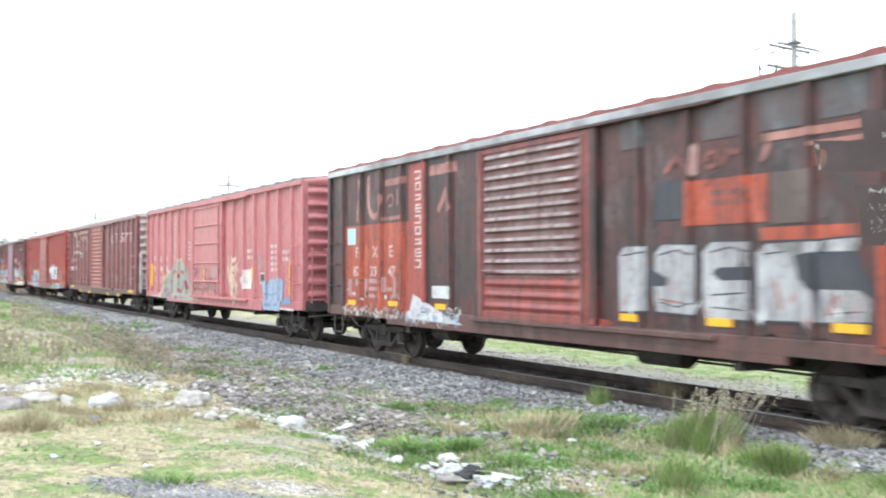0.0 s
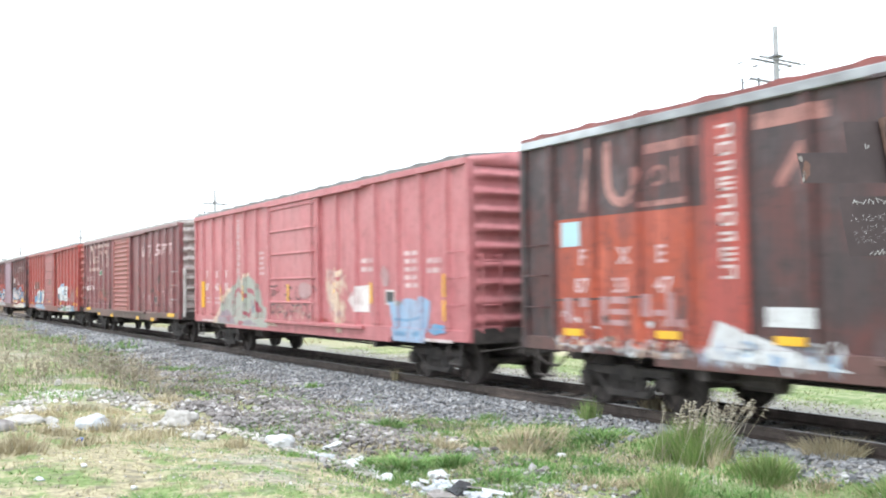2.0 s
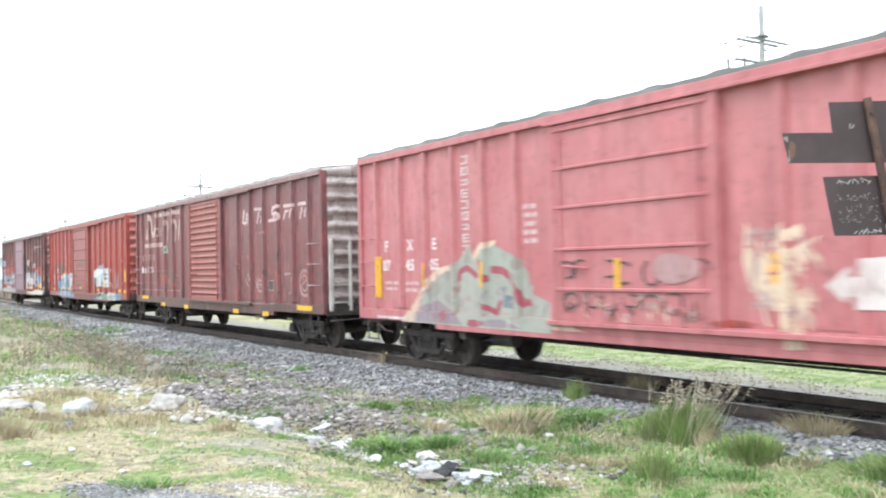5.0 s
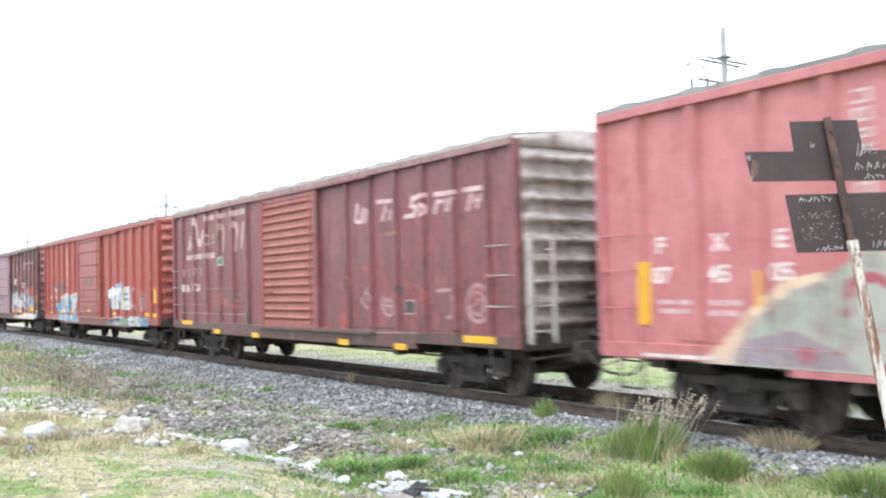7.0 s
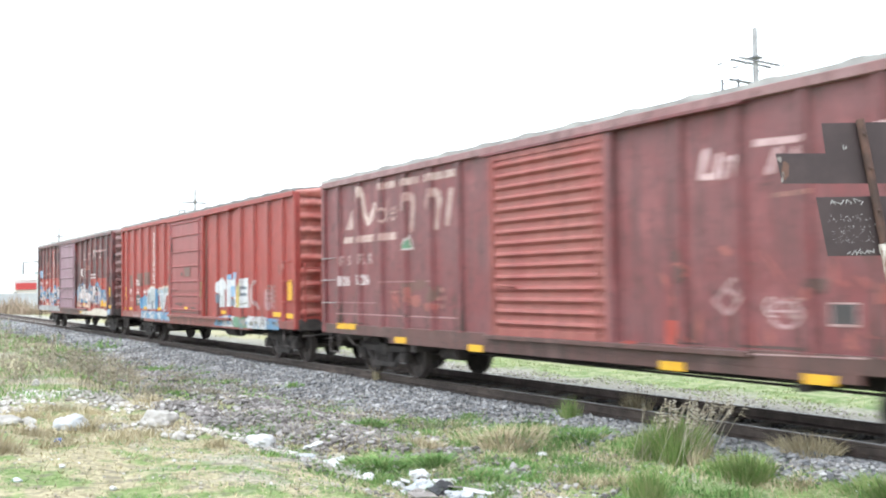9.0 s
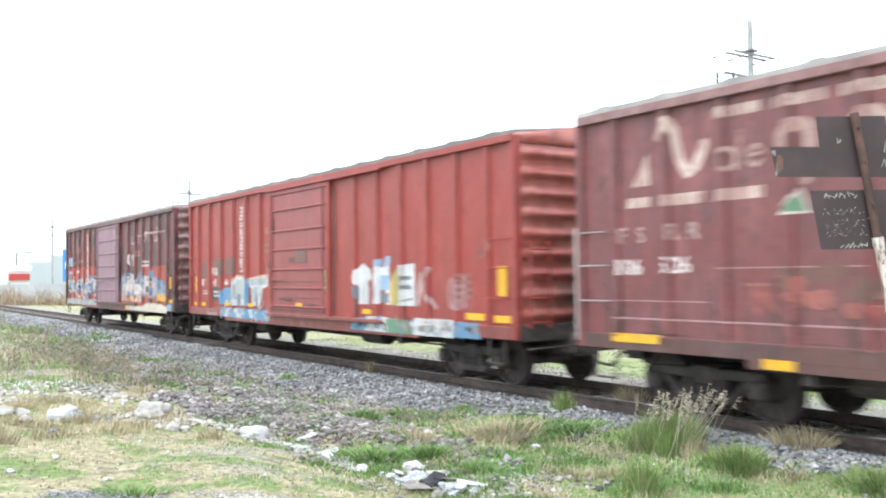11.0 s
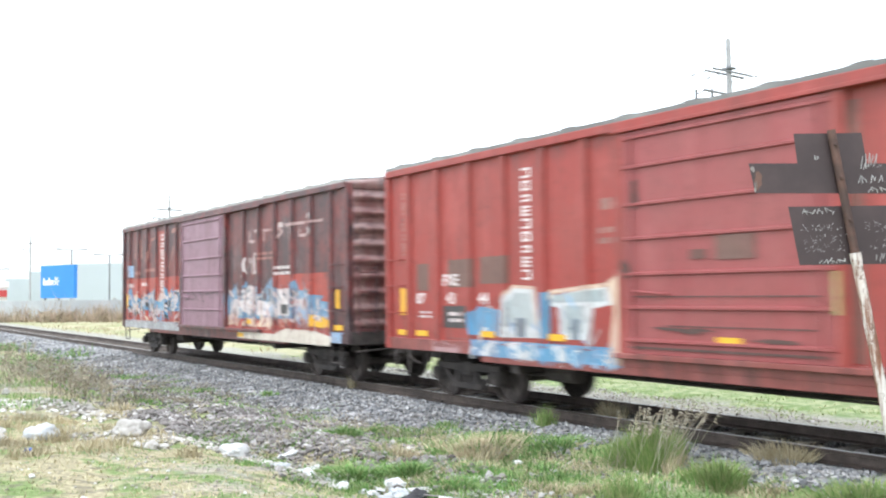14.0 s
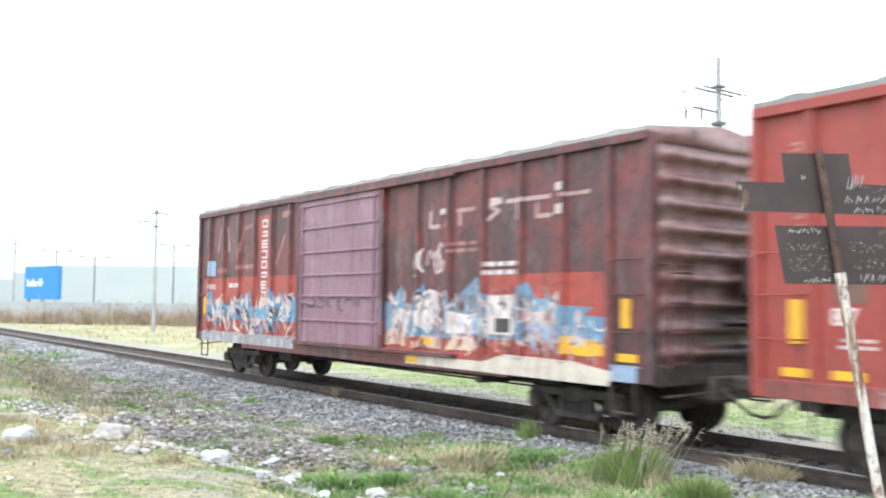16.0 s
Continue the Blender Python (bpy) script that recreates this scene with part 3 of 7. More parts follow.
def shared(key, maker, material, parent, name=None, label="", smooth=False, loc=None):
    """A part whose mesh is built once for each material and then shared."""
    k = (key, material.name)
    if k not in SHARED:
        bm = maker()
        me = bpy.data.meshes.new(name or key)
        bm.to_mesh(me)
        bm.free()
        if smooth:
            me.polygons.foreach_set("use_smooth", [True] * len(me.polygons))
        me.materials.append(material)
        SHARED[k] = me
    ob = new(name or key, SHARED[k])
    ob.parent = parent
    if loc:
        ob.location = loc
    if label:
        ob["label"] = label
    return ob


def boxcar(letter, centre, label, body, door, roof, trim, door_at=(-1.5, 1.5), door_kind="ribbed", sill=None, ladder=False, door_label="", ribs=(), end=None, frame_mat=None, low_mat=None):
    car = tagged(new("boxcar"), label, "boxcar", group="train of boxcars")
    car.location = (TRACK_X, centre, 0)
    CARS[letter] = dict(ob=car, centre=centre, door=door_at, rise=0)
    sill = sill or body
    for s in (-1, 1):
        xs = sorted((s * PANEL_X, s * (PANEL_X - 0.05)))
        shared("side_wall%d" % s, lambda: boxes((xs[0], xs[1], -HALF, HALF, SILL + 0.2, EAVE - 0.05)), body, car, "side_wall")
        xs2 = sorted((s * SILL_X, s * (SILL_X - 0.10)))

        def sill_bm():
            bm = boxes((xs2[0], xs2[1], -HALF + 0.02, HALF - 0.02, SILL + 0.05, SILL + 0.26), bevel=0.008)
            box(bm, xs2[0], xs2[1], -5.0, 5.0, SILL - 0.06, SILL + 0.06, 0.008)
            return bm
        shared("side_sill%d" % s, sill_bm, sill, car, "side_sill")
        xs3 = sorted((s * (POST_X + 0.02), s * (PANEL_X - 0.02)))
        shared("top_chord%d" % s, lambda: boxes((xs3[0], xs3[1], -HALF, HALF, EAVE - 0.11, EAVE + 0.015), bevel=0.01), trim, car, "top_chord")
        # side posts, pressed hat sections narrowing to the panel
        for sy in (-1, 1):
            for p in POSTS:
                def post_bm():
                    bm = bmesh.new()
                    vs = box(bm, *sorted((s * POST_X, s * (PANEL_X - 0.01))), -0.075, 0.075, SILL + 0.24, EAVE - 0.10)
                    for v in vs:
                        if abs(v.co.x) > PANEL_X + 0.03:
                            v.co.y *= 0.6
                    return bm
                shared("post%d" % s, post_bm, body, car, "side_post", loc=(0, sy * p, 0))
            shared("corner_post%d%d" % (s, sy), lambda: boxes((*sorted((s * (POST_X - 0.005), s * (PANEL_X - 0.10))), *sorted((sy * (HALF - 0.10), sy * (HALF + 0.03))), SILL + 0.05, EAVE), bevel=0.015), body, car, "corner_post")
            # grab irons by the corners
            for z in (1.55, 2.05, 2.53):
                shared("grab%d%d%d" % (s, sy, round(z * 100)), lambda: rods(((s * (POST_X + 0.07), sy * 7.30, z), (s * (POST_X + 0.07), sy * 7.80, z)), ((s * (POST_X + 0.07), sy * 7.30, z), (s * PANEL_X, sy * 7.30, z)), ((s * (POST_X + 0.07), sy * 7.80, z), (s * PANEL_X, sy * 7.80, z)), r=0.011), M["galv"] if ladder else body, car, "grab_iron")
            # sill step hanging below the corner
            shared("step%d%d" % (s, sy), lambda: rods(((s * 1.55, sy * 7.2, SILL + 0.08), (s * 1.55, sy * 7.2, 0.45)), ((s * 1.55, sy * 7.62, SILL + 0.08), (s * 1.55, sy * 7.62, 0.45)), ((s * 1.55, sy * 7.2, 0.46), (s * 1.55, sy * 7.62, 0.46)), r=0.018), M["steel_dark"], car, "sill_step")
        # door with its posts and rails
        d0, d1 = (door_at if s < 0 else (-door_at[1], -door_at[0]))
        w = d1 - d0
        dz0, dz1 = SILL + 0.24, EAVE - 0.16
        sign = s
        if door_kind == "corrugated":
            low_top = 1.78 if low_mat else dz0 + 0.12
            rim = 0.20 if frame_mat else 0.05
            bm = corrugated(w - 2 * rim, low_top, dz1 - 0.1, 12 if low_mat else 15, 0.055, nx=6, per=8, taper=0.08, flat=0.45)
        else:
            bm = boxes((-0.03, 0.02, -w / 2, w / 2, dz0, dz1), bevel=0.008)
        m = Matrix.Translation((sign * (DOOR_X - 0.03), (d0 + d1) / 2, 0)) @ (Matrix.Identity(4) if sign < 0 else Matrix.Rotation(math.pi, 4, "Z"))
        bmesh.ops.transform(bm, matrix=m, verts=bm.verts[:])
        dob = part("door", bm, door, car, door_label)
        if door_kind == "corrugated":
            fm = frame_mat or door
            for name, mat, dims in (("door_stile", fm, (-0.035, 0.02, -w / 2, -w / 2 + rim, dz0, dz1)), ("door_stile", fm, (-0.035, 0.02, w / 2 - rim, w / 2, dz0, dz1)),
                                    ("door_rail", fm, (-0.035, 0.02, -w / 2 + rim, w / 2 - rim, dz0, dz0 + 0.12)), ("door_rail", fm, (-0.035, 0.02, -w / 2 + rim, w / 2 - rim, dz1 - 0.1, dz1))):
                bm = boxes(dims, bevel=0.006)
                bmesh.ops.transform(bm, matrix=m, verts=bm.verts[:])
                part(name, bm, mat, dob)
            if low_mat:
                bm = corrugated(w - 2 * rim, dz0 + 0.12, low_top - 0.004, 3, 0.04, nx=6, per=8, taper=0.08, flat=0.3)
                bmesh.ops.transform(bm, matrix=m, verts=bm.verts[:])
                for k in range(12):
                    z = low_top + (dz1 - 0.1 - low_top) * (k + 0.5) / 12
                    # pale strip set towards the crest's top: a painted sky highlight on worn metal
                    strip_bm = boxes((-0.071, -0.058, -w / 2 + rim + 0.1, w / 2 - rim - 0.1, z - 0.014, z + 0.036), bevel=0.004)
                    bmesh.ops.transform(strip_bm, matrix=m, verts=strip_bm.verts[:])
                    part("rib_crest", strip_bm, M["skylit_rib"], dob, "worn crest of a door rib, painted pale as if lit from above")
                part("lower_panel", bm, low_mat, dob, "scuffed red lower door panel")
        if door_kind == "ribbed":
            for z in ribs:
                bm = bmesh.new()
                vs = box(bm, *sorted((sign * (DOOR_X - 0.01), sign * (DOOR_X + 0.035))), d0 + 0.03, d1 - 0.03, z - 0.035, z + 0.035)
                for v in vs:
                    if abs(v.co.x) > DOOR_X + 0.01:
                        v.co.z = z + (v.co.z - z) * 0.4
                part("door_rib", bm, door, dob)
        for y in (d0 - 0.07, d1 + 0.07):
            part("door_post", boxes((*sorted((sign * (DOOR_X + 0.015), sign * (PANEL_X - 0.02))), y - 0.07, y + 0.07, SILL + 0.2, EAVE - 0.1), bevel=0.012), body, car)
        for y in (d0 + 0.15, d1 - 0.15):
            part("lock_bar", rods(((sign * (DOOR_X + 0.035), y, dz0 + 0.05), (sign * (DOOR_X + 0.035), y, dz1 - 0.05)), r=0.018), door, dob)
        part("door_handle", rods(((sign * (DOOR_X + 0.05), d1 - 0.2, 1.9), (sign * (DOOR_X + 0.05), d1 - 0.75, 1.86)), r=0.02), door, dob)
        part("door_track", boxes((*sorted((sign * (DOOR_X + 0.05), sign * (PANEL_X))), d0 - 2.4, d1 + 0.2, SILL + 0.17, SILL + 0.24), bevel=0.008), sill, car)
        part("top_track", boxes((*sorted((sign * (DOOR_X + 0.05), sign * (PANEL_X))), d0 - 2.4, d1 + 0.2, EAVE - 0.155, EAVE - 0.105), bevel=0.006), body, car)
    shared("roof", roof_bm, roof, car, "roof")
    for s in (-1, 1):
        shared("end_wall%d" % s, lambda: gable_end(s), end or body, car, "end_wall", smooth=True)
        # ladder on the end
        lx = -1.38 * 1
        bars = []
        for x in (lx, lx + 0.42):
            bars.append(((x, s * (HALF + 0.16), 1.05), (x, s * (HALF + 0.16), 2.5 if not ladder else 2.55)))
        for k in range(4):
            z = 1.15 + 0.40 * k
            bars.append(((lx, s * (HALF + 0.16), z), (lx + 0.42, s * (HALF + 0.16), z)))
        for x in (lx, lx + 0.42):
            for z in (1.1, 2.45):
                bars.append(((x, s * (HALF + 0.16), z), (x, s * HALF, z)))
        rail_ladder = shared("ladder%d" % s, lambda: rods(*bars, r=0.013 if ladder else 0.016), M["ladder_paint"] if ladder else body, car, "end_ladder")
        if ladder:
            for x, w in ((lx - 0.06, 0.045), (lx + 0.45, 0.03)):
                part("stile", boxes((x - w, x + w, *sorted((s * (HALF + 0.14), s * (HALF + 0.19))), 0.95, 2.62), bevel=0.01), M["ladder_paint"], rail_ladder, "flat white ladder stile")
            part("end_platform", boxes((-0.1, 1.2, *sorted((s * (HALF + 0.06), s * (HALF + 0.38))), 1.02, 1.06), bevel=0.005), M["steel_dark"], car)
            part("air_box", boxes((0.62, 1.12, *sorted((s * (HALF + 0.06), s * (HALF + 0.30))), 1.75, 2.25), bevel=0.03), M["C_end"], car, "bleached sheet-metal box")
        # end sill, coupler, brake hose, cut lever
        shared("end_sill%d" % s, lambda: boxes((-1.5, 1.5, *sorted((s * (HALF - 0.06), s * (HALF + 0.05))), SILL + 0.02, SILL + 0.30), (-0.45, 0.45, *sorted((s * (HALF - 0.2), s * (HALF + 0.18))), SILL - 0.2, SILL + 0.12), bevel=0.012), M["steel_dark"], car, "end_sill")
        shared("coupler%d" % s, lambda: boxes((-0.09, 0.09, *sorted((s * (HALF + 0.1), s * (HALF + 0.62))), 0.76, 0.94), (-0.17, 0.17, *sorted((s * (HALF + 0.58), s * (HALF + 0.88))), 0.70, 1.0), bevel=0.03), M["steel_dark"], car, "coupler")

        def hose():
            bm = bmesh.new()
            pts = [(-0.32, s * (HALF + 0.2), 0.8), (-0.33, s * (HALF + 0.42), 0.62), (-0.3, s * (HALF + 0.62), 0.48), (-0.22, s * (HALF + 0.84), 0.44)]
            for a, b in zip(pts, pts[1:]):
                rod(bm, a, b, 0.022, 6)
            rod(bm, (-1.45, s * (HALF + 0.12), 0.72), (-0.2, s * (HALF + 0.5), 0.80), 0.014, 6)
            return bm
        shared("hose%d" % s, hose, M["steel_dark"], car, "brake_hose")

    def under():
        bm = boxes((-0.28, 0.28, -HALF, HALF, 0.55, 0.86), (-1.5, 1.5, -4.3, -4.15, 0.62, 0.9), (-1.5, 1.5, 4.15, 4.3, 0.62, 0.9), (-1.52, 1.52, -HALF + 0.05, HALF - 0.05, 0.90, 1.03))
        for y in (-3, -1.5, 0, 1.5, 3):
            box(bm, -1.5, 1.5, y - 0.05, y + 0.05, 0.74, 0.92)
        return bm
    shared("underframe", under, M["steel_dark"], car)

    if letter in "AD":
        shared("air_reservoir", lambda: rods(((-0.95, -2.90, 0.70), (-0.95, -2.05, 0.70)), r=0.21, seg=16), M["steel_dark"], car)
    shared("brake_cylinder", lambda: rods(((-0.9, 3.4, 0.62), (-0.9, 4.0, 0.62)), r=0.15, seg=12), M["steel_dark"], car)
    shared("brake_rigging", lambda: rods(((-0.6, -5.6, 0.55), (-0.6, 5.6, 0.6)), ((-0.8, 2.6, 0.7), (-0.6, 5.4, 0.45)), r=0.02), M["steel_dark"], car)
    shared("hand_brake", lambda: rods(((0.5, -HALF - 0.16, 2.9), (0.5, -HALF - 0.16, 1.1)), ((0.25, -HALF - 0.2, 2.75), (0.75, -HALF - 0.2, 2.75)), ((0.5, -HALF - 0.2, 2.5), (0.5, -HALF - 0.2, 3.0)), r=0.03), body, car)
    shared("brake_housing", lambda: boxes((0.28, 0.72, -HALF - 0.26, -HALF - 0.05, 2.05, 2.6), bevel=0.04), M["steel_dark"], car)
    shared("brake_step", lambda: boxes((-0.15, 1.15, -HALF - 0.32, -HALF - 0.06, 1.72, 1.76)), M["steel_dark"], car)
    for y in (-6.05, 6.05):
        add_truck(car, y)
    return car


boxcar("A", 11.97, "dark brown boxcar with a ribbed red-brown door, graffiti and faded lettering", M["A"], M["A_door"], M["A_frame"], M["dull_galv"], (-1.55, 1.5), "corrugated", M["sill_brown"], frame_mat=M["A_frame"], low_mat=M["A_low"], end=M["end_A"], door_label="closed red-brown corrugated sliding door")
boxcar("B", 29.41, "faded pink-red boxcar with graffiti and a panelled plug door", M["B"], M["B"], M["roof_grey"], M["B"], (-1.5, 1.5), "ribbed", ribs=(1.54, 2.15, 2.79, 3.39, 3.98), end=M["end_B"])
boxcar("C", 47.07, "maroon boxcar with ribbed red door, end ladder and faded lettering", M["C"], M["C_door"], M["galv"], M["C_trim"], (-1.2, 1.55), "corrugated", M["sill_brown"], ladder=True, end=M["end_C"], door_label="closed faded red corrugated sliding door")
boxcar("D", 64.43, "orange-red boxcar with white and blue graffiti along its side", M["D"], M["D_door"], M["roof_grey"], M["D"], (-1.34, 1.73), "ribbed", M["A_frame"], ribs=(1.24, 1.68, 2.13, 2.61, 3.07, 3.58, 3.98), end=M["end_D"])
boxcar("E", 81.82, "dark maroon boxcar with a lilac door and bright graffiti", M["E"], M["lilacpaint"], M["galv"], M["E"], (-1.32, 1.9), "ribbed", end=M["end_E"], door_label="closed lilac-painted plug door", ribs=(1.52, 2.03, 2.47, 2.95, 3.47, 3.97))
CARS["D"]["shift"] = -0.2


# ---- paint on the cars: patches, lettering, graffiti, each laid over posts and panels ----
def rect(y0, y1, z0, z1):
    return [(y0, z0), (y1, z0), (y1, z1), (y0, z1)]


def blob(cy, cz, ry, rz, seed=0, rough=0.22, n=22):
    rnd = random.Random(seed)
    a = [rnd.uniform(-1, 1) for _ in range(8)]
    out = []
    for k in range(n):
        t = 2 * math.pi * k / n
        f = 1 + rough * (a[0] * math.sin(2 * t + a[1] * 3) + 0.8 * a[2] * math.sin(3 * t + a[3] * 3) + 0.6 * a[4] * math.sin(5 * t + a[5] * 3))
        out.append((cy + ry * f * math.cos(t), cz + rz * f * math.sin(t)))
    return out


def spiky(y0, y1, z0, z1, n, seed):
    """A ragged flame-like band: flat below, uneven points above."""
    rnd = random.Random(seed)
    polys = []
    w = (y1 - y0) / n
    for k in range(n):
        a, b = y0 + k * w, y0 + (k + 1) * w
        top = z0 + (z1 - z0) * rnd.uniform(0.45, 1.0)
        tip = a + (b - a) * rnd.uniform(0.1, 0.9)
        polys.append([(a, z0), (b, z0), (b, z0 + (top - z0) * rnd.uniform(0.4, 0.8)), (tip, top), (a, z0 + (top - z0) * rnd.uniform(0.4, 0.8))])
    return polys


def stroke(pts, w):
    """A brush stroke with rounded ends along the points."""
    out = []
    for (ay, az), (by, bz) in zip(pts, pts[1:]):
        t = math.atan2(bz - az, by - ay)
        poly = []
        for c, base in (((by, bz), t - math.pi / 2), ((ay, az), t + math.pi / 2)):
            for k in range(6):
                an = base + math.pi * k / 5
                poly.append((c[0] + w / 2 * math.cos(an), c[1] + w / 2 * math.sin(an)))
        out.append(poly)
    return out


def arc(cy, cz, ry, rz, a0, a1, n=9):
    return [(cy + ry * math.cos(radians(a0 + (a1 - a0) * k / n)), cz + rz * math.sin(radians(a0 + (a1 - a0) * k / n))) for k in range(n + 1)]


def scribble(y0, y1, z0, z1, n, w, seed):
    """Looping spray strokes that fill a box."""
    rnd = random.Random(seed)
    out = []
    for k in range(n):
        c = y0 + (y1 - y0) * (k + rnd.uniform(0.2, 0.8)) / n
        hw = abs(y1 - y0) / n * rnd.uniform(0.35, 0.6)
        hz = (z1 - z0) / 2 * rnd.uniform(0.6, 1.0)
        a0 = rnd.uniform(0, 360)
        out += stroke(arc(c, (z0 + z1) / 2 + rnd.uniform(-0.1, 0.1) * (z1 - z0), hw, hz, a0, a0 + rnd.uniform(150, 320), 7), w)
    return out


def words(text, y, z, size, spacing=1.0):
    """Letters as flat polygons, read towards -y, as seen from the camera's side."""
    cu = bpy.data.curves.new("lettering", "FONT")
    cu.body, cu.size, cu.space_character, cu.resolution_u = text, size, spacing, 3
    cu.offset = 0.007 * size / 0.3
    ob = bpy.data.objects.new("lettering", cu)
    scene.collection.objects.link(ob)
    bpy.context.view_layer.update()
    me = bpy.data.meshes.new_from_object(ob.evaluated_get(bpy.context.evaluated_depsgraph_get()))
    polys = [[(y - me.vertices[i].co.x, z + me.vertices[i].co.y) for i in p.vertices] for p in me.polygons]
    bpy.data.objects.remove(ob)
    bpy.data.curves.remove(cu)
    bpy.data.meshes.remove(me)
    return polys


def lines_of_text(y0, y1, z0, z1, n, seed=1):
    """Unreadable small print: a bar a line, broken here and there."""
    rnd = random.Random(seed)
    out = []
    h = (z1 - z0) / n
    for k in range(n):
        y = max(y0, y1) - rnd.uniform(0, 0.04)
        while y > min(y0, y1):
            w = rnd.uniform(0.10, 0.28)
            out.append(rect(max(y - w, min(y0, y1)), y, z0 + k * h + 0.2 * h, z0 + k * h + 0.75 * h))
            y -= w + 0.05
    return out


def mark_column(y, z0, z1, n, w):
    """An upright trade mark, drawn as a column of plain bars: groups of cross bars tied at one side."""
    out = []
    h = (z1 - z0) / n
    for k in range(n):
        z, b = z0 + k * h, 0.17 * h
        ties = ((0.0, 0.62), (0.0, 0.31, 0.62), (0.12, 0.5), (0.0, 0.6))[k % 4]
        for f in ties:
            out.append(rect(y - w / 2, y + w / 2, z + f * h, z + f * h + b))
        side = (-1, 1, -1, 0)[k % 4]
        for sd in ((-1, 1) if side == 0 else (side,)):
            a0, a1 = sorted((y + sd * w / 2, y + sd * (w / 2 - 0.05)))
            out.append(rect(a0, a1, z + ties[0] * h, z + ties[-1] * h + b))
    return out


def profile_x(y):
    for p in POSTS:
        d = abs(abs(y) - p)
        if d <= 0.0451:
            return POST_X
        if d < 0.075:
            return POST_X + (PANEL_X - POST_X) * (d - 0.045) / 0.03
    return PANEL_X


def paint(letter, name, polys, material, label=""):
    """Lays flat shapes (y, z) on the camera's side of a car, following its posts, door and sill."""
    c = CARS[letter]
    d0, d1 = c["door"]
    if name == "paint_patch" and len(polys) > 1:
        for poly in polys:
            paint(letter, name, [poly], material, label)
        return None
    polys = [[(y * 1.012 + c.get("shift", 0), z) for y, z in poly] for poly in polys]
    c["rise"] += 1
    lift = 0.002 + 0.00022 * c["rise"]
    cuts = {d0 - 0.14, d0, d1, d1 + 0.14}
    for p in POSTS:
        for s in (-1, 1):
            cuts |= {s * p - 0.075, s * p - 0.045, s * p + 0.045, s * p + 0.075}
    verts, faces = [], []
    for i, poly in enumerate(polys):
        bm = bmesh.new()
        bm.faces.new([bm.verts.new((0, y, z)) for y, z in poly])
        lo, hi = min(p[0] for p in poly), max(p[0] for p in poly)
        zlo, zhi = min(p[1] for p in poly), max(p[1] for p in poly)
        for y in cuts:
            if lo < y < hi:
                bmesh.ops.bisect_plane(bm, geom=bm.verts[:] + bm.edges[:] + bm.faces[:], plane_co=(0, y, 0), plane_no=(0, 1, 0))
        if zlo < SILL + 0.26 < zhi:
            bmesh.ops.bisect_plane(bm, geom=bm.verts[:] + bm.edges[:] + bm.faces[:], plane_co=(0, 0, SILL + 0.26), plane_no=(0, 0, 1))
        seen = {}
        for f in bm.faces:
            m = f.calc_center_median()
            ids = []
            for v in f.verts:
                if m.z < SILL + 0.26:
                    x = SILL_X
                elif d0 <= m.y <= d1:
                    x = DOOR_X
                elif d0 - 0.14 <= m.y <= d1 + 0.14:
                    x = DOOR_X + 0.015
                else:
                    x = profile_x(v.co.y)
                key = (round(x, 4), round(v.co.y, 4), round(v.co.z, 4))
                if key not in seen:
                    seen[key] = len(verts)
                    verts.append((-x - lift - 0.00006 * (i % 3), v.co.y, v.co.z))
                ids.append(seen[key])
            ids = list(dict.fromkeys(ids))
            if f.normal.x > 0:
                ids.reverse()
            if len(ids) > 2:
                faces.append(ids)
        bm.free()
    me = bpy.data.meshes.new(name)
    me.from_pydata(verts, [], faces)
    me.materials.append(material)
    ob = new(name, me)
    ob.parent = c["ob"]
    if label:
        ob["label"] = label
    if len(polys) > 1:
        ob["kind"] = "stuff"
    return ob


def tangle(letter, y0, y1, z0, z1, n, colours, seed, label, size=1.0):
    """Wildstyle graffiti: layer on layer of slanted shards, hooks and small fills in several colours."""
    rnd = random.Random(seed)
    for turn in range(3):
        for col in colours:
            polys = []
            for _ in range(n):
                cy, cz = rnd.uniform(y0, y1), rnd.uniform(z0, z1)
                kind = rnd.random()
                if kind < 0.5:
                    an = radians(rnd.choice((60, 75, 95, 120, 40)) + rnd.uniform(-12, 12))
                    ln, wd = rnd.uniform(0.14, 0.36) * size, rnd.uniform(0.03, 0.09) * size
                    dy, dz = math.cos(an), math.sin(an)
                    poly = [(cy - dy * ln, cz - dz * ln), (cy - dz * wd, cz + dy * wd), (cy + dy * ln, cz + dz * ln), (cy + dz * wd * 0.6, cz - dy * wd * 0.6)]
                    polys.append(poly)
                elif kind < 0.75:
                    polys.append(blob(cy, cz, rnd.uniform(0.05, 0.14) * size, rnd.uniform(0.06, 0.16) * size, rnd.random(), 0.4, 9))
                else:
                    a0 = rnd.uniform(0, 360)
                    polys += stroke(arc(cy, cz, rnd.uniform(0.08, 0.2) * size, rnd.uniform(0.1, 0.25) * size, a0, a0 + rnd.uniform(80, 200), 4), rnd.uniform(0.02, 0.05) * size)
            polys = [[(y, max(z, SILL - 0.04)) for y, z in poly] for poly in polys]
            paint(letter, "graffiti", polys, M[col], label)


def reflectors(letter, places, w=0.42, h=0.11):
    for y, z in places:
        paint(letter, "reflector", [rect(y - w / 2, y + w / 2, z - h / 2, z + h / 2)], M["yellow"], "yellow reflective strip")


def upright_reflector(letter, y, z0, z1, w=0.14):
    paint(letter, "reflector", [rect(y - w / 2, y + w / 2, z0, z1)], M["yellow"], "upright yellow reflective strip")


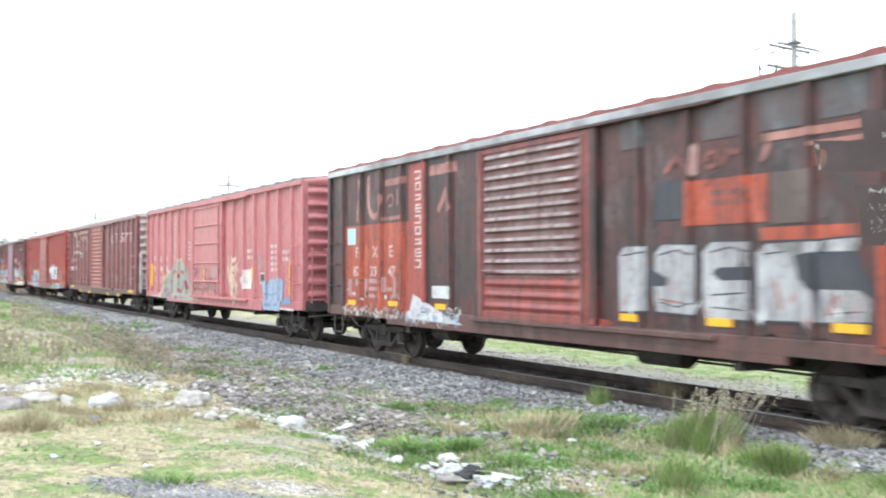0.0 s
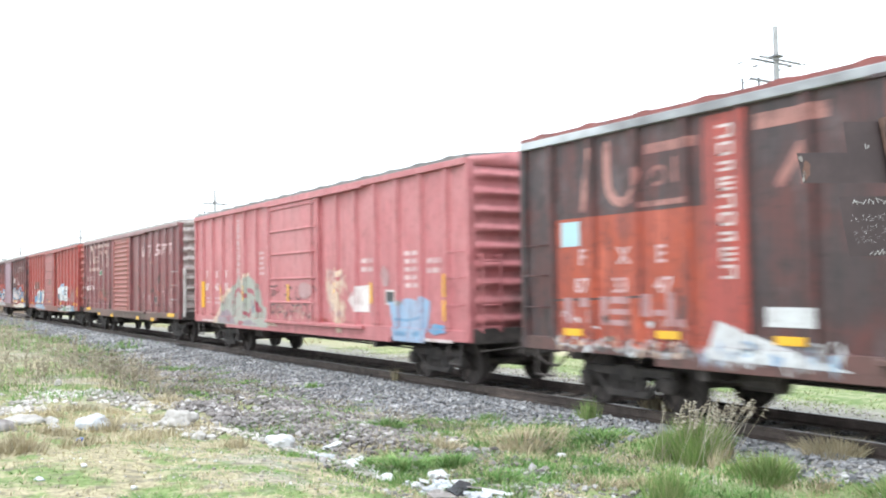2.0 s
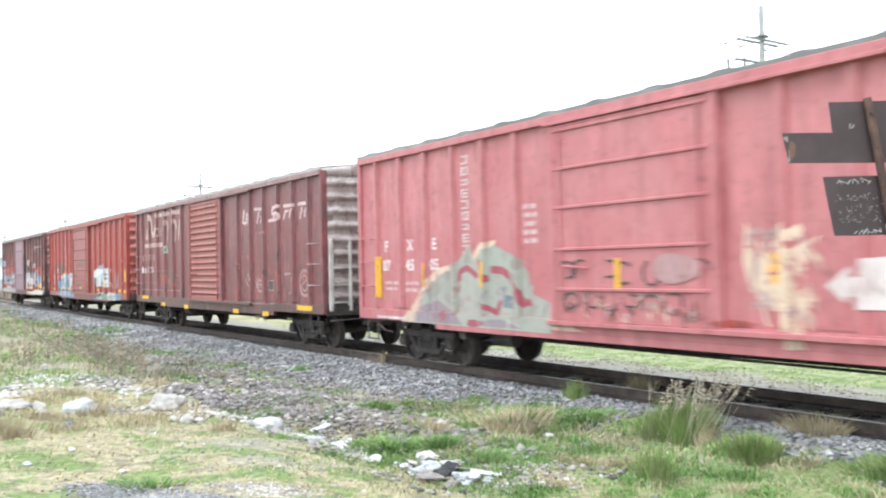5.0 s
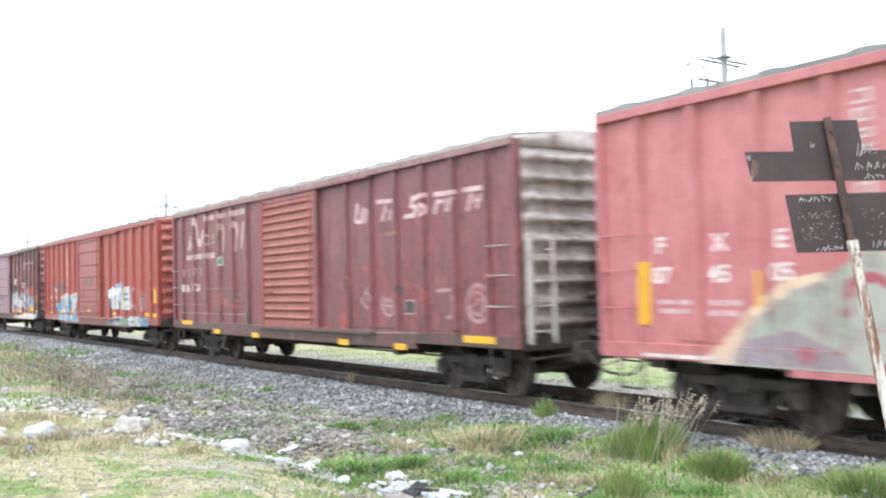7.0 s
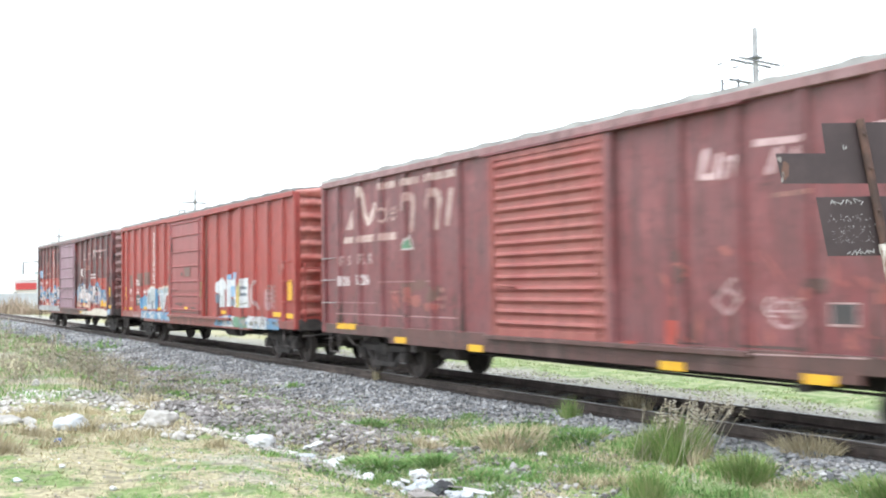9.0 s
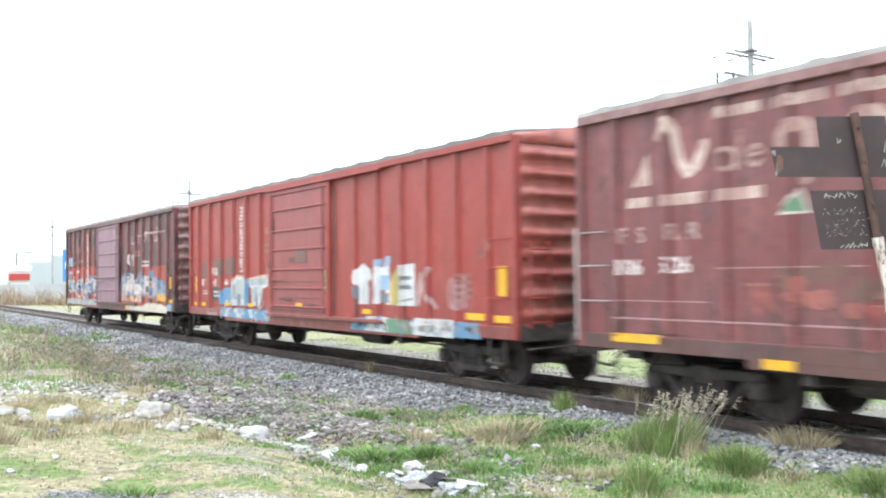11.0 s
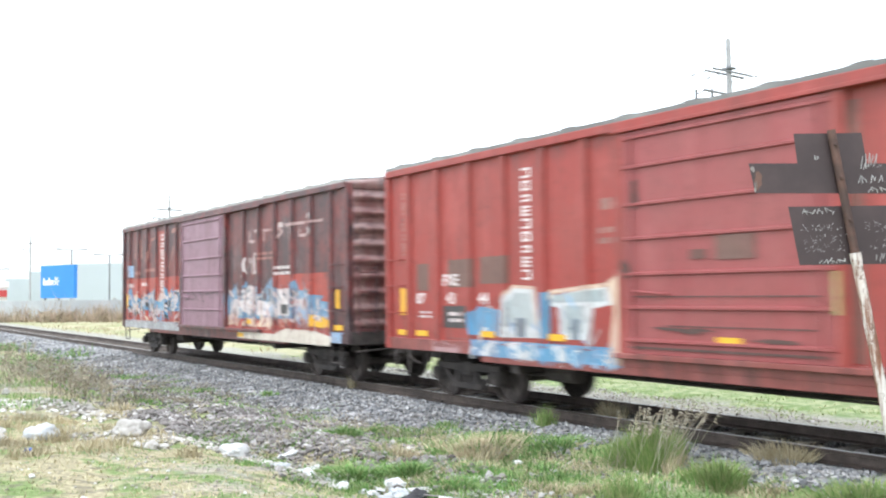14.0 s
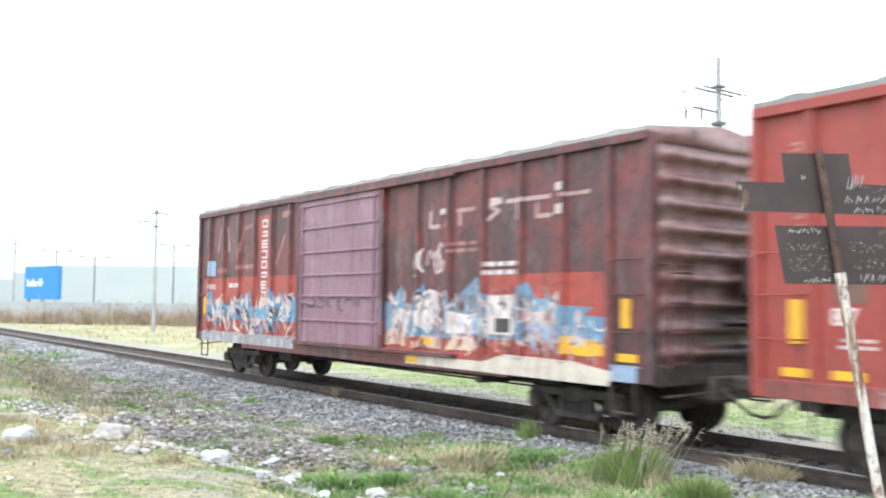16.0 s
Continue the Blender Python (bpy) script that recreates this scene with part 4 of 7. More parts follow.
def streaks(letter, material, count, seed, low=0.9, high=0.5):
    """Rust and soot that has run down beside the posts, up from the sill and down from the eave."""
    rnd = random.Random(seed)
    polys = []
    for p in POSTS:
        for sgn in (-1, 1):
            for _ in range(count):
                y = sgn * p + rnd.choice((-1, 1)) * rnd.uniform(0.09, 0.20)
                w, tip = rnd.uniform(0.012, 0.05), rnd.uniform(-0.02, 0.02)
                if rnd.random() < 0.62:
                    z = SILL + 0.27
                    polys.append([(y - w, z), (y + w, z), (y + tip + 0.004, z + low * rnd.uniform(0.2, 1.0)), (y + tip - 0.004, z + low * rnd.uniform(0.2, 1.0))])
                else:
                    z = EAVE - 0.13
                    polys.append([(y + w, z), (y - w, z), (y + tip - 0.004, z - high * rnd.uniform(0.2, 1.0)), (y + tip + 0.004, z - high * rnd.uniform(0.2, 1.0))])
    for _ in range(14):
        y, w = rnd.uniform(-7.2, 7.2), rnd.uniform(0.1, 0.5)
        if abs(y) > 2.3:
            polys.append(rect(y - w, y + w, SILL + 0.28, SILL + 0.28 + rnd.uniform(0.012, 0.04)))
    paint(letter, "grime", polys, material, "dark rust and grime streaks")


M["grime"] = paint_mat("dark_grime_streaks", (0.075, 0.045, 0.040), (0.10, 0.055, 0.048), (0.05, 0.036, 0.033), 0.6)
M["grime_pink"] = paint_mat("dull_rust_streaks", (0.27, 0.095, 0.095), (0.30, 0.12, 0.12), (0.2, 0.075, 0.072), 0.5)
streaks("A", M["grime"], 3, 81)
streaks("B", M["grime_pink"], 2, 82)
streaks("C", M["grime"], 3, 83, 1.3)
streaks("D", M["A_frame"], 3, 84)
streaks("E", M["grime"], 3, 85)

# dark brown car
paint("A", "paint_patch", [rect(4.02, 7.0, 0.98, 2.92)], M["orange"], "orange-red repainted block")
paint("A", "paint_patch", [rect(3.36, 4.06, 1.10, 4.08)], M["signred"], "bright red upright stripe")
paint("A", "trade_mark", mark_column(3.70, 1.95, 3.98, 9, 0.23), M["white"], "white upright trade mark")
for ch, y in (("F", 6.5), ("X", 5.66), ("E", 4.92)):
    paint("A", "lettering", words(ch, y, 2.2, 0.34), M["stencil_pink"])
for ch, y in (("87", 6.6), ("33", 5.78), ("47", 4.95)):
    paint("A", "lettering", words(ch, y, 1.78, 0.31), M["stencil_pink"])
paint("A", "paint_patch", [rect(6.47, 6.89, 2.49, 2.87)], M["paleblue"], "pale blue painted square")
paint("A", "faded_mark", stroke(arc(5.55, 3.5, 0.3, 0.42, 180, 360), 0.14) + stroke([(5.85, 3.5), (5.85, 3.95)], 0.14) + stroke([(6.4, 3.05), (6.2, 3.9)], 0.13) + [rect(4.15, 5.1, 3.72, 3.86), rect(4.3, 5.2, 2.98, 3.06)], M["pinktext"], "faded pink railway emblem")
paint("A", "faded_mark", stroke(arc(4.85, 3.4, 0.14, 0.12, 0, 300), 0.06) + stroke([(4.55, 3.3), (4.55, 3.6)], 0.06) + stroke([(2.9, 3.1), (2.6, 3.5), (2.5, 3.1)], 0.13) + [rect(2.25, 3.25, 3.78, 3.98)], M["pinktext"])
paint("A", "graffiti", stroke([(7.05, 1.66), (6.2, 1.68), (5.2, 1.72)], 0.03) + stroke([(4.5, 1.42), (4.45, 1.7)], 0.1), M["black"])
paint("A", "graffiti", [[(4.1, 0.92), (2.0, 0.88), (2.9, 1.12), (3.9, 1.42)], rect(2.45, 3.15, 1.36, 1.60)], M["whitewash"], "white sprayed patches")
BLOCKS = [rect(6.66, 6.86, 1.30, 1.70), rect(6.22, 6.5, 1.56, 1.70), rect(6.22, 6.34, 1.32, 1.52), rect(5.9, 6.04, 1.30, 1.72), rect(5.46, 5.84, 1.62, 1.72), rect(5.46, 5.84, 1.46, 1.54), rect(5.46, 5.84, 1.30, 1.38), rect(5.04, 5.2, 1.44, 1.76), rect(4.6, 4.74, 1.32, 1.78), rect(4.38, 4.56, 1.32, 1.42), rect(4.78, 5.0, 1.46, 1.54)]
paint("A", "graffiti", BLOCKS, M["washed"], "faded white blocky graffiti")
tangle("A", 4.25, 6.95, 1.25, 1.45, 3, ("black", "whitewash", "signred"), 26, "small black and white tangled graffiti", 0.4)
tangle("A", 4.2, 7.0, 0.9, 1.1, 9, ("whitewash", "cream", "black", "silver"), 24, "tangled white and cream graffiti", 0.4)
tangle("A", 2.1, 4.2, 0.88, 1.1, 4, ("whitewash", "silver", "skyblue"), 25, "sprayed white sill graffiti", 0.6)
paint("A", "paint_patch", [rect(-2.64, -2.12, 3.66, 4.1), rect(-4.28, -3.68, 3.62, 4.08), rect(-5.16, -4.6, 3.62, 4.1), rect(-6.04, -5.43, 3.66, 4.1)], M["bluegrey"], "dull blue-grey overpainted panel")
paint("A", "paint_patch", [rect(-3.36, -2.82, 2.60, 3.14)], M["navy"], "dark blue-grey painted square")
paint("A", "paint_patch", [rect(-4.68, -3.40, 2.50, 3.10)], M["orange"], "orange-red paint patch")
paint("A", "paint_patch", [rect(-5.86, -4.57, 2.27, 2.43), [(-6.1, 1.0), (-7.4, 0.95), (-7.4, 2.3), (-6.1, 2.4)]], M["orange"])
paint("A", "paint_patch", [rect(-5.31, -4.73, 2.47, 3.10)], M["olivebrown"], "olive-brown overpainted panel")
paint("A", "faded_mark", [rect(-5.95, -4.62, 3.49, 3.59), rect(-5.95, -5.3, 3.36, 3.42)] + stroke([(-4.7, 3.45), (-4.62, 3.28)], 0.08), M["pinktext"], "faded pink lettering")
paint("A", "faded_mark", stroke([(-3.02, 3.28), (-3.2, 3.44), (-3.4, 3.3)], 0.09) + stroke(arc(-3.82, 3.36, 0.1, 0.1, 0, 300), 0.07) + stroke([(-4.0, 3.28), (-4.1, 3.44), (-4.3, 3.4)], 0.08) + [rect(-5.66, -5.34, 3.12, 3.38)], M["rustfade"], "rust-faded lettering")
paint("A", "faded_mark", stroke([(-3.52, 3.22), (-3.54, 3.55)], 0.12), M["faded"])
paint("A", "faded_mark", lines_of_text(-3.75, -4.45, 2.72, 2.98, 2, 4), M["rustfade"])
SILVER = (
    [(-2.10, 1.30), (-2.64, 1.33), (-2.64, 2.24), (-2.2, 2.25), (-2.08, 2.12)],
    [(-2.82, 1.33), (-3.52, 1.31), (-3.53, 2.24), (-2.95, 2.26), (-2.80, 2.14), (-2.80, 1.9), (-3.02, 1.8), (-3.02, 1.68), (-2.78, 1.68)],
    [(-3.70, 1.28), (-4.41, 1.28), (-4.41, 1.78), (-3.95, 1.77), (-3.82, 1.86), (-3.90, 1.94), (-4.42, 1.95), (-4.42, 2.26), (-3.80, 2.27), (-3.66, 2.14), (-3.66, 1.5)],
    [(-4.52, 1.29), (-5.38, 1.30), (-5.32, 1.66), (-5.10, 1.8), (-5.04, 2.08), (-5.36, 2.12), (-5.40, 2.24), (-4.66, 2.23), (-4.52, 2.12)],
    [(-5.42, 1.30), (-5.98, 1.33), (-6.02, 1.58), (-5.86, 1.68), (-5.40, 1.68)],
    [(-5.46, 2.12), (-5.84, 2.12), (-5.88, 2.27), (-5.46, 2.25)],
)
paint("A", "graffiti", [[(-2.62, 1.64), (-3.05, 1.64), (-3.05, 1.92), (-2.62, 1.92)], [(-3.62, 1.72), (-4.45, 1.72), (-4.45, 1.98), (-3.62, 1.98)], [(-5.02, 2.10), (-5.86, 2.12), (-6.08, 1.62), (-5.3, 1.64), (-5.05, 1.8)]], M["navy"], "dark navy infill of block graffiti")
for cell in SILVER:
    cy, cz = sum(p[0] for p in cell) / len(cell), sum(p[1] for p in cell) / len(cell)
    paint("A", "graffiti", stroke(cell + cell[:1], 0.055), M["navy"], "dark edge of a graffiti letter")
    paint("A", "graffiti", [cell], M["silver"], "silver block graffiti letter with dark edges")
LINES = stroke([(-2.16, 2.12), (-2.6, 2.16)], 0.022) + stroke([(-2.9, 2.12), (-3.2, 2.18), (-3.48, 2.12)], 0.022) + stroke([(-2.9, 1.46), (-3.2, 1.40), (-3.48, 1.46)], 0.02) + stroke([(-3.8, 2.14), (-4.1, 2.2), (-4.4, 2.14)], 0.022) + stroke([(-3.8, 1.58), (-4.36, 1.62)], 0.022) + stroke([(-3.8, 1.42), (-4.36, 1.4)], 0.018) + stroke([(-4.62, 2.1), (-5.0, 2.14)], 0.022) + stroke([(-5.5, 1.4), (-5.9, 1.44)], 0.02)
paint("A", "graffiti", LINES, M["navy"], "thin dark lines in silver graffiti")
tangle("A", -5.95, -2.1, 1.3, 1.6, 2, ("silver", "washed", "whitewash"), 46, "streaky silver paint", 0.6)
paint("A", "graffiti", stroke([(-4.86, 1.45), (-4.8, 1.75)], 0.05) + stroke([(-5.5, 1.4), (-5.6, 1.6)], 0.06) + stroke([(-2.9, 1.5), (-3.3, 1.46)], 0.03), M["pinktext"])
paint("A", "paint_patch", [blob(-1.75, 1.12, 0.18, 0.06, 9)], M["signred"])
reflectors("A", [(-2.32, 1.22), (-3.93, 1.23), (-5.76, 1.25), (2.82, 1.2), (4.72, 1.2), (6.64, 1.17)])

# faded pink car
for ch, y in (("F", 6.84), ("X", 5.96), ("E", 5.08)):
    paint("B", "lettering", words(ch, y, 2.26, 0.30), M["letter"])
for ch, y in (("87", 6.92), ("45", 6.02), ("05", 5.16)):
    paint("B", "lettering", words(ch, y, 1.87, 0.30), M["letter"])
paint("B", "trade_mark", mark_column(3.98, 2.15, 3.95, 9, 0.20), M["white"], "white upright trade mark")
paint("B", "small_print", lines_of_text(6.3, 6.85, 1.45, 1.68, 2, 2) + lines_of_text(5.55, 6.05, 1.42, 1.68, 2, 3) + lines_of_text(2.0, 2.35, 2.25, 2.95, 5, 4) + lines_of_text(-3.62, -4.3, 2.2, 2.58, 2, 5) + lines_of_text(-5.5, -6.12, 1.85, 2.66, 5, 6) + lines_of_text(-6.36, -6.85, 2.12, 2.5, 2, 7), M["stencil_pink"], "small pinkish-white stencilled print")
paint("B", "paint_patch", [[(6.15, 0.86), (5.7, 0.86), (5.42, 1.34), (5.55, 1.42)], [(5.5, 1.32), (4.86, 1.74), (4.5, 1.84), (4.5, 1.96), (4.98, 1.88), (5.6, 1.42)], [(3.78, 2.0), (3.48, 2.18), (3.14, 2.27), (3.1, 2.36), (3.55, 2.32), (3.82, 2.12)], [(1.8, 0.9), (0.9, 0.9), (1.7, 1.1)]], M["cream"], "cream paint edges round graffiti")
paint("B", "graffiti", [[(5.72, 0.86), (1.66, 0.84), (1.66, 1.3), (2.13, 1.45), (2.25, 1.8), (2.53, 2.08), (3.14, 2.28), (3.48, 2.2), (3.75, 2.02), (3.92, 2.32), (4.08, 2.12), (4.54, 1.84), (4.88, 1.76), (5.48, 1.32)]], M["muralgreen"], "pale sage-green throw-up graffiti")
paint("B", "graffiti", [[(5.52, 1.16), (4.9, 1.3), (4.3, 1.06), (4.1, 0.88), (5.62, 0.88)], [(2.4, 0.88), (2.9, 1.02), (3.5, 0.98), (3.9, 0.88)]], M["lilacgrey"], "lilac-grey graffiti shading")
paint("B", "graffiti", [rect(4.38, 4.55, 1.2, 1.8), [(3.94, 2.26), (4.05, 2.0), (3.8, 1.95)], blob(5.0, 1.5, 0.22, 0.12, 51, 0.15), blob(2.55, 1.95, 0.2, 0.1, 54, 0.15)], M["greengrey"], "grey-green graffiti shading")
paint("B", "graffiti", [[(2.92, 1.22), (2.62, 1.2), (2.6, 1.40), (2.9, 1.44)]], M["slate"], "slate graffiti square")
paint("B", "graffiti", stroke([(4.24, 1.5), (4.18, 1.82), (3.95, 1.90), (3.67, 1.76)], 0.11) + stroke([(3.56, 1.98), (3.52, 1.74), (3.36, 1.70)], 0.13) + stroke([(3.2, 1.86), (2.92, 1.84), (2.69, 1.72), (2.50, 1.50), (2.38, 1.28)], 0.13) + stroke([(3.55, 1.26), (3.1, 1.12), (3.0, 1.3)], 0.10) + stroke([(2.36, 1.34), (2.2, 1.3)], 0.12), M["crimson"], "crimson loops in graffiti")
paint("B", "graffiti", [blob(4.72, 1.02, 0.11, 0.1, 61, 0.1), blob(3.7, 0.92, 0.25, 0.06, 62, 0.1)], M["crimson"])
tangle("B", 1.75, 5.2, 0.9, 1.75, 3, ("drabgreen", "greengrey", "lilacgrey", "muralgreen"), 19, "layered grey-green graffiti", 0.7)
paint("B", "graffiti", stroke([(5.7, 0.95), (5.42, 1.36), (4.6, 1.84)], 0.02) + stroke([(4.4, 1.0), (4.0, 1.35), (3.8, 1.3)], 0.02) + stroke([(2.13, 1.0), (2.13, 1.45), (2.5, 2.06), (3.1, 2.26)], 0.022), M["washed"])
paint("B", "graffiti", [[(-1.95, 2.4), (-2.25, 2.0), (-2.5, 2.4), (-2.55, 2.05), (-2.95, 2.2), (-2.7, 1.8), (-2.9, 1.45), (-2.65, 1.3), (-2.75, 0.88), (-2.5, 0.86), (-2.4, 1.3), (-2.0, 1.55), (-1.9, 1.9)]], M["cream"], "cream splash graffiti")
paint("B", "graffiti", [blob(-2.35, 1.85, 0.1, 0.2, 9)], M["yellow"])
paint("B", "paint_patch", [[(-3.0, 1.62), (-3.3, 1.85), (-3.3, 1.72), (-3.45, 1.72), (-3.45, 1.92), (-4.02, 1.95), (-4.02, 1.36), (-3.4, 1.36), (-3.4, 1.5), (-3.25, 1.5), (-3.25, 1.42)]], M["white"], "white painted arrow block")
tangle("B", -2.9, -2.0, 1.2, 2.25, 5, ("cream", "faded", "B", "cream"), 20, "flaking cream graffiti", 0.7)
tangle("B", -6.3, -5.05, 0.95, 1.6, 3, ("skyblue", "silver", "blue"), 22, "layered light blue graffiti", 0.8)
paint("B", "paint_patch", [rect(-4.72, -5.12, 1.53, 1.84)], M["white"])
paint("B", "paint_patch", [rect(-4.77, -5.07, 1.57, 1.80)], M["black"])
paint("B", "paint_patch", [blob(-4.72, 2.12, 0.16, 0.24, 31, 0.15)], M["washed"])
paint("B", "graffiti", [[(-4.88, 1.62), (-5.3, 1.5), (-5.6, 1.68), (-6.0, 1.62), (-6.2, 1.72), (-6.5, 1.6), (-6.4, 1.2), (-6.3, 0.8), (-5.1, 0.8), (-5.0, 1.2)]], M["skyblue"], "light blue block graffiti")
paint("B", "graffiti", stroke([(-5.2, 0.95), (-5.6, 0.95)], 0.09) + stroke([(-5.9, 0.95), (-6.1, 0.98)], 0.09) + stroke([(-5.1, 1.25), (-5.6, 1.22), (-6.2, 1.3)], 0.05) + stroke([(-5.75, 1.6), (-5.7, 1.0)], 0.04), M["blue"])
paint("B", "graffiti", [blob(-6.75, 1.08, 0.3, 0.1, 12)], M["blue"])
paint("B", "paint_patch", [rect(-6.35, -7.3, 0.84, 0.9), rect(7.1, 5.9, 0.9, 0.95)], M["white"])
paint("B", "graffiti", scribble(-1.4, 1.4, 1.62, 2.0, 7, 0.03, 14) + scribble(-1.2, 1.3, 1.25, 1.5, 6, 0.03, 15), M["black"], "dark scrawled graffiti")
paint("B", "paint_patch", [blob(-0.9, 1.84, 0.42, 0.2, 33, 0.12)], M["washed"])
tangle("B", -1.3, 1.3, 1.15, 1.45, 5, ("faded", "cream", "C"), 23, "scuffed patches of old paint", 0.5)
for y in (0.15, 3.45, 5.3, -4.1):
    upright_reflector("B", y, 1.55, 2.0, 0.1)
upright_reflector("B", 7.03, 1.32, 2.16)
upright_reflector("B", -7.02, 1.70, 2.14, 0.18)
upright_reflector("B", -7.02, 1.25, 1.64, 0.18)
paint("B", "paint_patch", [blob(-1.75, 1.14, 0.3, 0.04, 3, 0.1)], M["signred"])

# maroon car
SLANT = stroke([(-2.93, 3.58), (-2.84, 3.26), (-3.06, 3.24), (-3.14, 3.50)], 0.085) + stroke([(-3.18, 3.22), (-3.24, 3.44), (-3.40, 3.44), (-3.36, 3.22)], 0.07)
SLANT += [[(-3.64, 3.54), (-4.33, 3.51), (-4.34, 3.59), (-3.66, 3.63)]] + stroke([(-3.98, 3.46), (-3.86, 3.22)], 0.09) + stroke([(-4.22, 3.44), (-4.12, 3.22)], 0.08) + stroke([(-4.08, 3.36), (-4.26, 3.36)], 0.05)
SLANT += stroke([(-5.34, 3.56), (-4.92, 3.54), (-4.86, 3.40), (-5.02, 3.36), (-4.96, 3.22), (-4.64, 3.22)], 0.085) + stroke(arc(-5.22, 3.30, 0.12, 0.10, 0, 300), 0.065)
SLANT += [[(-5.58, 3.50), (-6.26, 3.48), (-6.28, 3.56), (-5.60, 3.59)]] + stroke([(-5.70, 3.42), (-5.60, 3.22)], 0.08) + stroke([(-5.72, 3.40), (-5.86, 3.40)], 0.06) + stroke([(-5.98, 3.42), (-5.94, 3.24), (-6.10, 3.24), (-6.20, 3.42)], 0.07)
SLANT += [[(-6.42, 3.49), (-7.04, 3.48), (-7.06, 3.56), (-6.44, 3.58)]] + stroke([(-6.68, 3.42), (-6.58, 3.20)], 0.085) + stroke([(-6.90, 3.40), (-6.82, 3.22)], 0.075) + stroke([(-6.78, 3.33), (-6.94, 3.33)], 0.05)
paint("C", "faded_mark", SLANT, M["stencil_pink"], "faded white slanted railway lettering")
paint("C", "faded_mark", [rect(-4.4, -3.85, 2.9, 2.96)], M["pinktext"])
em = [[(6.80, 3.13), (6.46, 3.13), (6.50, 3.58)]] + stroke([(6.30, 3.78), (6.16, 3.96), (6.04, 3.82), (5.95, 3.42), (5.82, 3.24), (5.68, 3.32), (5.55, 3.58)], 0.15)
em += [rect(6.46, 6.90, 2.84, 2.98), rect(5.56, 6.30, 2.83, 2.98), rect(4.69, 5.40, 2.83, 2.98), rect(4.71, 5.42, 3.87, 4.01), rect(3.86, 4.55, 3.87, 4.01), rect(2.55, 3.68, 3.87, 4.01)]
em += stroke(arc(5.2, 3.35, 0.14, 0.13, 0, 350), 0.06) + stroke([(5.07, 3.22), (5.00, 3.66)], 0.06) + stroke(arc(4.80, 3.35, 0.11, 0.12, 215, 520), 0.055) + stroke([(4.90, 3.35), (4.70, 3.37)], 0.045)
em += stroke(arc(4.24, 3.48, 0.2, 0.17, -20, 200), 0.17) + stroke([(4.06, 3.42), (4.14, 3.0)], 0.15) + stroke(arc(3.36, 3.48, 0.2, 0.17, -20, 200), 0.17) + stroke([(3.18, 3.42), (3.26, 3.0)], 0.15) + stroke([(2.78, 3.62), (2.9, 3.05)], 0.14)
paint("C", "trade_mark", em, M["emblem"], "faded cream railway emblem")
paint("C", "trade_mark", [[(4.5, 2.6), (4.05, 2.6), (4.2, 2.92)]], M["white"])
paint("C", "trade_mark", [[(4.44, 2.63), (4.11, 2.63), (4.22, 2.85)]], M["green"], "small green triangle")
paint("C", "lettering", words("F", 7.06, 2.36, 0.30) + words("S", 6.72, 2.36, 0.30) + words("R", 6.18, 2.38, 0.30) + words("R", 5.84, 2.38, 0.30), M["faded"])
paint("C", "lettering", words("106", 7.12, 1.92, 0.30, 1.1) + words("526", 6.28, 1.94, 0.30, 1.1), M["letter"])
paint("C", "small_print", lines_of_text(3.0, 3.5, 1.45, 1.9, 3, 8) + lines_of_text(4.4, 5.0, 1.75, 1.82, 1, 9), M["pinktext"])
paint("C", "paint_patch", [rect(2.6, 7.2, 1.30, 1.325), rect(5.5, 7.1, 1.55, 1.565), rect(3.4, 5.4, 1.98, 1.995)], M["washed"], "thin pale scuffed line")
paint("C", "paint_patch", [blob(4.3, 1.82, 0.26, 0.17, 71, 0.3), blob(3.85, 1.9, 0.2, 0.12, 72, 0.3), blob(3.45, 1.75, 0.22, 0.17, 73, 0.3)], M["drab"], "worn grey graffiti patch")
paint("C", "paint_patch", [blob(4.1, 1.62, 0.3, 0.1, 74, 0.3), blob(3.5, 1.5, 0.25, 0.08, 75, 0.3)], M["C_door"])
tangle("C", 2.4, 5.0, 1.35, 1.9, 3, ("sill_brown", "C_door", "C"), 28, "blotted grey-brown paint", 0.9)
paint("C", "graffiti", stroke([(-5.62, 1.82), (-6.05, 1.84), (-6.16, 1.70), (-6.12, 1.40), (-5.9, 1.34)], 0.06) + stroke([(-3.0, 1.66), (-3.2, 1.82), (-3.42, 1.66), (-3.2, 1.5), (-3.0, 1.66)], 0.05) + stroke(arc(-4.02, 1.52, 0.2, 0.16, 20, 330), 0.05) + stroke([(-3.8, 1.55), (-4.25, 1.55)], 0.03), M["washed"], "pale chalked scrawls")
paint("C", "graffiti", stroke(arc(-6.78, 1.6, 0.28, 0.31, 0, 350, 14), 0.075) + stroke(arc(-6.78, 1.6, 0.16, 0.2, 40, 320), 0.05) + stroke([(-6.5, 1.5), (-7.05, 1.75)], 0.04), M["washed"], "pale chalked ring")
paint("C", "graffiti", stroke([(-3.1, 1.75), (-3.3, 1.95), (-3.45, 1.7), (-3.25, 1.55)], 0.03) + scribble(-3.8, -4.3, 1.45, 1.8, 3, 0.03, 8) + stroke([(-2.3, 1.0), (-5.0, 1.06)], 0.02), M["faded"])
paint("C", "paint_patch", [rect(-4.58, -4.92, 1.39, 1.66)], M["faded"])
paint("C", "paint_patch", [rect(-4.6, -4.9, 1.42, 1.64)], M["black"])
paint("C", "paint_patch", [rect(-2.2, -2.42, 1.08, 1.4), blob(-1.55, 1.05, 0.16, 0.05, 5)], M["signred"])
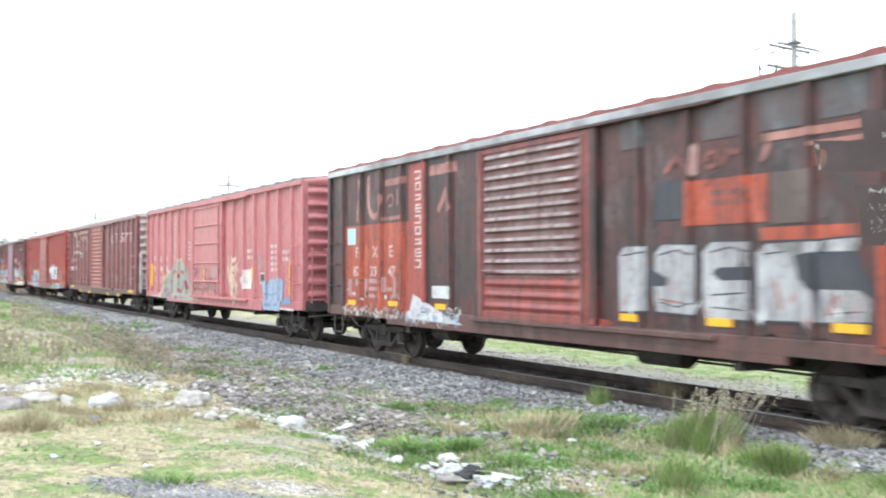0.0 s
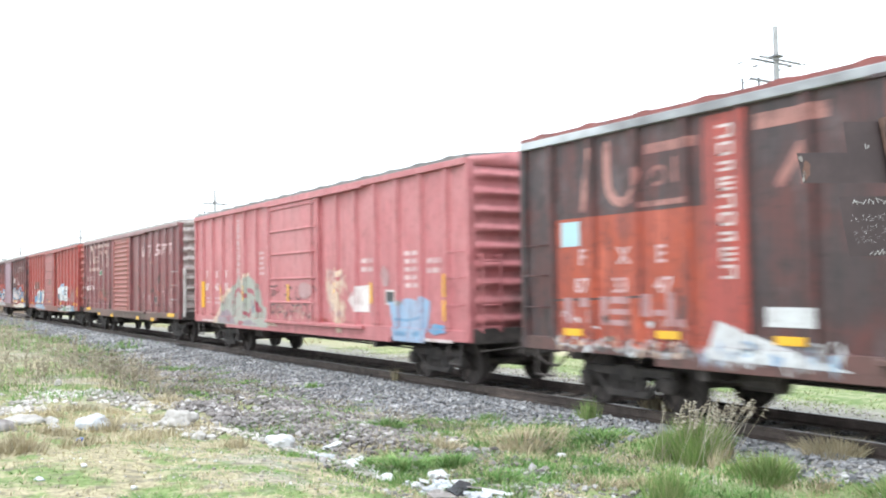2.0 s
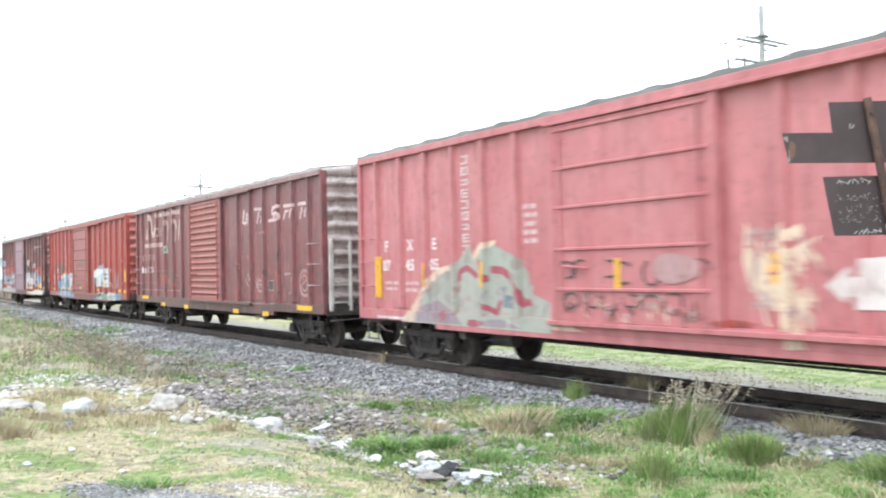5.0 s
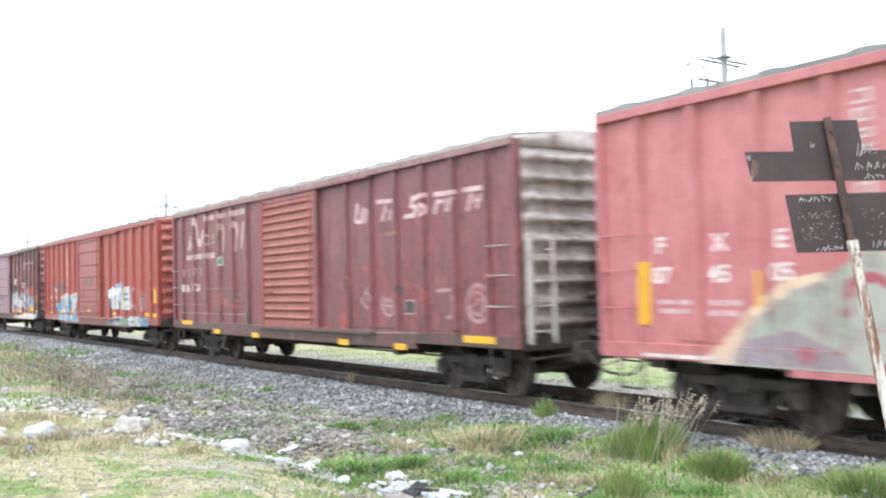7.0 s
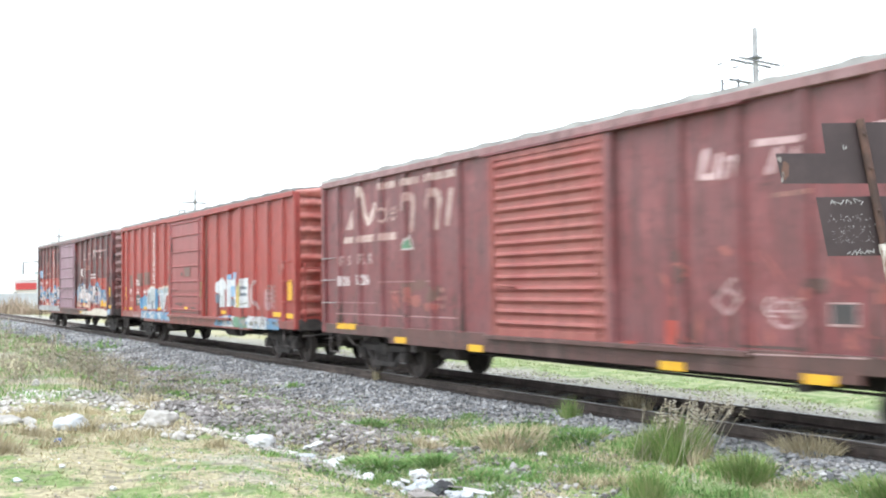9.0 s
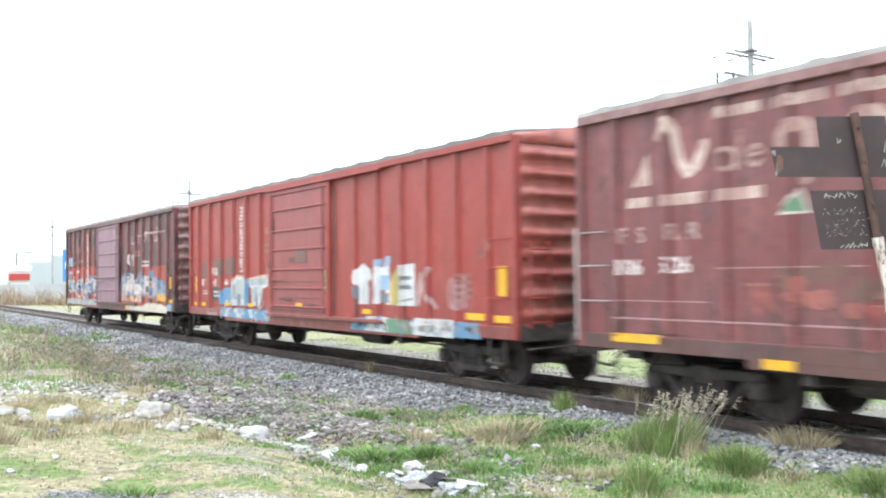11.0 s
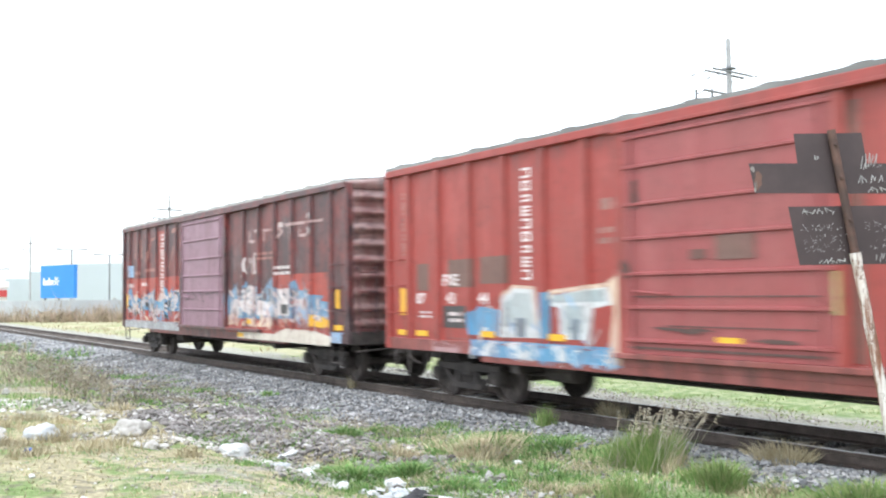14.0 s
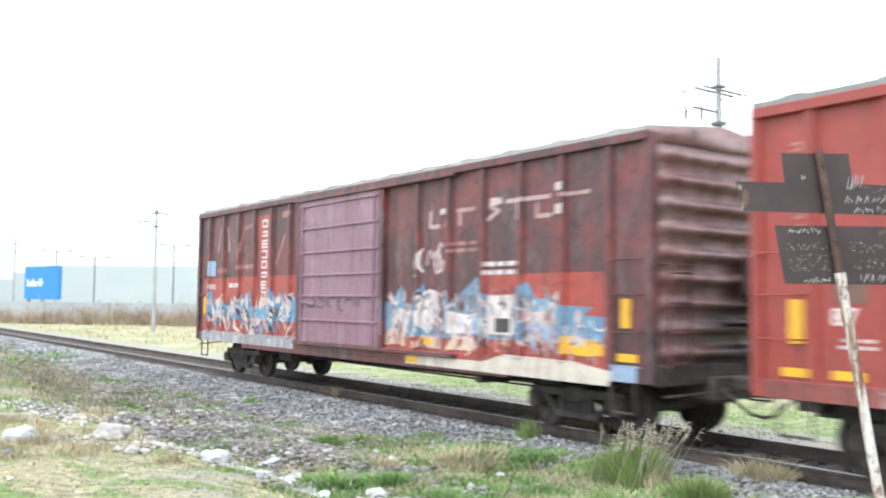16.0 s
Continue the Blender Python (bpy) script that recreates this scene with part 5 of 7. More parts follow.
tangle("C", -7.2, -1.6, 1.15, 2.3, 4, ("sill_brown", "C_door", "C_door"), 27, "scuffed and faded paint", 0.8)
reflectors("C", [(-2.33, 0.80), (-4.46, 0.79), (2.03, 0.81), (4.50, 0.84)], 0.42, 0.12)
reflectors("C", [(-6.85, 1.0), (6.74, 1.04)], 0.85, 0.12)

# orange-red car
paint("D", "trade_mark", mark_column(4.02, 2.1, 3.9, 9, 0.20), M["letter"], "white upright trade mark")
paint("D", "small_print", mark_column(7.47, 2.5, 3.85, 7, 0.14) + lines_of_text(2.1, 2.45, 3.0, 3.3, 1, 11) + lines_of_text(2.1, 2.5, 2.55, 2.85, 2, 12), M["pinktext"])
paint("D", "paint_patch", [rect(6.68, 7.05, 1.95, 2.44), rect(5.35, 6.1, 2.0, 2.48), rect(4.45, 5.2, 2.05, 2.5)], M["drab"], "brown painted-out patches")
paint("D", "small_print", lines_of_text(6.6, 7.0, 1.45, 1.6, 2, 14), M["white"])
paint("D", "lettering", words("FXE", 6.26, 2.04, 0.27), M["letter"])
paint("D", "lettering", words("87", 7.08, 1.72, 0.27) + words("43", 6.15, 1.72, 0.27) + words("44", 5.25, 1.72, 0.27), M["letter"])
paint("D", "paint_patch", [rect(5.6, 6.25, 1.3, 1.68)], M["black"])
paint("D", "small_print", lines_of_text(5.68, 6.1, 1.38, 1.6, 2, 15), M["white"])
paint("D", "graffiti", [rect(2.2, 5.4, 0.86, 1.12), [(5.45, 1.2), (4.75, 1.2), (4.7, 1.62), (5.2, 1.68), (5.5, 1.55)], [(3.75, 1.2), (3.55, 1.2), (3.5, 1.9), (3.7, 1.9)]], M["blue"], "blue graffiti fill")
paint("D", "graffiti", [[(4.7, 1.18), (4.6, 1.8), (4.35, 1.98), (3.85, 1.95), (3.75, 1.2)], [(3.5, 1.85), (2.3, 1.98), (2.25, 1.72), (2.6, 1.66), (2.65, 1.2), (3.3, 1.2), (3.3, 1.66), (3.5, 1.7)]], M["whitewash"], "grey-white graffiti letters")
paint("D", "graffiti", [[(4.55, 1.36), (4.5, 1.74), (4.3, 1.9), (3.96, 1.88), (3.86, 1.36)], [(3.44, 1.86), (2.36, 1.94), (2.36, 1.76), (3.44, 1.74)], [(3.2, 1.3), (2.75, 1.3), (2.72, 1.7), (3.2, 1.7)]], M["mistgrey"], "misty grey fill in graffiti letters")
paint("D", "graffiti", stroke([(4.70, 1.2), (4.62, 1.80), (4.36, 2.0), (3.86, 1.97), (3.74, 1.2)], 0.05) + stroke([(3.52, 1.80), (3.50, 1.90), (2.3, 2.0)], 0.06), M["cream"], "cream outline of graffiti letters")
paint("D", "graffiti", [rect(4.3, 4.05, 1.2, 1.5), rect(3.05, 2.9, 1.2, 1.5)] + stroke([(3.52, 1.2), (3.5, 1.8)], 0.05) + stroke([(4.72, 1.2), (4.62, 1.75)], 0.04), M["slate"], "slate-blue gaps between letters")
paint("D", "graffiti", [[(2.35, 0.85), (2.05, 0.85), (2.02, 2.2), (2.3, 2.05), (2.2, 1.6)]], M["cream"], "cream edge of graffiti")
paint("D", "graffiti", scribble(5.65, 6.6, 0.9, 1.06, 6, 0.03, 52) + [rect(5.7, 6.5, 0.88, 0.96)], M["washed"], "pale scribbled sill graffiti")
paint("D", "graffiti", [[(5.2, 0.87), (4.9, 0.87), (4.75, 1.1), (4.95, 1.12)], [(4.4, 0.87), (4.1, 0.87), (4.2, 1.12), (4.5, 1.1)], [(3.4, 0.88), (3.1, 0.88), (3.2, 1.1), (3.5, 1.1)]], M["whitewash"], "white strokes on the sill")
paint("D", "graffiti", [[(-2.20, 1.86), (-2.34, 2.08), (-2.62, 2.22), (-2.92, 2.08), (-2.98, 1.9), (-2.84, 1.84), (-2.86, 1.36), (-2.42, 1.36), (-2.46, 1.7)], [(-3.0, 1.38), (-3.02, 1.98), (-3.14, 2.16), (-3.42, 2.12), (-3.66, 2.24), (-3.70, 1.38), (-3.54, 1.36), (-3.5, 1.74), (-3.34, 1.8), (-3.3, 1.38)], [(-4.02, 1.36), (-4.02, 2.14), (-4.58, 2.18), (-4.62, 1.36)]], M["whitewash"], "white graffiti letters with blue shading")
paint("D", "graffiti", stroke([(-4.72, 1.42), (-4.80, 1.96)], 0.12) + stroke([(-4.84, 1.7), (-5.12, 2.06)], 0.09) + stroke([(-4.86, 1.68), (-5.30, 1.36)], 0.11), M["faded"], "thin faded grey-white graffiti letter")
paint("D", "graffiti", [[(-3.02, 2.1), (-3.4, 2.16), (-3.36, 2.3), (-3.1, 2.26)], [(-3.44, 2.08), (-3.72, 2.2), (-3.72, 2.34), (-3.52, 2.34)], rect(-3.32, -3.66, 1.66, 1.96)], M["skyblue"], "light blue edges of white letters")
paint("D", "graffiti", [[(-3.72, 1.36), (-3.72, 1.9), (-3.98, 2.12), (-4.06, 2.12), (-4.02, 1.36)], rect(-4.04, -4.14, 1.4, 2.1)], M["olive"], "olive shading in white letters")
paint("D", "graffiti", stroke([(-3.76, 1.42), (-3.76, 1.86)], 0.06), M["yellow"])
paint("D", "graffiti", [[(-2.24, 1.74), (-2.3, 1.5), (-2.46, 1.42), (-2.44, 1.72)], rect(-3.34, -3.64, 1.4, 1.6), [(-3.0, 1.5), (-3.16, 1.42), (-3.2, 1.72), (-3.06, 1.8)], rect(-4.14, -4.46, 1.86, 1.94), rect(-4.14, -4.46, 1.68, 1.76), rect(-4.16, -4.19, 1.66, 1.94), rect(-4.3, -4.33, 1.66, 1.94)], M["slate"], "slate-blue shading in white letters")
paint("D", "graffiti", stroke([(-2.6, 1.42), (-2.62, 1.8)], 0.03) + stroke([(-2.74, 1.4), (-2.7, 1.7)], 0.03) + stroke([(-4.2, 1.46), (-4.5, 1.5)], 0.04), M["greengrey"])
paint("D", "graffiti", scribble(-5.75, -6.25, 1.35, 1.95, 3, 0.07, 21) + [blob(-6.0, 1.6, 0.2, 0.22, 22)], M["washed"], "grey scrawled graffiti")
paint("D", "small_print", lines_of_text(-6.0, -6.4, 1.5, 2.0, 4, 16) + scribble(-6.6, -6.95, 2.2, 2.6, 2, 0.03, 17), M["pinktext"])
paint("D", "graffiti", [[(-2.1, 0.82), (-2.7, 0.82), (-2.75, 1.1), (-2.3, 1.05)], [(-5.9, 0.84), (-6.7, 0.84), (-6.6, 1.1), (-5.9, 1.12)]], M["blue"])
paint("D", "graffiti", [rect(-2.75, -3.6, 0.82, 1.12), rect(-4.6, -5.9, 0.82, 1.14)], M["whitewash"], "white sill graffiti")
paint("D", "graffiti", [rect(-3.6, -4.6, 0.82, 1.1)], M["green"], "dark green sill graffiti")
paint("D", "paint_patch", [blob(-4.4, 0.98, 0.25, 0.08, 4), blob(-5.1, 0.95, 0.3, 0.08, 6)], M["greengrey"])
tangle("D", 2.3, 5.3, 1.15, 1.8, 2, ("whitewash", "slate", "skyblue"), 15, "layered blue and white graffiti", 0.6)
tangle("D", 2.1, 5.6, 0.85, 1.02, 5, ("blue", "whitewash", "skyblue"), 16, "sprayed sill graffiti", 0.6)
tangle("D", -6.6, -2.4, 0.86, 1.05, 5, ("whitewash", "blue", "greengrey", "black"), 18, "sprayed sill graffiti", 0.6)
paint("D", "paint_patch", [rect(-0.15, 0.42, 2.28, 2.58)], M["drab"], "drab brown painted-out square")
paint("D", "paint_patch", [rect(0.55, 0.8, 2.3, 2.42)], M["brownpatch"])
paint("D", "paint_patch", [rect(-1.40, -1.28, 1.1, 3.95)], M["drab"], "drab upright strip beside the door")
paint("D", "paint_patch", [rect(-1.05, 1.85, 1.135, 1.165), rect(-1.0, 1.8, 1.82, 1.835), rect(-0.9, 1.2, 1.44, 1.455)], M["grime"], "dark scuffed line along the door")
paint("D", "paint_patch", [blob(1.88, 2.2, 0.08, 0.12, 93, 0.3), blob(1.7, 3.2, 0.06, 0.2, 94, 0.3), blob(0.9, 1.4, 0.4, 0.03, 95, 0.4), blob(-0.4, 1.3, 0.3, 0.025, 96, 0.4)], M["grime"], "dark rubbed patch")
paint("D", "paint_patch", [blob(-1.9, 1.12, 0.2, 0.05, 6, 0.1)], M["signred"])
reflectors("D", [(0.25, 1.28), (-2.78, 1.21), (5.0, 1.22), (3.35, 1.22), (6.9, 1.18), (7.5, 1.18)], 0.36, 0.1)
reflectors("D", [(-6.55, 1.22), (-7.35, 1.2)], 0.6, 0.12)
upright_reflector("D", -7.27, 1.58, 2.08, 0.24)
upright_reflector("D", 7.5, 1.5, 2.0, 0.18)
paint("D", "reflector", [rect(-1.19, -1.11, 1.62, 2.1)], M["olive"], "dull yellow upright strip")

# dark maroon car
paint("E", "paint_patch", [rect(2.2, 7.55, 1.0, 2.5)], M["signred"], "red lower band")
paint("E", "paint_patch", [rect(-7.08, -1.45, 0.95, 1.75), rect(-7.05, -4.35, 1.75, 2.38)], M["signred"], "red lower band")
paint("E", "paint_patch", [rect(3.48, 4.2, 1.8, 3.95)], M["signred"])
paint("E", "trade_mark", mark_column(3.84, 1.95, 3.9, 8, 0.3), M["letter"], "white upright trade mark")
paint("E", "faded_mark", stroke([(6.6, 3.2), (6.45, 3.75)], 0.12) + stroke([(6.0, 3.75), (5.9, 3.2)], 0.12) + stroke([(5.3, 3.0), (5.0, 3.7), (4.6, 3.75)], 0.1) + [rect(4.3, 5.5, 2.7, 2.8), rect(6.0, 6.6, 2.62, 2.74)] + stroke([(2.9, 3.9), (2.5, 3.9)], 0.14) + stroke([(3.2, 2.8), (2.8, 3.4)], 0.1), M["pinktext"], "faded pink emblem")
paint("E", "paint_patch", [rect(6.75, 7.15, 2.55, 2.95)], M["skyblue"])
paint("E", "small_print", lines_of_text(6.7, 7.2, 2.15, 2.4, 1, 18) + lines_of_text(5.2, 5.9, 2.2, 2.4, 1, 19), M["white"])
paint("E", "graffiti", [rect(2.2, 7.5, 0.86, 1.12)], M["silver"], "grey-blue sill paint")
paint("E", "graffiti", spiky(2.2, 7.3, 1.45, 2.25, 11, 5), M["blue"], "blue flame graffiti")
tangle("E", 2.35, 7.3, 1.2, 1.95, 13, ("white", "cream", "blue", "black", "white"), 5, "tangled white, blue and sand graffiti")
paint("E", "faded_mark", stroke([(-2.85, 3.5), (-2.85, 3.25), (-3.1, 3.25)], 0.08) + stroke([(-3.3, 3.25), (-3.35, 3.52)], 0.07) + [rect(-4.1, -3.6, 3.45, 3.52)] + stroke([(-3.7, 3.5), (-3.7, 3.25)], 0.07) + stroke([(-4.75, 3.55), (-4.5, 3.5), (-4.7, 3.4), (-4.45, 3.28)], 0.08) + [rect(-5.9, -4.9, 3.5, 3.57)] + stroke([(-5.2, 3.5), (-5.2, 3.25)], 0.08) + stroke([(-5.6, 3.45), (-5.6, 3.25), (-5.9, 3.25)], 0.07) + [rect(-6.7, -6.1, 3.5, 3.56)], M["faded"], "faded pinkish-white railway lettering")
paint("E", "faded_mark", [rect(-4.75, -4.5, 3.5, 3.62), rect(-6.2, -6.0, 3.25, 3.4), rect(-6.2, -6.0, 3.6, 3.72), rect(-3.35, -3.15, 3.45, 3.55)], M["white"])
paint("E", "faded_mark", lines_of_text(-3.3, -4.3, 2.75, 2.98, 2, 20), M["pinktext"])
paint("E", "graffiti", scribble(-2.4, -3.3, 2.35, 2.95, 5, 0.05, 31), M["white"], "white scrawl")
paint("E", "small_print", lines_of_text(-4.35, -5.25, 2.35, 2.62, 2, 21), M["white"])
paint("E", "graffiti", [[(-1.4, 1.3), (-1.4, 1.96), (-1.62, 1.88), (-1.98, 2.24), (-2.02, 1.9), (-2.36, 1.88), (-2.65, 2.28), (-2.75, 2.05), (-3.5, 1.92), (-4.18, 2.36), (-4.3, 2.1), (-4.9, 1.96), (-5.38, 2.26), (-5.6, 2.0), (-6.08, 2.0), (-6.15, 1.9), (-6.76, 1.88), (-6.6, 1.76), (-7.02, 1.74), (-7.02, 1.42), (-6.1, 1.36)]], M["deepblue"], "blue flame-edged graffiti")
paint("E", "graffiti", [[(-1.66, 1.36), (-1.72, 1.8), (-2.22, 1.8), (-2.16, 1.36)], [(-2.52, 1.5), (-2.5, 2.04), (-2.86, 2.16), (-3.2, 2.08), (-3.22, 1.58), (-2.8, 1.4)], [(-3.44, 1.4), (-3.42, 1.86), (-4.24, 1.98), (-4.24, 1.42)], [(-4.42, 1.42), (-4.42, 2.04), (-5.14, 2.06), (-5.12, 1.46)], [(-5.4, 1.4), (-5.38, 1.78), (-5.78, 1.82), (-6.08, 2.14), (-6.0, 1.62), (-5.7, 1.36)]], M["white"], "white graffiti letter mass")
paint("E", "graffiti", [[(-3.46, 1.78), (-3.5, 1.96), (-3.9, 2.08), (-4.28, 2.02), (-4.22, 1.78), (-3.9, 1.72)], [(-3.25, 1.5), (-3.36, 1.95), (-3.42, 1.5)], [(-5.18, 1.7), (-5.36, 2.1), (-5.4, 1.6)], [(-2.26, 1.5), (-2.42, 1.84), (-2.48, 1.5)]], M["slate"], "dark slate gaps in graffiti")
paint("E", "graffiti", [[(-1.46, 1.12), (-2.1, 1.12), (-2.1, 1.42), (-1.8, 1.52), (-1.46, 1.36)], [(-2.5, 1.12), (-3.2, 1.12), (-3.2, 1.32), (-2.6, 1.34)], [(-3.45, 1.12), (-4.2, 1.14), (-4.2, 1.38), (-3.5, 1.34)]], M["cream"], "sand-coloured graffiti foot")
paint("E", "graffiti", [[(-6.15, 1.2), (-6.95, 1.2), (-6.95, 1.42), (-6.2, 1.46)], [(-2.6, 1.18), (-2.95, 1.18), (-2.9, 1.3), (-2.62, 1.3)]], M["yellow"], "ochre graffiti foot")
tangle("E", -6.0, -1.6, 1.3, 2.05, 8, ("slate", "white", "silver", "skyblue", "E", "washed", "white"), 6, "tangled white and blue graffiti", 0.75)
tangle("E", -6.9, -1.5, 1.12, 1.4, 6, ("cream", "faded", "signred", "E"), 8, "sand-coloured graffiti fill", 0.6)
tangle("E", -6.95, -5.6, 1.4, 1.8, 3, ("blue", "skyblue", "white"), 7, "blue-tipped graffiti tail", 0.8)
paint("E", "paint_patch", [rect(-4.6, -5.05, 1.42, 1.72)], M["white"])
paint("E", "paint_patch", [rect(-4.65, -5.0, 1.46, 1.68)], M["black"])
paint("E", "graffiti", [[(-2.2, 0.82), (-7.1, 0.80), (-7.2, 1.0), (-6.4, 1.1), (-4.9, 1.12), (-4.4, 0.98), (-2.3, 0.98)]], M["bone"], "bone-white sprayed sill")
paint("E", "graffiti", [rect(-7.15, -7.6, 0.88, 1.1)], M["skyblue"])
paint("E", "graffiti", scribble(-1.0, 1.5, 1.75, 2.0, 6, 0.025, 34), M["black"], "dark scrawl")
paint("E", "paint_patch", [blob(-1.8, 1.1, 0.22, 0.06, 6, 0.1)], M["signred"])
reflectors("E", [(-6.6, 1.24), (-7.4, 1.2), (-2.4, 0.9)], 0.36, 0.11)
upright_reflector("E", -7.38, 1.6, 2.0, 0.17)
upright_reflector("E", 7.4, 1.5, 2.0, 0.16)


# ---- loose ground cover ----
M["ballast"] = island_mat("ballast_stones", [(0.09, 0.093, 0.10), (0.19, 0.195, 0.205), (0.30, 0.305, 0.315), (0.22, 0.21, 0.20), (0.44, 0.44, 0.44)])
# darker than the other ballast: shade under the train put into the stone colour
M["track_stone"] = island_mat("shade_dark_ballast", [(0.035, 0.033, 0.032), (0.065, 0.062, 0.060), (0.11, 0.105, 0.10), (0.08, 0.074, 0.069)])
M["rubble"] = island_mat("pale_rubble", [(0.30, 0.28, 0.25), (0.46, 0.44, 0.41), (0.23, 0.205, 0.17), (0.66, 0.65, 0.635)])
M["dirtstone"] = island_mat("brown_stones", [(0.07, 0.066, 0.06), (0.15, 0.14, 0.13), (0.25, 0.24, 0.225), (0.46, 0.45, 0.44)])
M["spoil"] = island_mat("dark_spoil_stones", [(0.07, 0.063, 0.06), (0.17, 0.153, 0.146), (0.27, 0.25, 0.24), (0.12, 0.11, 0.106), (0.45, 0.435, 0.425)])
M["dry"] = island_mat("dry_grass", [(0.45, 0.40, 0.265), (0.53, 0.475, 0.33), (0.40, 0.335, 0.205), (0.35, 0.375, 0.20), (0.47, 0.405, 0.26)])
M["green_grass"] = island_mat("green_grass", [(0.095, 0.205, 0.055), (0.135, 0.265, 0.075), (0.18, 0.305, 0.10), (0.30, 0.345, 0.155)])
M["field_green"] = island_mat("pale_field_green", [(0.26, 0.37, 0.14), (0.33, 0.43, 0.18), (0.40, 0.46, 0.22), (0.48, 0.48, 0.28)])
M["tuft_green"] = island_mat("olive_tuft_grass", [(0.11, 0.20, 0.055), (0.15, 0.255, 0.07), (0.20, 0.285, 0.09), (0.32, 0.32, 0.16), (0.14, 0.24, 0.07)])
M["seed"] = island_mat("grey_seed_heads", [(0.34, 0.30, 0.22), (0.24, 0.20, 0.15), (0.50, 0.46, 0.38), (0.30, 0.27, 0.18)])
M["straw"] = island_mat("straw", [(0.47, 0.41, 0.26), (0.41, 0.335, 0.21), (0.57, 0.52, 0.37), (0.32, 0.26, 0.16)])
M["brown_weed"] = island_mat("brown_weed", [(0.25, 0.21, 0.155), (0.34, 0.295, 0.22), (0.42, 0.385, 0.30), (0.20, 0.18, 0.12)])
rng = np.random.default_rng(7)

ICO_V = None


def ico():
    global ICO_V
    if ICO_V is None:
        bm = bmesh.new()
        bmesh.ops.create_icosphere(bm, subdivisions=1, radius=1)
        ICO_V = (np.array([v.co[:] for v in bm.verts]), np.array([[v.index for v in f.verts] for f in bm.faces]))
        bm.free()
    return ICO_V


def stones(name, xy, size, material, label, category, sink=0.3, flat=0.7):
    V, F = ico()
    n = len(xy)
    s = size * rng.uniform(0.55, 1.3, n) / 2
    ax = rng.uniform(0.7, 1.3, (n, 1, 3)) * np.array([1, 1, flat])
    jit = rng.uniform(0.55, 1.25, (n, len(V), 1))
    P = V[None] * jit * ax * s[:, None, None]
    a = rng.uniform(0, 6.283, n)
    c, sn = np.cos(a)[:, None], np.sin(a)[:, None]
    P = np.stack([P[..., 0] * c - P[..., 1] * sn, P[..., 0] * sn + P[..., 1] * c, P[..., 2]], -1)
    z = ground_z(xy[:, 0], xy[:, 1]) + s * flat * (1 - 2 * sink)
    P += np.concatenate([xy, z[:, None]], 1)[:, None]
    faces = (F[None] + (np.arange(n) * len(V))[:, None, None]).reshape(-1, 3)
    return soup(name, P.reshape(-1, 3).tolist(), faces.tolist(), material, label, category)


def blades(xy, height, width, lean, z0=None, droop=0.25):
    """Bent two-piece grass blades. Returns vertices and faces."""
    n = len(xy)
    h = height * rng.uniform(0.5, 1.25, n)
    a, b = rng.uniform(0, 6.283, n), rng.uniform(0, 6.283, n)
    d = np.stack([np.cos(b), np.sin(b)], 1) * (lean * rng.uniform(0.2, 1.2, n) * h)[:, None]
    w = np.stack([np.cos(a), np.sin(a)], 1) * (width * rng.uniform(0.6, 1.3, n))[:, None] / 2
    z = (ground_z(xy[:, 0], xy[:, 1]) if z0 is None else z0) - 0.01
    V = np.zeros((n, 5, 3))
    V[:, 0, :2], V[:, 1, :2] = xy - w, xy + w
    V[:, 2, :2], V[:, 3, :2] = xy + d * 0.45 + w * 0.7, xy + d * 0.45 - w * 0.7
    V[:, 4, :2] = xy + d
    V[:, 0, 2] = V[:, 1, 2] = z
    V[:, 2, 2] = V[:, 3, 2] = z + h * 0.6
    V[:, 4, 2] = z + h * (1 - droop * rng.uniform(0, 1, n))
    k = np.arange(n)[:, None] * 5
    F = [list(f) for f in np.concatenate([k, k + 1, k + 2, k + 3], 1)] + [list(f) for f in np.concatenate([k + 3, k + 2, k + 4], 1)]
    return V.reshape(-1, 3), F


def wobble(x, y, f=0.9, seed=0.0):
    return np.sin(x * f * 1.7 + 2.1 * np.sin(y * f + seed) + seed) * np.sin(y * f * 1.3 + 1.7 * np.sin(x * f * 0.8 - seed))


def edge_x(y):
    t = np.clip((y - 8.5) / 6.5, 0, 1)
    return 8.95 + (7.55 - 8.95) * t * t * (3 - 2 * t)


def scatter(n, x0, x1, y0, y1, keep, power=1.0):
    u = rng.uniform(0, 1, n) ** power
    x, y = rng.uniform(x0, x1, n), y0 + (y1 - y0) * u
    k = rng.uniform(0, 1, n) < keep(x, y)
    return np.stack([x[k], y[k]], 1)


def along(points, n, width):
    pts = np.array(points)
    k = rng.integers(0, len(pts) - 1, n)
    t = rng.uniform(0, 1, (n, 1))
    return pts[k] * (1 - t) + pts[k + 1] * t + rng.normal(0, width, (n, 2))


def worn(x, y):
    """0 where the turf is worn through to grit, 1 elsewhere."""
    t = np.clip(((x - 1.72) * 0.6 + (y - 7.8) * -1.25) / (0.6 ** 2 + 1.25 ** 2), 0, 1)
    d = np.hypot(x - (1.72 + 0.6 * t), y - (7.8 - 1.25 * t)) + 0.12 * np.sin(7 * x + 3 * y) * np.sin(5 * y - 4 * x)
    return np.clip((d - 0.16) * 5, 0, 1)


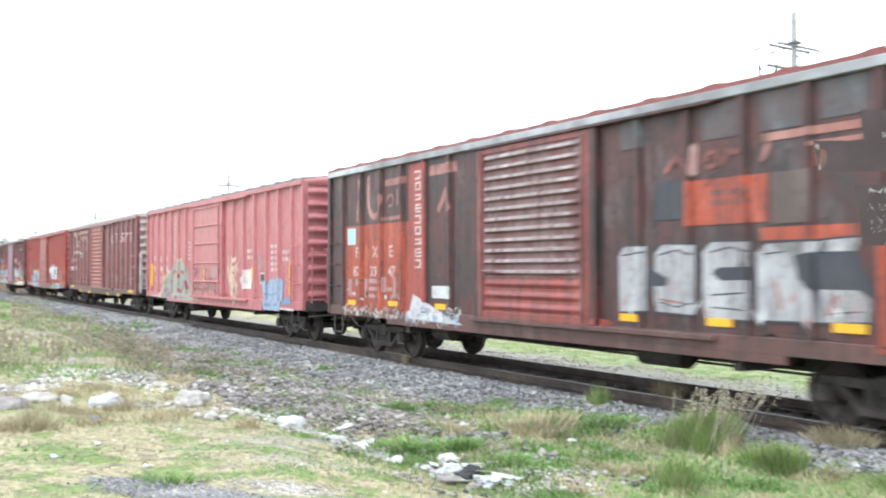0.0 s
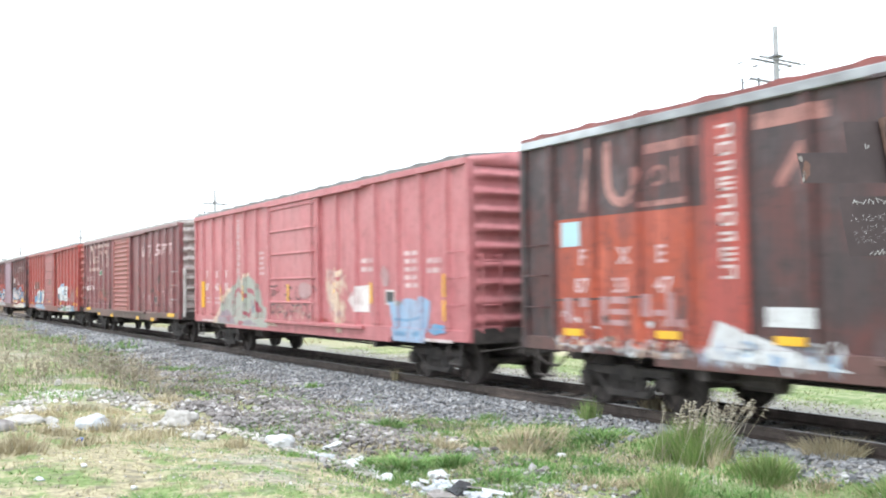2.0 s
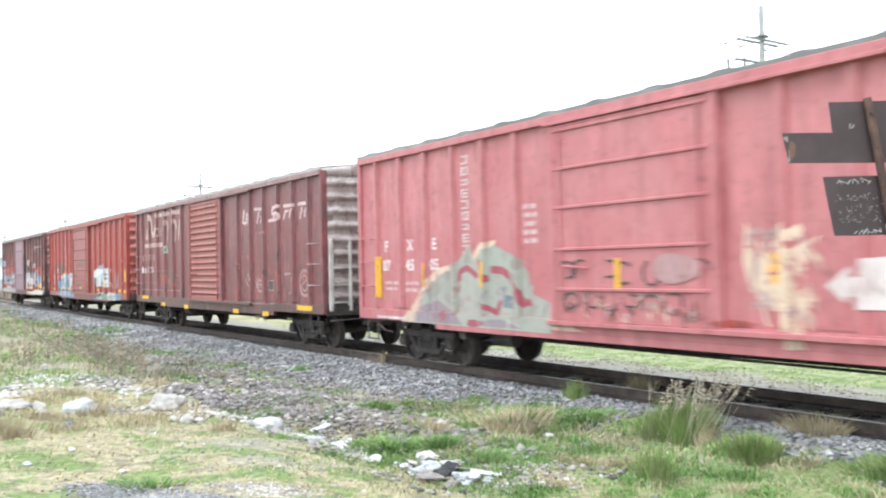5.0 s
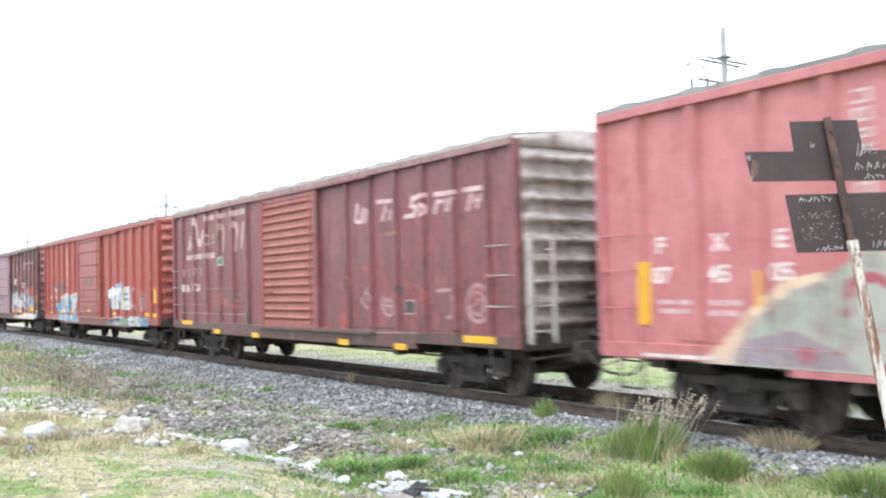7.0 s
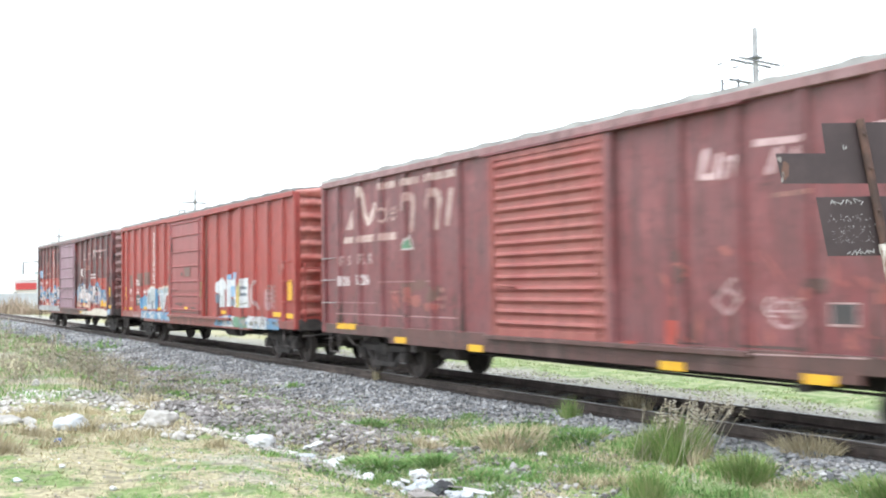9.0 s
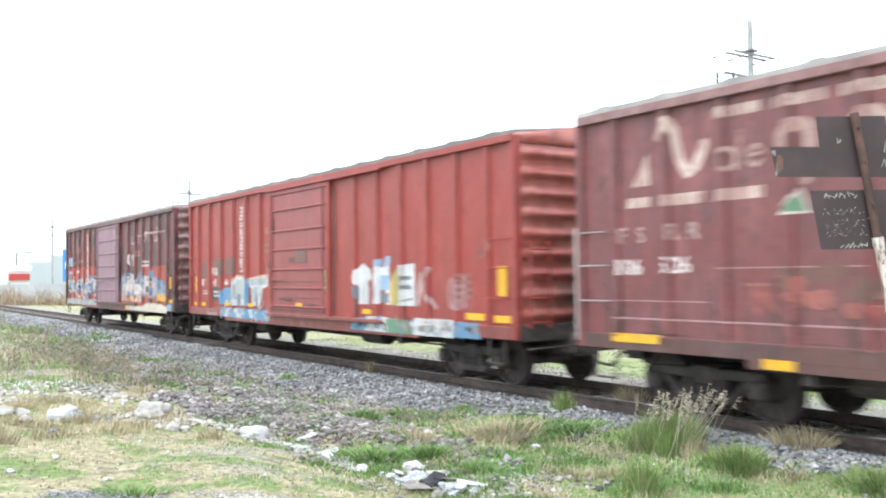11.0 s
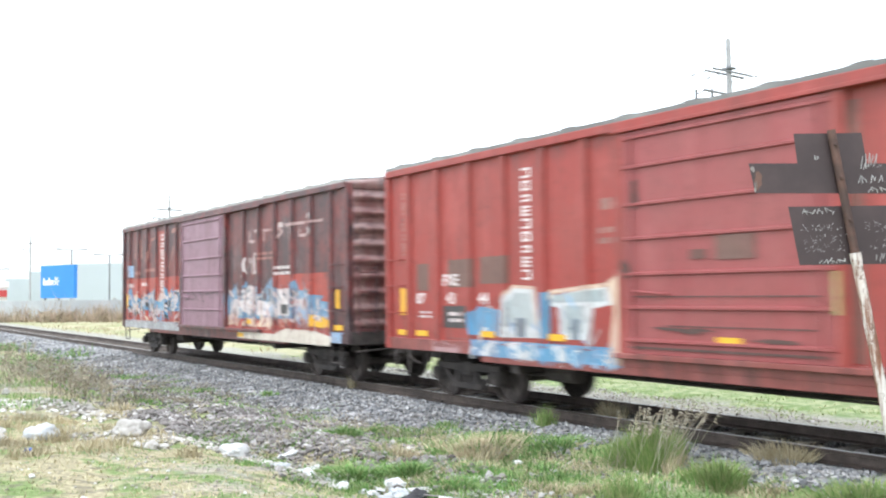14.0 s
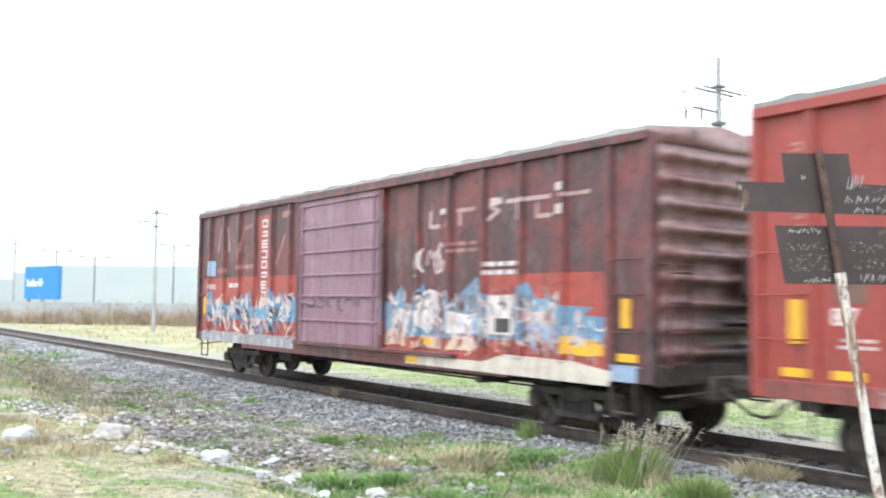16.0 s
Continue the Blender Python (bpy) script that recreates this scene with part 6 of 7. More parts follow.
# ballast along the near side of the line, thinning out to its edge
xy = scatter(34000, 5.6, 9.75, 3, 34, lambda x, y: np.clip((x - edge_x(y) + 0.45 * wobble(x, y, 1.1)) * 2 + 0.6, 0, 1) * np.where(y > 22, 0.6, 1), 1.5)
stones("ballast_stones", xy, 0.075, M["ballast"], "grey crushed-stone ballast beside the rails", "gravel")
# stones between the rails, with the train's shade in their colour
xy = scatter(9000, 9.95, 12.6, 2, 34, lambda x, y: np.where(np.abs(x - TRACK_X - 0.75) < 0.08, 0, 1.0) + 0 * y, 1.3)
stones("ballast_stones", xy, 0.06, M["track_stone"], "ballast between the rails, coloured dark for the shade under the train", "gravel")
xy = scatter(9000, 7.3, 9.75, 33, 78, lambda x, y: np.clip((x - 7.9 + 0.5 * wobble(x, y, 0.5)) * 1.5 + 0.4, 0, 1), 1.4)
stones("ballast_stones", xy, 0.13, M["ballast"], "grey crushed-stone ballast far along the rails", "gravel")
# coarse dark heap of spoil stones in the ditch
hp = np.array((6.30, 12.86))
xy = hp + rng.normal(0, 1, (2100, 2)) * [0.55, 2.0]
stones("spoil_stones", xy, 0.115, M["spoil"], "heap of dark brown stones in the ditch", "stones")
hp = np.array((6.48, 22.48))
xy = hp + rng.normal(0, 1, (3600, 2)) * [0.8, 5.0]
stones("spoil_stones", xy, 0.085, M["spoil"], "scattered brown stones along the ditch bank", "stones")
xy = along([(4.6, 14.6), (5.05, 13.23), (5.5, 11.87), (5.95, 10.5)], 2600, 0.25)
stones("spoil_stones", xy, 0.088, M["spoil"], "ridge of coarse dark spoil stones above the ditch", "stones", 0.2)
# pale grit worn through the turf
xy = along([(1.72, 7.80), (1.98, 7.20), (2.32, 6.55)], 3800, 0.16)
stones("gravel_patch", xy, 0.028, M["ballast"], "grey grit worn through the grass", "gravel")
xy = along([(2.75, 7.4), (3.1, 7.0)], 700, 0.13)
stones("gravel_patch", xy, 0.026, M["rubble"], "pale grit worn through the grass", "gravel")


xy = along([(1.43, 14.05), (1.97, 14.79), (2.91, 17.11), (3.61, 16.33), (3.96, 14.34)], 800, 0.24)
stones("pale_rubble", xy, 0.09, M["rubble"], "ridge of pale broken rubble on the bank", "rubble")
xy = along([(4.04, 12.12), (4.55, 11.94), (4.78, 11.12), (4.90, 10.34), (4.95, 9.51), (5.07, 9.17)], 900, 0.14)
stones("pale_rubble", xy, 0.07, M["rubble"], "pale broken rubble and scraps along the bank", "rubble")
xy = along([(2.92, 12.81), (3.41, 12.65), (3.67, 11.68), (4.3, 11.75)], 170, 0.17)
stones("pale_rubble", xy, 0.07, M["rubble"], "pale rubble among dry grass", "rubble")
xy = along([(5.51, 7.56), (5.70, 7.25), (6.13, 6.96)], 120, 0.10)
stones("pale_rubble", xy, 0.06, M["rubble"], "white pebbles in the green verge", "rubble")


xy = scatter(21000, 4.4, 8.3, 7, 34, lambda x, y: np.clip(0.40 + 0.9 * wobble(x, y, 1.5, 9.0), 0.04, 1), 1.2)
stones("loose_stones", xy, 0.06, M["dirtstone"], "loose brown and grey stones in the ditch", "stones")
xy = scatter(1500, 0.0, 4.5, 5, 20, lambda x, y: np.clip(0.2 + 0.9 * wobble(x, y, 1.2, 2.0), 0.05, 1), 1.2)
stones("loose_stones", xy, 0.035, M["rubble"], "small pale stones in the dry turf", "stones")


# turf: short dry blades on the mound, greener in the ditch
def turf(name, n, x0, x1, y0, y1, keep, h, w, lean, mat, label, power=1.0):
    xy = scatter(n, x0, x1, y0, y1, keep, power)
    V, F = blades(xy, h, w, lean)
    return soup(name, V.tolist(), F, M[mat], label, "grass")


turf("dry_turf", 60000, -5.0, 5.4, 4.5, 26, lambda x, y: np.clip(0.75 + 0.6 * wobble(x, y, 0.8, 1.0), 0.12, 1) * worn(x, y), 0.05, 0.012, 1.2, "dry", "short dry yellow grass on the mound", 1.7)
turf("green_turf", 34000, -4.0, 5.4, 4.5, 20, lambda x, y: np.clip(0.2 + 1.1 * wobble(x, y, 0.9, 4.0), 0, 1) * worn(x, y), 0.036, 0.012, 1.1, "green_grass", "short green grass among dry turf", 1.7)
turf("green_turf", 20000, 4.7, 8.8, 3.5, 13.5, lambda x, y: np.clip(0.1 + 1.6 * wobble(x, y, 1.6, 2.0), 0.02, 1) * np.clip((edge_x(y) + 0.5 - x) * 1.5, 0, 1), 0.05, 0.012, 0.8, "green_grass", "rank green grass in the ditch", 1.0)


def clumps(n, x0, x1, y0, y1, per, radius, h, w, mat, label):
    """Low ragged clumps, thick in the middle and thin at the rim."""
    c = np.stack([rng.uniform(x0, x1, n), rng.uniform(y0, y1, n)], 1)
    r = radius * rng.uniform(0.4, 1.2, n)
    xy = np.repeat(c, per, 0) + rng.normal(0, 0.5, (n * per, 2)) * np.repeat(r, per)[:, None]
    V, F = blades(xy, h, w, 0.9)
    V = V.reshape(-1, 5, 3)
    foot = V[:, :1, 2]
    f = np.repeat(rng.uniform(0.45, 1.25, n), per)[:, None]
    V[:, :, 2] = foot + (V[:, :, 2] - foot) * f
    return soup("green_turf" if mat == "green_grass" else "dry_turf", V.reshape(-1, 3).tolist(), F, M[mat], label, "grass")


clumps(170, 5.0, 8.9, 3.6, 12.5, 260, 0.42, 0.085, 0.013, "green_grass", "ragged clumps of green verge grass")
clumps(95, 4.9, 8.9, 3.6, 12.5, 140, 0.36, 0.10, 0.010, "straw", "ragged clumps of straw-dry verge grass")
clumps(34, 0.6, 4.3, 10.6, 14.8, 170, 0.40, 0.13, 0.010, "straw", "tan clumps of dry grass among rubble")
clumps(26, 4.4, 5.6, 8.6, 13.0, 120, 0.30, 0.07, 0.012, "green_grass", "green grass along the foot of the rubble")
clumps(75, 5.2, 8.1, 11, 34, 150, 0.5, 0.09, 0.018, "green_grass", "green weed clumps along the ditch")
clumps(40, 4.0, 8.3, 34, 75, 90, 1.1, 0.25, 0.04, "green_grass", "green weeds far along the ditch")
clumps(85, 5.0, 8.0, 11, 34, 110, 0.5, 0.10, 0.014, "brown_weed", "brown dry clumps along the ditch")
turf("dry_turf", 26000, 4.9, 8.9, 3.5, 16, lambda x, y: np.clip(0.2 + 1.2 * wobble(x, y, 1.1, 6.0), 0.02, 1) * np.clip((edge_x(y) + 0.7 - x) * 1.5, 0, 1), 0.08, 0.010, 0.9, "straw", "straw-dry grass in the ditch", 1.0)
turf("green_turf", 16000, 1.0, 5.8, 15, 45, lambda x, y: np.clip(-0.1 + 1.3 * wobble(x, y, 0.6, 7.0), 0, 1), 0.12, 0.016, 0.7, "green_grass", "weedy green patches on the verge", 1.3)
turf("dry_turf", 8000, 0.5, 6.3, 18, 70, lambda x, y: np.clip(0.3 + 0.9 * wobble(x, y, 0.5, 5.0), 0.05, 1), 0.17, 0.02, 0.7, "brown_weed", "tall dry grass along the verge", 1.6)
turf("field_grass", 30000, 14.2, 20, 3, 32, lambda x, y: np.clip(0.45 + 0.9 * wobble(x, y, 1.1, 3.0), 0.05, 1) * np.clip((x - 14.0) * 0.8, 0, 1), 0.06, 0.022, 1.0, "field_green", "bright green grass beyond the track", 1.2)
xy = scatter(5000, 12.7, 15.5, 3, 30, lambda x, y: np.clip(0.5 + 0.8 * wobble(x, y, 1.2, 5.0), 0.05, 1), 1.2)
stones("loose_stones", xy, 0.06, M["rubble"], "pale stones on the dirt beyond the track", "stones")
turf("field_grass", 9000, 15, 40, 30, 84, lambda x, y: np.clip(0.4 + 0.9 * wobble(x, y, 0.4, 2.0), 0.05, 1), 0.22, 0.06, 0.7, "straw", "tall dry grass in the far field", 1.2)
turf("field_grass", 3500, 16.0, 30, 4, 80, lambda x, y: np.clip(0.4 + 0.7 * wobble(x, y, 0.45, 1.0), 0.1, 1), 0.05, 0.03, 0.8, "dry", "dry field grass beyond the track", 1.5)


def tuft(name, at, radius, height, n, mat, label, width=0.012, lean=0.45, stalks=0):
    r = radius * np.sqrt(rng.uniform(0, 1, n))
    a = rng.uniform(0, 6.283, n)
    off = np.stack([np.cos(a), np.sin(a)], 1) * (r * (1 + 0.35 * np.sin(3 * a + at[0]) + 0.2 * np.sin(7 * a)))[:, None]
    xy = np.array(at) + off * 0.75
    V, F = blades(xy, height, width, lean * 0.6)
    V = V.reshape(n, 5, 3)
    # shorter and leaning outwards towards the rim
    f = (1.08 - 0.5 * (r / radius) ** 1.5)[:, None]
    foot = V[:, :1, 2]
    rise = (V[:, :, 2] - foot) * f
    V[:, :, 2] = foot + rise
    V[:, :, :2] += off[:, None, :] * (rise / height)[:, :, None] ** 1.6 * 0.6
    V, F = V.reshape(-1, 3).tolist(), list(F)
    ob = soup(name, V, F, M[mat], label, "grass tuft")
    if stalks:
        bm = bmesh.new()
        rnd = random.Random(int(at[0] * 100))
        for _ in range(stalks):
            px, py = at[0] + rnd.uniform(-1, 1) * radius, at[1] + rnd.uniform(-1, 1) * radius
            z = float(ground_z(px, py))
            lx, ly = rnd.uniform(-0.2, 0.5), rnd.uniform(-0.7, 0.15)
            h = height * rnd.uniform(1.0, 1.42)
            tip = (px + lx * h, py + ly * h, z + h)
            rod(bm, (px, py, z), tip, 0.0035, 4, 0.002)
            for q in range(4):
                b0 = (tip[0] - lx * 0.03 * q, tip[1] - ly * 0.03 * q, tip[2] - 0.035 * q)
                rod(bm, b0, (b0[0] + 0.05 * lx, b0[1] - rnd.uniform(0.0, 0.06), b0[2] + rnd.uniform(-0.03, 0.02)), 0.009, 4, 0.002)
        st = mesh_ob("seed_head", bm, M["seed"], ob)
        st["label"] = "dry seed heads on thin stalks"
        st["kind"] = "stuff"
    return ob


tuft("grass_tuft", (8.48, 7.59), 0.43, 0.54, 5000, "tuft_green", "tall green grass tuft with dry seed heads", 0.0075, 0.42, 75)
tuft("grass_tuft", (8.62, 7.35), 0.20, 0.34, 260, "straw", "dry stems in the edge of a green tuft", 0.007, 0.4)
tuft("grass_tuft", (8.37, 7.20), 0.14, 0.36, 70, "straw", "straw-coloured tuft of dry grass", 0.010, 0.5)
tuft("grass_tuft", (8.32, 6.43), 0.34, 0.33, 1500, "tuft_green", "bushy green grass tuft on the verge", 0.009, 0.7)
tuft("grass_tuft", (7.01, 6.65), 0.26, 0.42, 420, "tuft_green", "green grass tuft in the verge", 0.008, 0.5)
tuft("grass_tuft", (9.36, 10.46), 0.19, 0.36, 420, "tuft_green", "small olive tuft on the ballast edge", 0.008, 0.4)
tuft("grass_tuft", (10.64, 10.32), 0.26, 0.42, 420, "straw", "dry straw tuft on the ballast edge", 0.010, 0.6)
tuft("grass_tuft", (8.60, 9.35), 0.5, 0.16, 900, "green_grass", "low green tuft of verge grass", 0.012, 0.7)
tuft("grass_tuft", (9.95, 17.42), 0.14, 0.34, 120, "straw", "dry straw tuft beside the rail", 0.014, 0.5)
tuft("grass_tuft", (7.72, 9.99), 0.75, 0.26, 900, "straw", "wide clump of dry straw grass", 0.010, 0.8)
tuft("grass_tuft", (6.50, 10.20), 0.30, 0.26, 260, "straw", "clump of dry straw grass", 0.010, 0.8)
tuft("grass_tuft", (5.50, 9.50), 0.62, 0.12, 1700, "green_grass", "low spread of bright green grass", 0.013, 0.8)
tuft("grass_tuft", (6.05, 9.25), 0.40, 0.16, 1200, "green_grass", "low spread of bright green grass beside stones", 0.013, 0.8)
tuft("grass_tuft", (6.61, 11.82), 0.32, 0.20, 700, "green_grass", "low green tuft among stones", 0.013, 0.8)
tuft("grass_tuft", (8.18, 17.95), 0.25, 0.14, 160, "green_grass", "low green tuft in the gravel", 0.02, 0.8)
tuft("grass_tuft", (6.03, 8.22), 0.4, 0.12, 900, "green_grass", "low green clump of grass", 0.012, 0.8)
tuft("grass_tuft", (9.79, 6.59), 0.55, 0.24, 1000, "straw", "dry grass clump on the ballast edge", 0.010, 0.8)
tuft("grass_tuft", (8.76, 5.02), 0.5, 0.22, 1300, "tuft_green", "thick green grass clump on the verge", 0.009, 0.7)
tuft("grass_tuft", (6.85, 7.50), 0.40, 0.14, 300, "straw", "matted dry grass on the verge", 0.010, 0.9)
tuft("grass_tuft", (2.08, 7.68), 0.35, 0.10, 260, "green_grass", "short green patch of grass", 0.012, 0.8)
tuft("grass_tuft", (1.41, 10.61), 0.30, 0.28, 420, "straw", "brown dry grass clump beside rubble", 0.010, 0.8)
tuft("grass_tuft", (2.67, 12.34), 0.22, 0.22, 240, "straw", "dry grass clump round a white lump", 0.010, 0.8)
tuft("grass_tuft", (4.62, 16.03), 0.45, 0.26, 420, "straw", "tall dry grass on the bank", 0.011, 0.8)
tuft("grass_tuft", (10.03, 6.47), 0.3, 0.25, 260, "straw", "dry tuft near the rails", 0.010, 0.8)


def weed(at, height, n, label="leafless brown weed stalks"):
    bm = bmesh.new()
    rnd = random.Random(int(at[0] * 1000 + at[1] * 77))
    for _ in range(n):
        px, py = at[0] + rnd.gauss(0, 0.35), at[1] + rnd.gauss(0, 0.5)
        z = float(ground_z(px, py)) - 0.02
        h = height * rnd.uniform(0.5, 1.15)
        tx, ty = px + rnd.uniform(-0.2, 0.2) * h, py + rnd.uniform(-0.2, 0.2) * h
        rod(bm, (px, py, z), (tx, ty, z + h), 0.008, 4, 0.003)
        for q in range(5):
            f = rnd.uniform(0.35, 0.95)
            b0 = Vector((px + (tx - px) * f, py + (ty - py) * f, z + h * f))
            rod(bm, b0, b0 + Vector((rnd.uniform(-0.2, 0.2), rnd.uniform(-0.2, 0.2), rnd.uniform(0.04, 0.2))), 0.007, 4, 0.002)
            rod(bm, b0, b0 + Vector((rnd.uniform(-0.08, 0.08), rnd.uniform(-0.08, 0.08), rnd.uniform(0.0, 0.06))), 0.016, 4, 0.004)
    return tagged(mesh_ob("dry_weed", bm, M["brown_weed"]), label, "weed", kind="stuff")


for at, h, n in (((3.62, 31.07), 1.0, 26), ((4.75, 33.85), 0.9, 22), ((2.44, 21.88), 0.7, 22), ((4.37, 26.54), 0.7, 18), ((4.45, 19.56), 0.6, 22), ((5.72, 22.22), 0.6, 18), ((1.75, 17.23), 0.6, 20), ((2.97, 19.96), 0.6, 20), ((6.72, 50.82), 1.0, 18), ((4.41, 17.97), 0.5, 20), ((3.95, 19.30), 0.6, 18), ((6.10, 32.51), 0.7, 18)):
    weed(at, h, n)


# ---- litter and lumps ----
M["bag_white"] = plain_mat("white_plastic", (0.70, 0.71, 0.72), (0.46, 0.47, 0.48), 5, 0.45, 0, 0.6)
M["bag_grey"] = plain_mat("grey_plastic", (0.52, 0.55, 0.58), (0.36, 0.38, 0.40), 5, 0.45, 0, 0.6)
M["chalk"] = plain_mat("pale_concrete_lump", (0.56, 0.545, 0.52), (0.30, 0.285, 0.26), 6, 0.9)
M["blue_plastic"] = plain_mat("blue_plastic", (0.03, 0.14, 0.55), (0.02, 0.09, 0.38), 5, 0.4)
M["dark_cloth"] = plain_mat("dark_rag", (0.05, 0.055, 0.06), (0.02, 0.02, 0.022), 6, 0.9)
M["board"] = plain_mat("grey_broken_board", (0.36, 0.34, 0.32), (0.20, 0.18, 0.17), 8, 0.9)


def lump(name, at, size, mat, label, category, seed=0, squash=0.7, sink=0.3, crumple=0.19):
    size = tuple(0.84 * s for s in size)
    bm = bmesh.new()
    bmesh.ops.create_icosphere(bm, subdivisions=4, radius=0.5)
    off = Vector((seed * 3.1, seed * 1.7, seed * 0.9))
    for v in bm.verts:
        d = noise.noise(v.co * 2.2 + off) + 0.55 * abs(noise.noise(v.co * 5.5 + off)) + 0.3 * noise.noise(v.co * 12 + off)
        v.co *= 1 + crumple * 2 * d
        v.co.x *= size[0]
        v.co.y *= size[1]
        v.co.z *= size[2] * (1 if v.co.z > 0 else squash)
    ob = mesh_ob(name, bm, M[mat], smooth=crumple < 0.35)
    z = float(ground_z(at[0], at[1]))
    ob.matrix_world = pose(at[0], at[1], z + size[2] * (0.5 * squash - sink * 0.5), 0, 0, seed * 57)
    return tagged(ob, label, category)


lump("rock", (3.68, 12.53), (0.52, 0.55, 0.36), "chalk", "large pale concrete lump on the bank", "rock", 1)
lump("plastic_bag", (4.67, 11.27), (0.44, 0.42, 0.28), "bag_white", "white crumpled plastic bag on the bank", "plastic bag", 2)
lump("plastic_bag", (2.55, 12.46), (0.46, 0.46, 0.34), "bag_grey", "greyish crumpled plastic bag in dry grass", "plastic bag", 3)
lump("rock", (3.61, 11.38), (0.22, 0.22, 0.16), "chalk", "pale concrete lump on the bank", "rock", 4)
lump("rock", (3.49, 11.46), (0.18, 0.18, 0.13), "chalk", "pale concrete lump on the bank", "rock", 5)
lump("rock", (3.76, 11.39), (0.20, 0.16, 0.12), "chalk", "pale concrete lump on the bank", "rock", 6)
lump("rock", (2.13, 12.95), (0.20, 0.2, 0.18), "chalk", "pale concrete lump among rubble", "rock", 7)
lump("rock", (2.03, 12.17), (0.20, 0.22, 0.16), "chalk", "pale concrete lump among rubble", "rock", 8)
lump("rock", (1.80, 13.00), (0.55, 0.4, 0.22), "chalk", "flat pale concrete chunk", "rock", 9)
lump("rock", (1.36, 12.37), (0.60, 0.5, 0.26), "board", "grey flat rock on the bank", "rock", 10)
lump("plastic_scrap", (2.19, 11.33), (0.13, 0.12, 0.10), "blue_plastic", "bright blue plastic scrap", "litter", 11)
lump("plastic_scrap", (7.71, 9.17), (0.17, 0.12, 0.06), "bag_white", "white plastic scrap in the grass", "litter", 12)
lump("plastic_bag", (5.28, 10.93), (0.30, 0.20, 0.12), "bag_white", "torn white plastic sheet", "plastic bag", 13, crumple=0.4)
lump("plastic_bag", (4.93, 9.76), (0.36, 0.18, 0.10), "bag_white", "torn white plastic sheet", "plastic bag", 14, crumple=0.4)
lump("plastic_bag", (4.77, 10.22), (0.26, 0.16, 0.10), "bag_grey", "torn grey plastic sheet", "plastic bag", 15, crumple=0.4)
lump("plastic_bag", (5.01, 9.00), (0.20, 0.18, 0.13), "bag_white", "white crumpled plastic bag", "plastic bag", 16)
lump("rock", (4.47, 11.44), (0.13, 0.13, 0.09), "chalk", "small pale stone on the bank", "rock", 17)
lump("plastic_scrap", (1.37, 8.92), (0.13, 0.08, 0.05), "bag_grey", "small white litter scrap on dry grass", "litter", 18)
lump("plastic_scrap", (1.83, 9.34), (0.07, 0.07, 0.05), "bag_white", "small white litter scrap on dry grass", "litter", 19)
lump("plastic_scrap", (2.07, 8.37), (0.08, 0.07, 0.05), "bag_white", "small white litter scrap on dry grass", "litter", 20)
lump("rock", (3.10, 18.18), (0.16, 0.16, 0.2), "chalk", "pale stone on the bank", "rock", 21)
lump("rock", (10.87, 6.25), (0.20, 0.2, 0.17), "board", "grey stone beside the rail", "rock", 22)
lump("rag", (5.37, 8.08), (0.55, 0.30, 0.14), "dark_cloth", "dark wet rag in a litter heap", "litter", 23, crumple=0.35)
lump("plastic_bag", (5.33, 8.37), (0.35, 0.26, 0.14), "bag_grey", "grey plastic sheet in a litter heap", "plastic bag", 24, crumple=0.4)
lump("plastic_bag", (5.50, 8.69), (0.26, 0.16, 0.16), "bag_white", "white torn plastic in a litter heap", "plastic bag", 25, crumple=0.4)
lump("plastic_bag", (5.43, 7.75), (0.40, 0.22, 0.12), "bag_grey", "grey plastic sheet in a litter heap", "plastic bag", 26, crumple=0.4)

for k, (at, sz, mt) in enumerate((((5.15, 8.55), 0.16, "bag_white"), ((5.12, 8.28), 0.2, "bag_grey"), ((5.49, 8.48), 0.14, "bag_white"), ((5.48, 8.17), 0.18, "board"), ((5.41, 7.85), 0.22, "bag_grey"), ((5.07, 8.06), 0.24, "board"), ((5.56, 7.58), 0.16, "bag_grey"), ((5.11, 8.71), 0.12, "bag_white"), ((5.18, 7.68), 0.2, "board"), ((5.05, 9.41), 0.14, "bag_white"), ((5.23, 10.11), 0.16, "bag_white"), ((4.79, 10.50), 0.12, "bag_white"), ((4.89, 9.32), 0.14, "board"), ((4.88, 11.16), 0.12, "bag_grey"))):
    lump("litter_scrap", at, (sz, sz * 0.7, sz * 0.45), mt, "crumpled scrap in a line of litter", "litter", 40 + k, crumple=0.45)


def scrap_board(at, length, width, turn, tilt, mat, label):
    ob = mesh_ob("broken_board", boxes((-length / 2, length / 2, -width / 2, width / 2, -0.008, 0.008), bevel=0.003), M[mat])
    ob.matrix_world = pose(at[0], at[1], float(ground_z(*at)) + 0.05, tilt, 8, turn)
    return tagged(ob, label, "litter")


for k, (at, ln, wd, tn, tl) in enumerate((((5.62, 8.30), 0.42, 0.12, 20, 20), ((5.59, 7.88), 0.40, 0.09, -25, -12), ((5.24, 8.57), 0.34, 0.10, 60, 15), ((5.14, 7.90), 0.5, 0.14, 5, 10), ((5.61, 7.69), 0.34, 0.07, -40, 12))):
    scrap_board(at, ln, wd, tn, tl, "board" if k % 2 else "bag_white", "broken flat board in a litter heap")


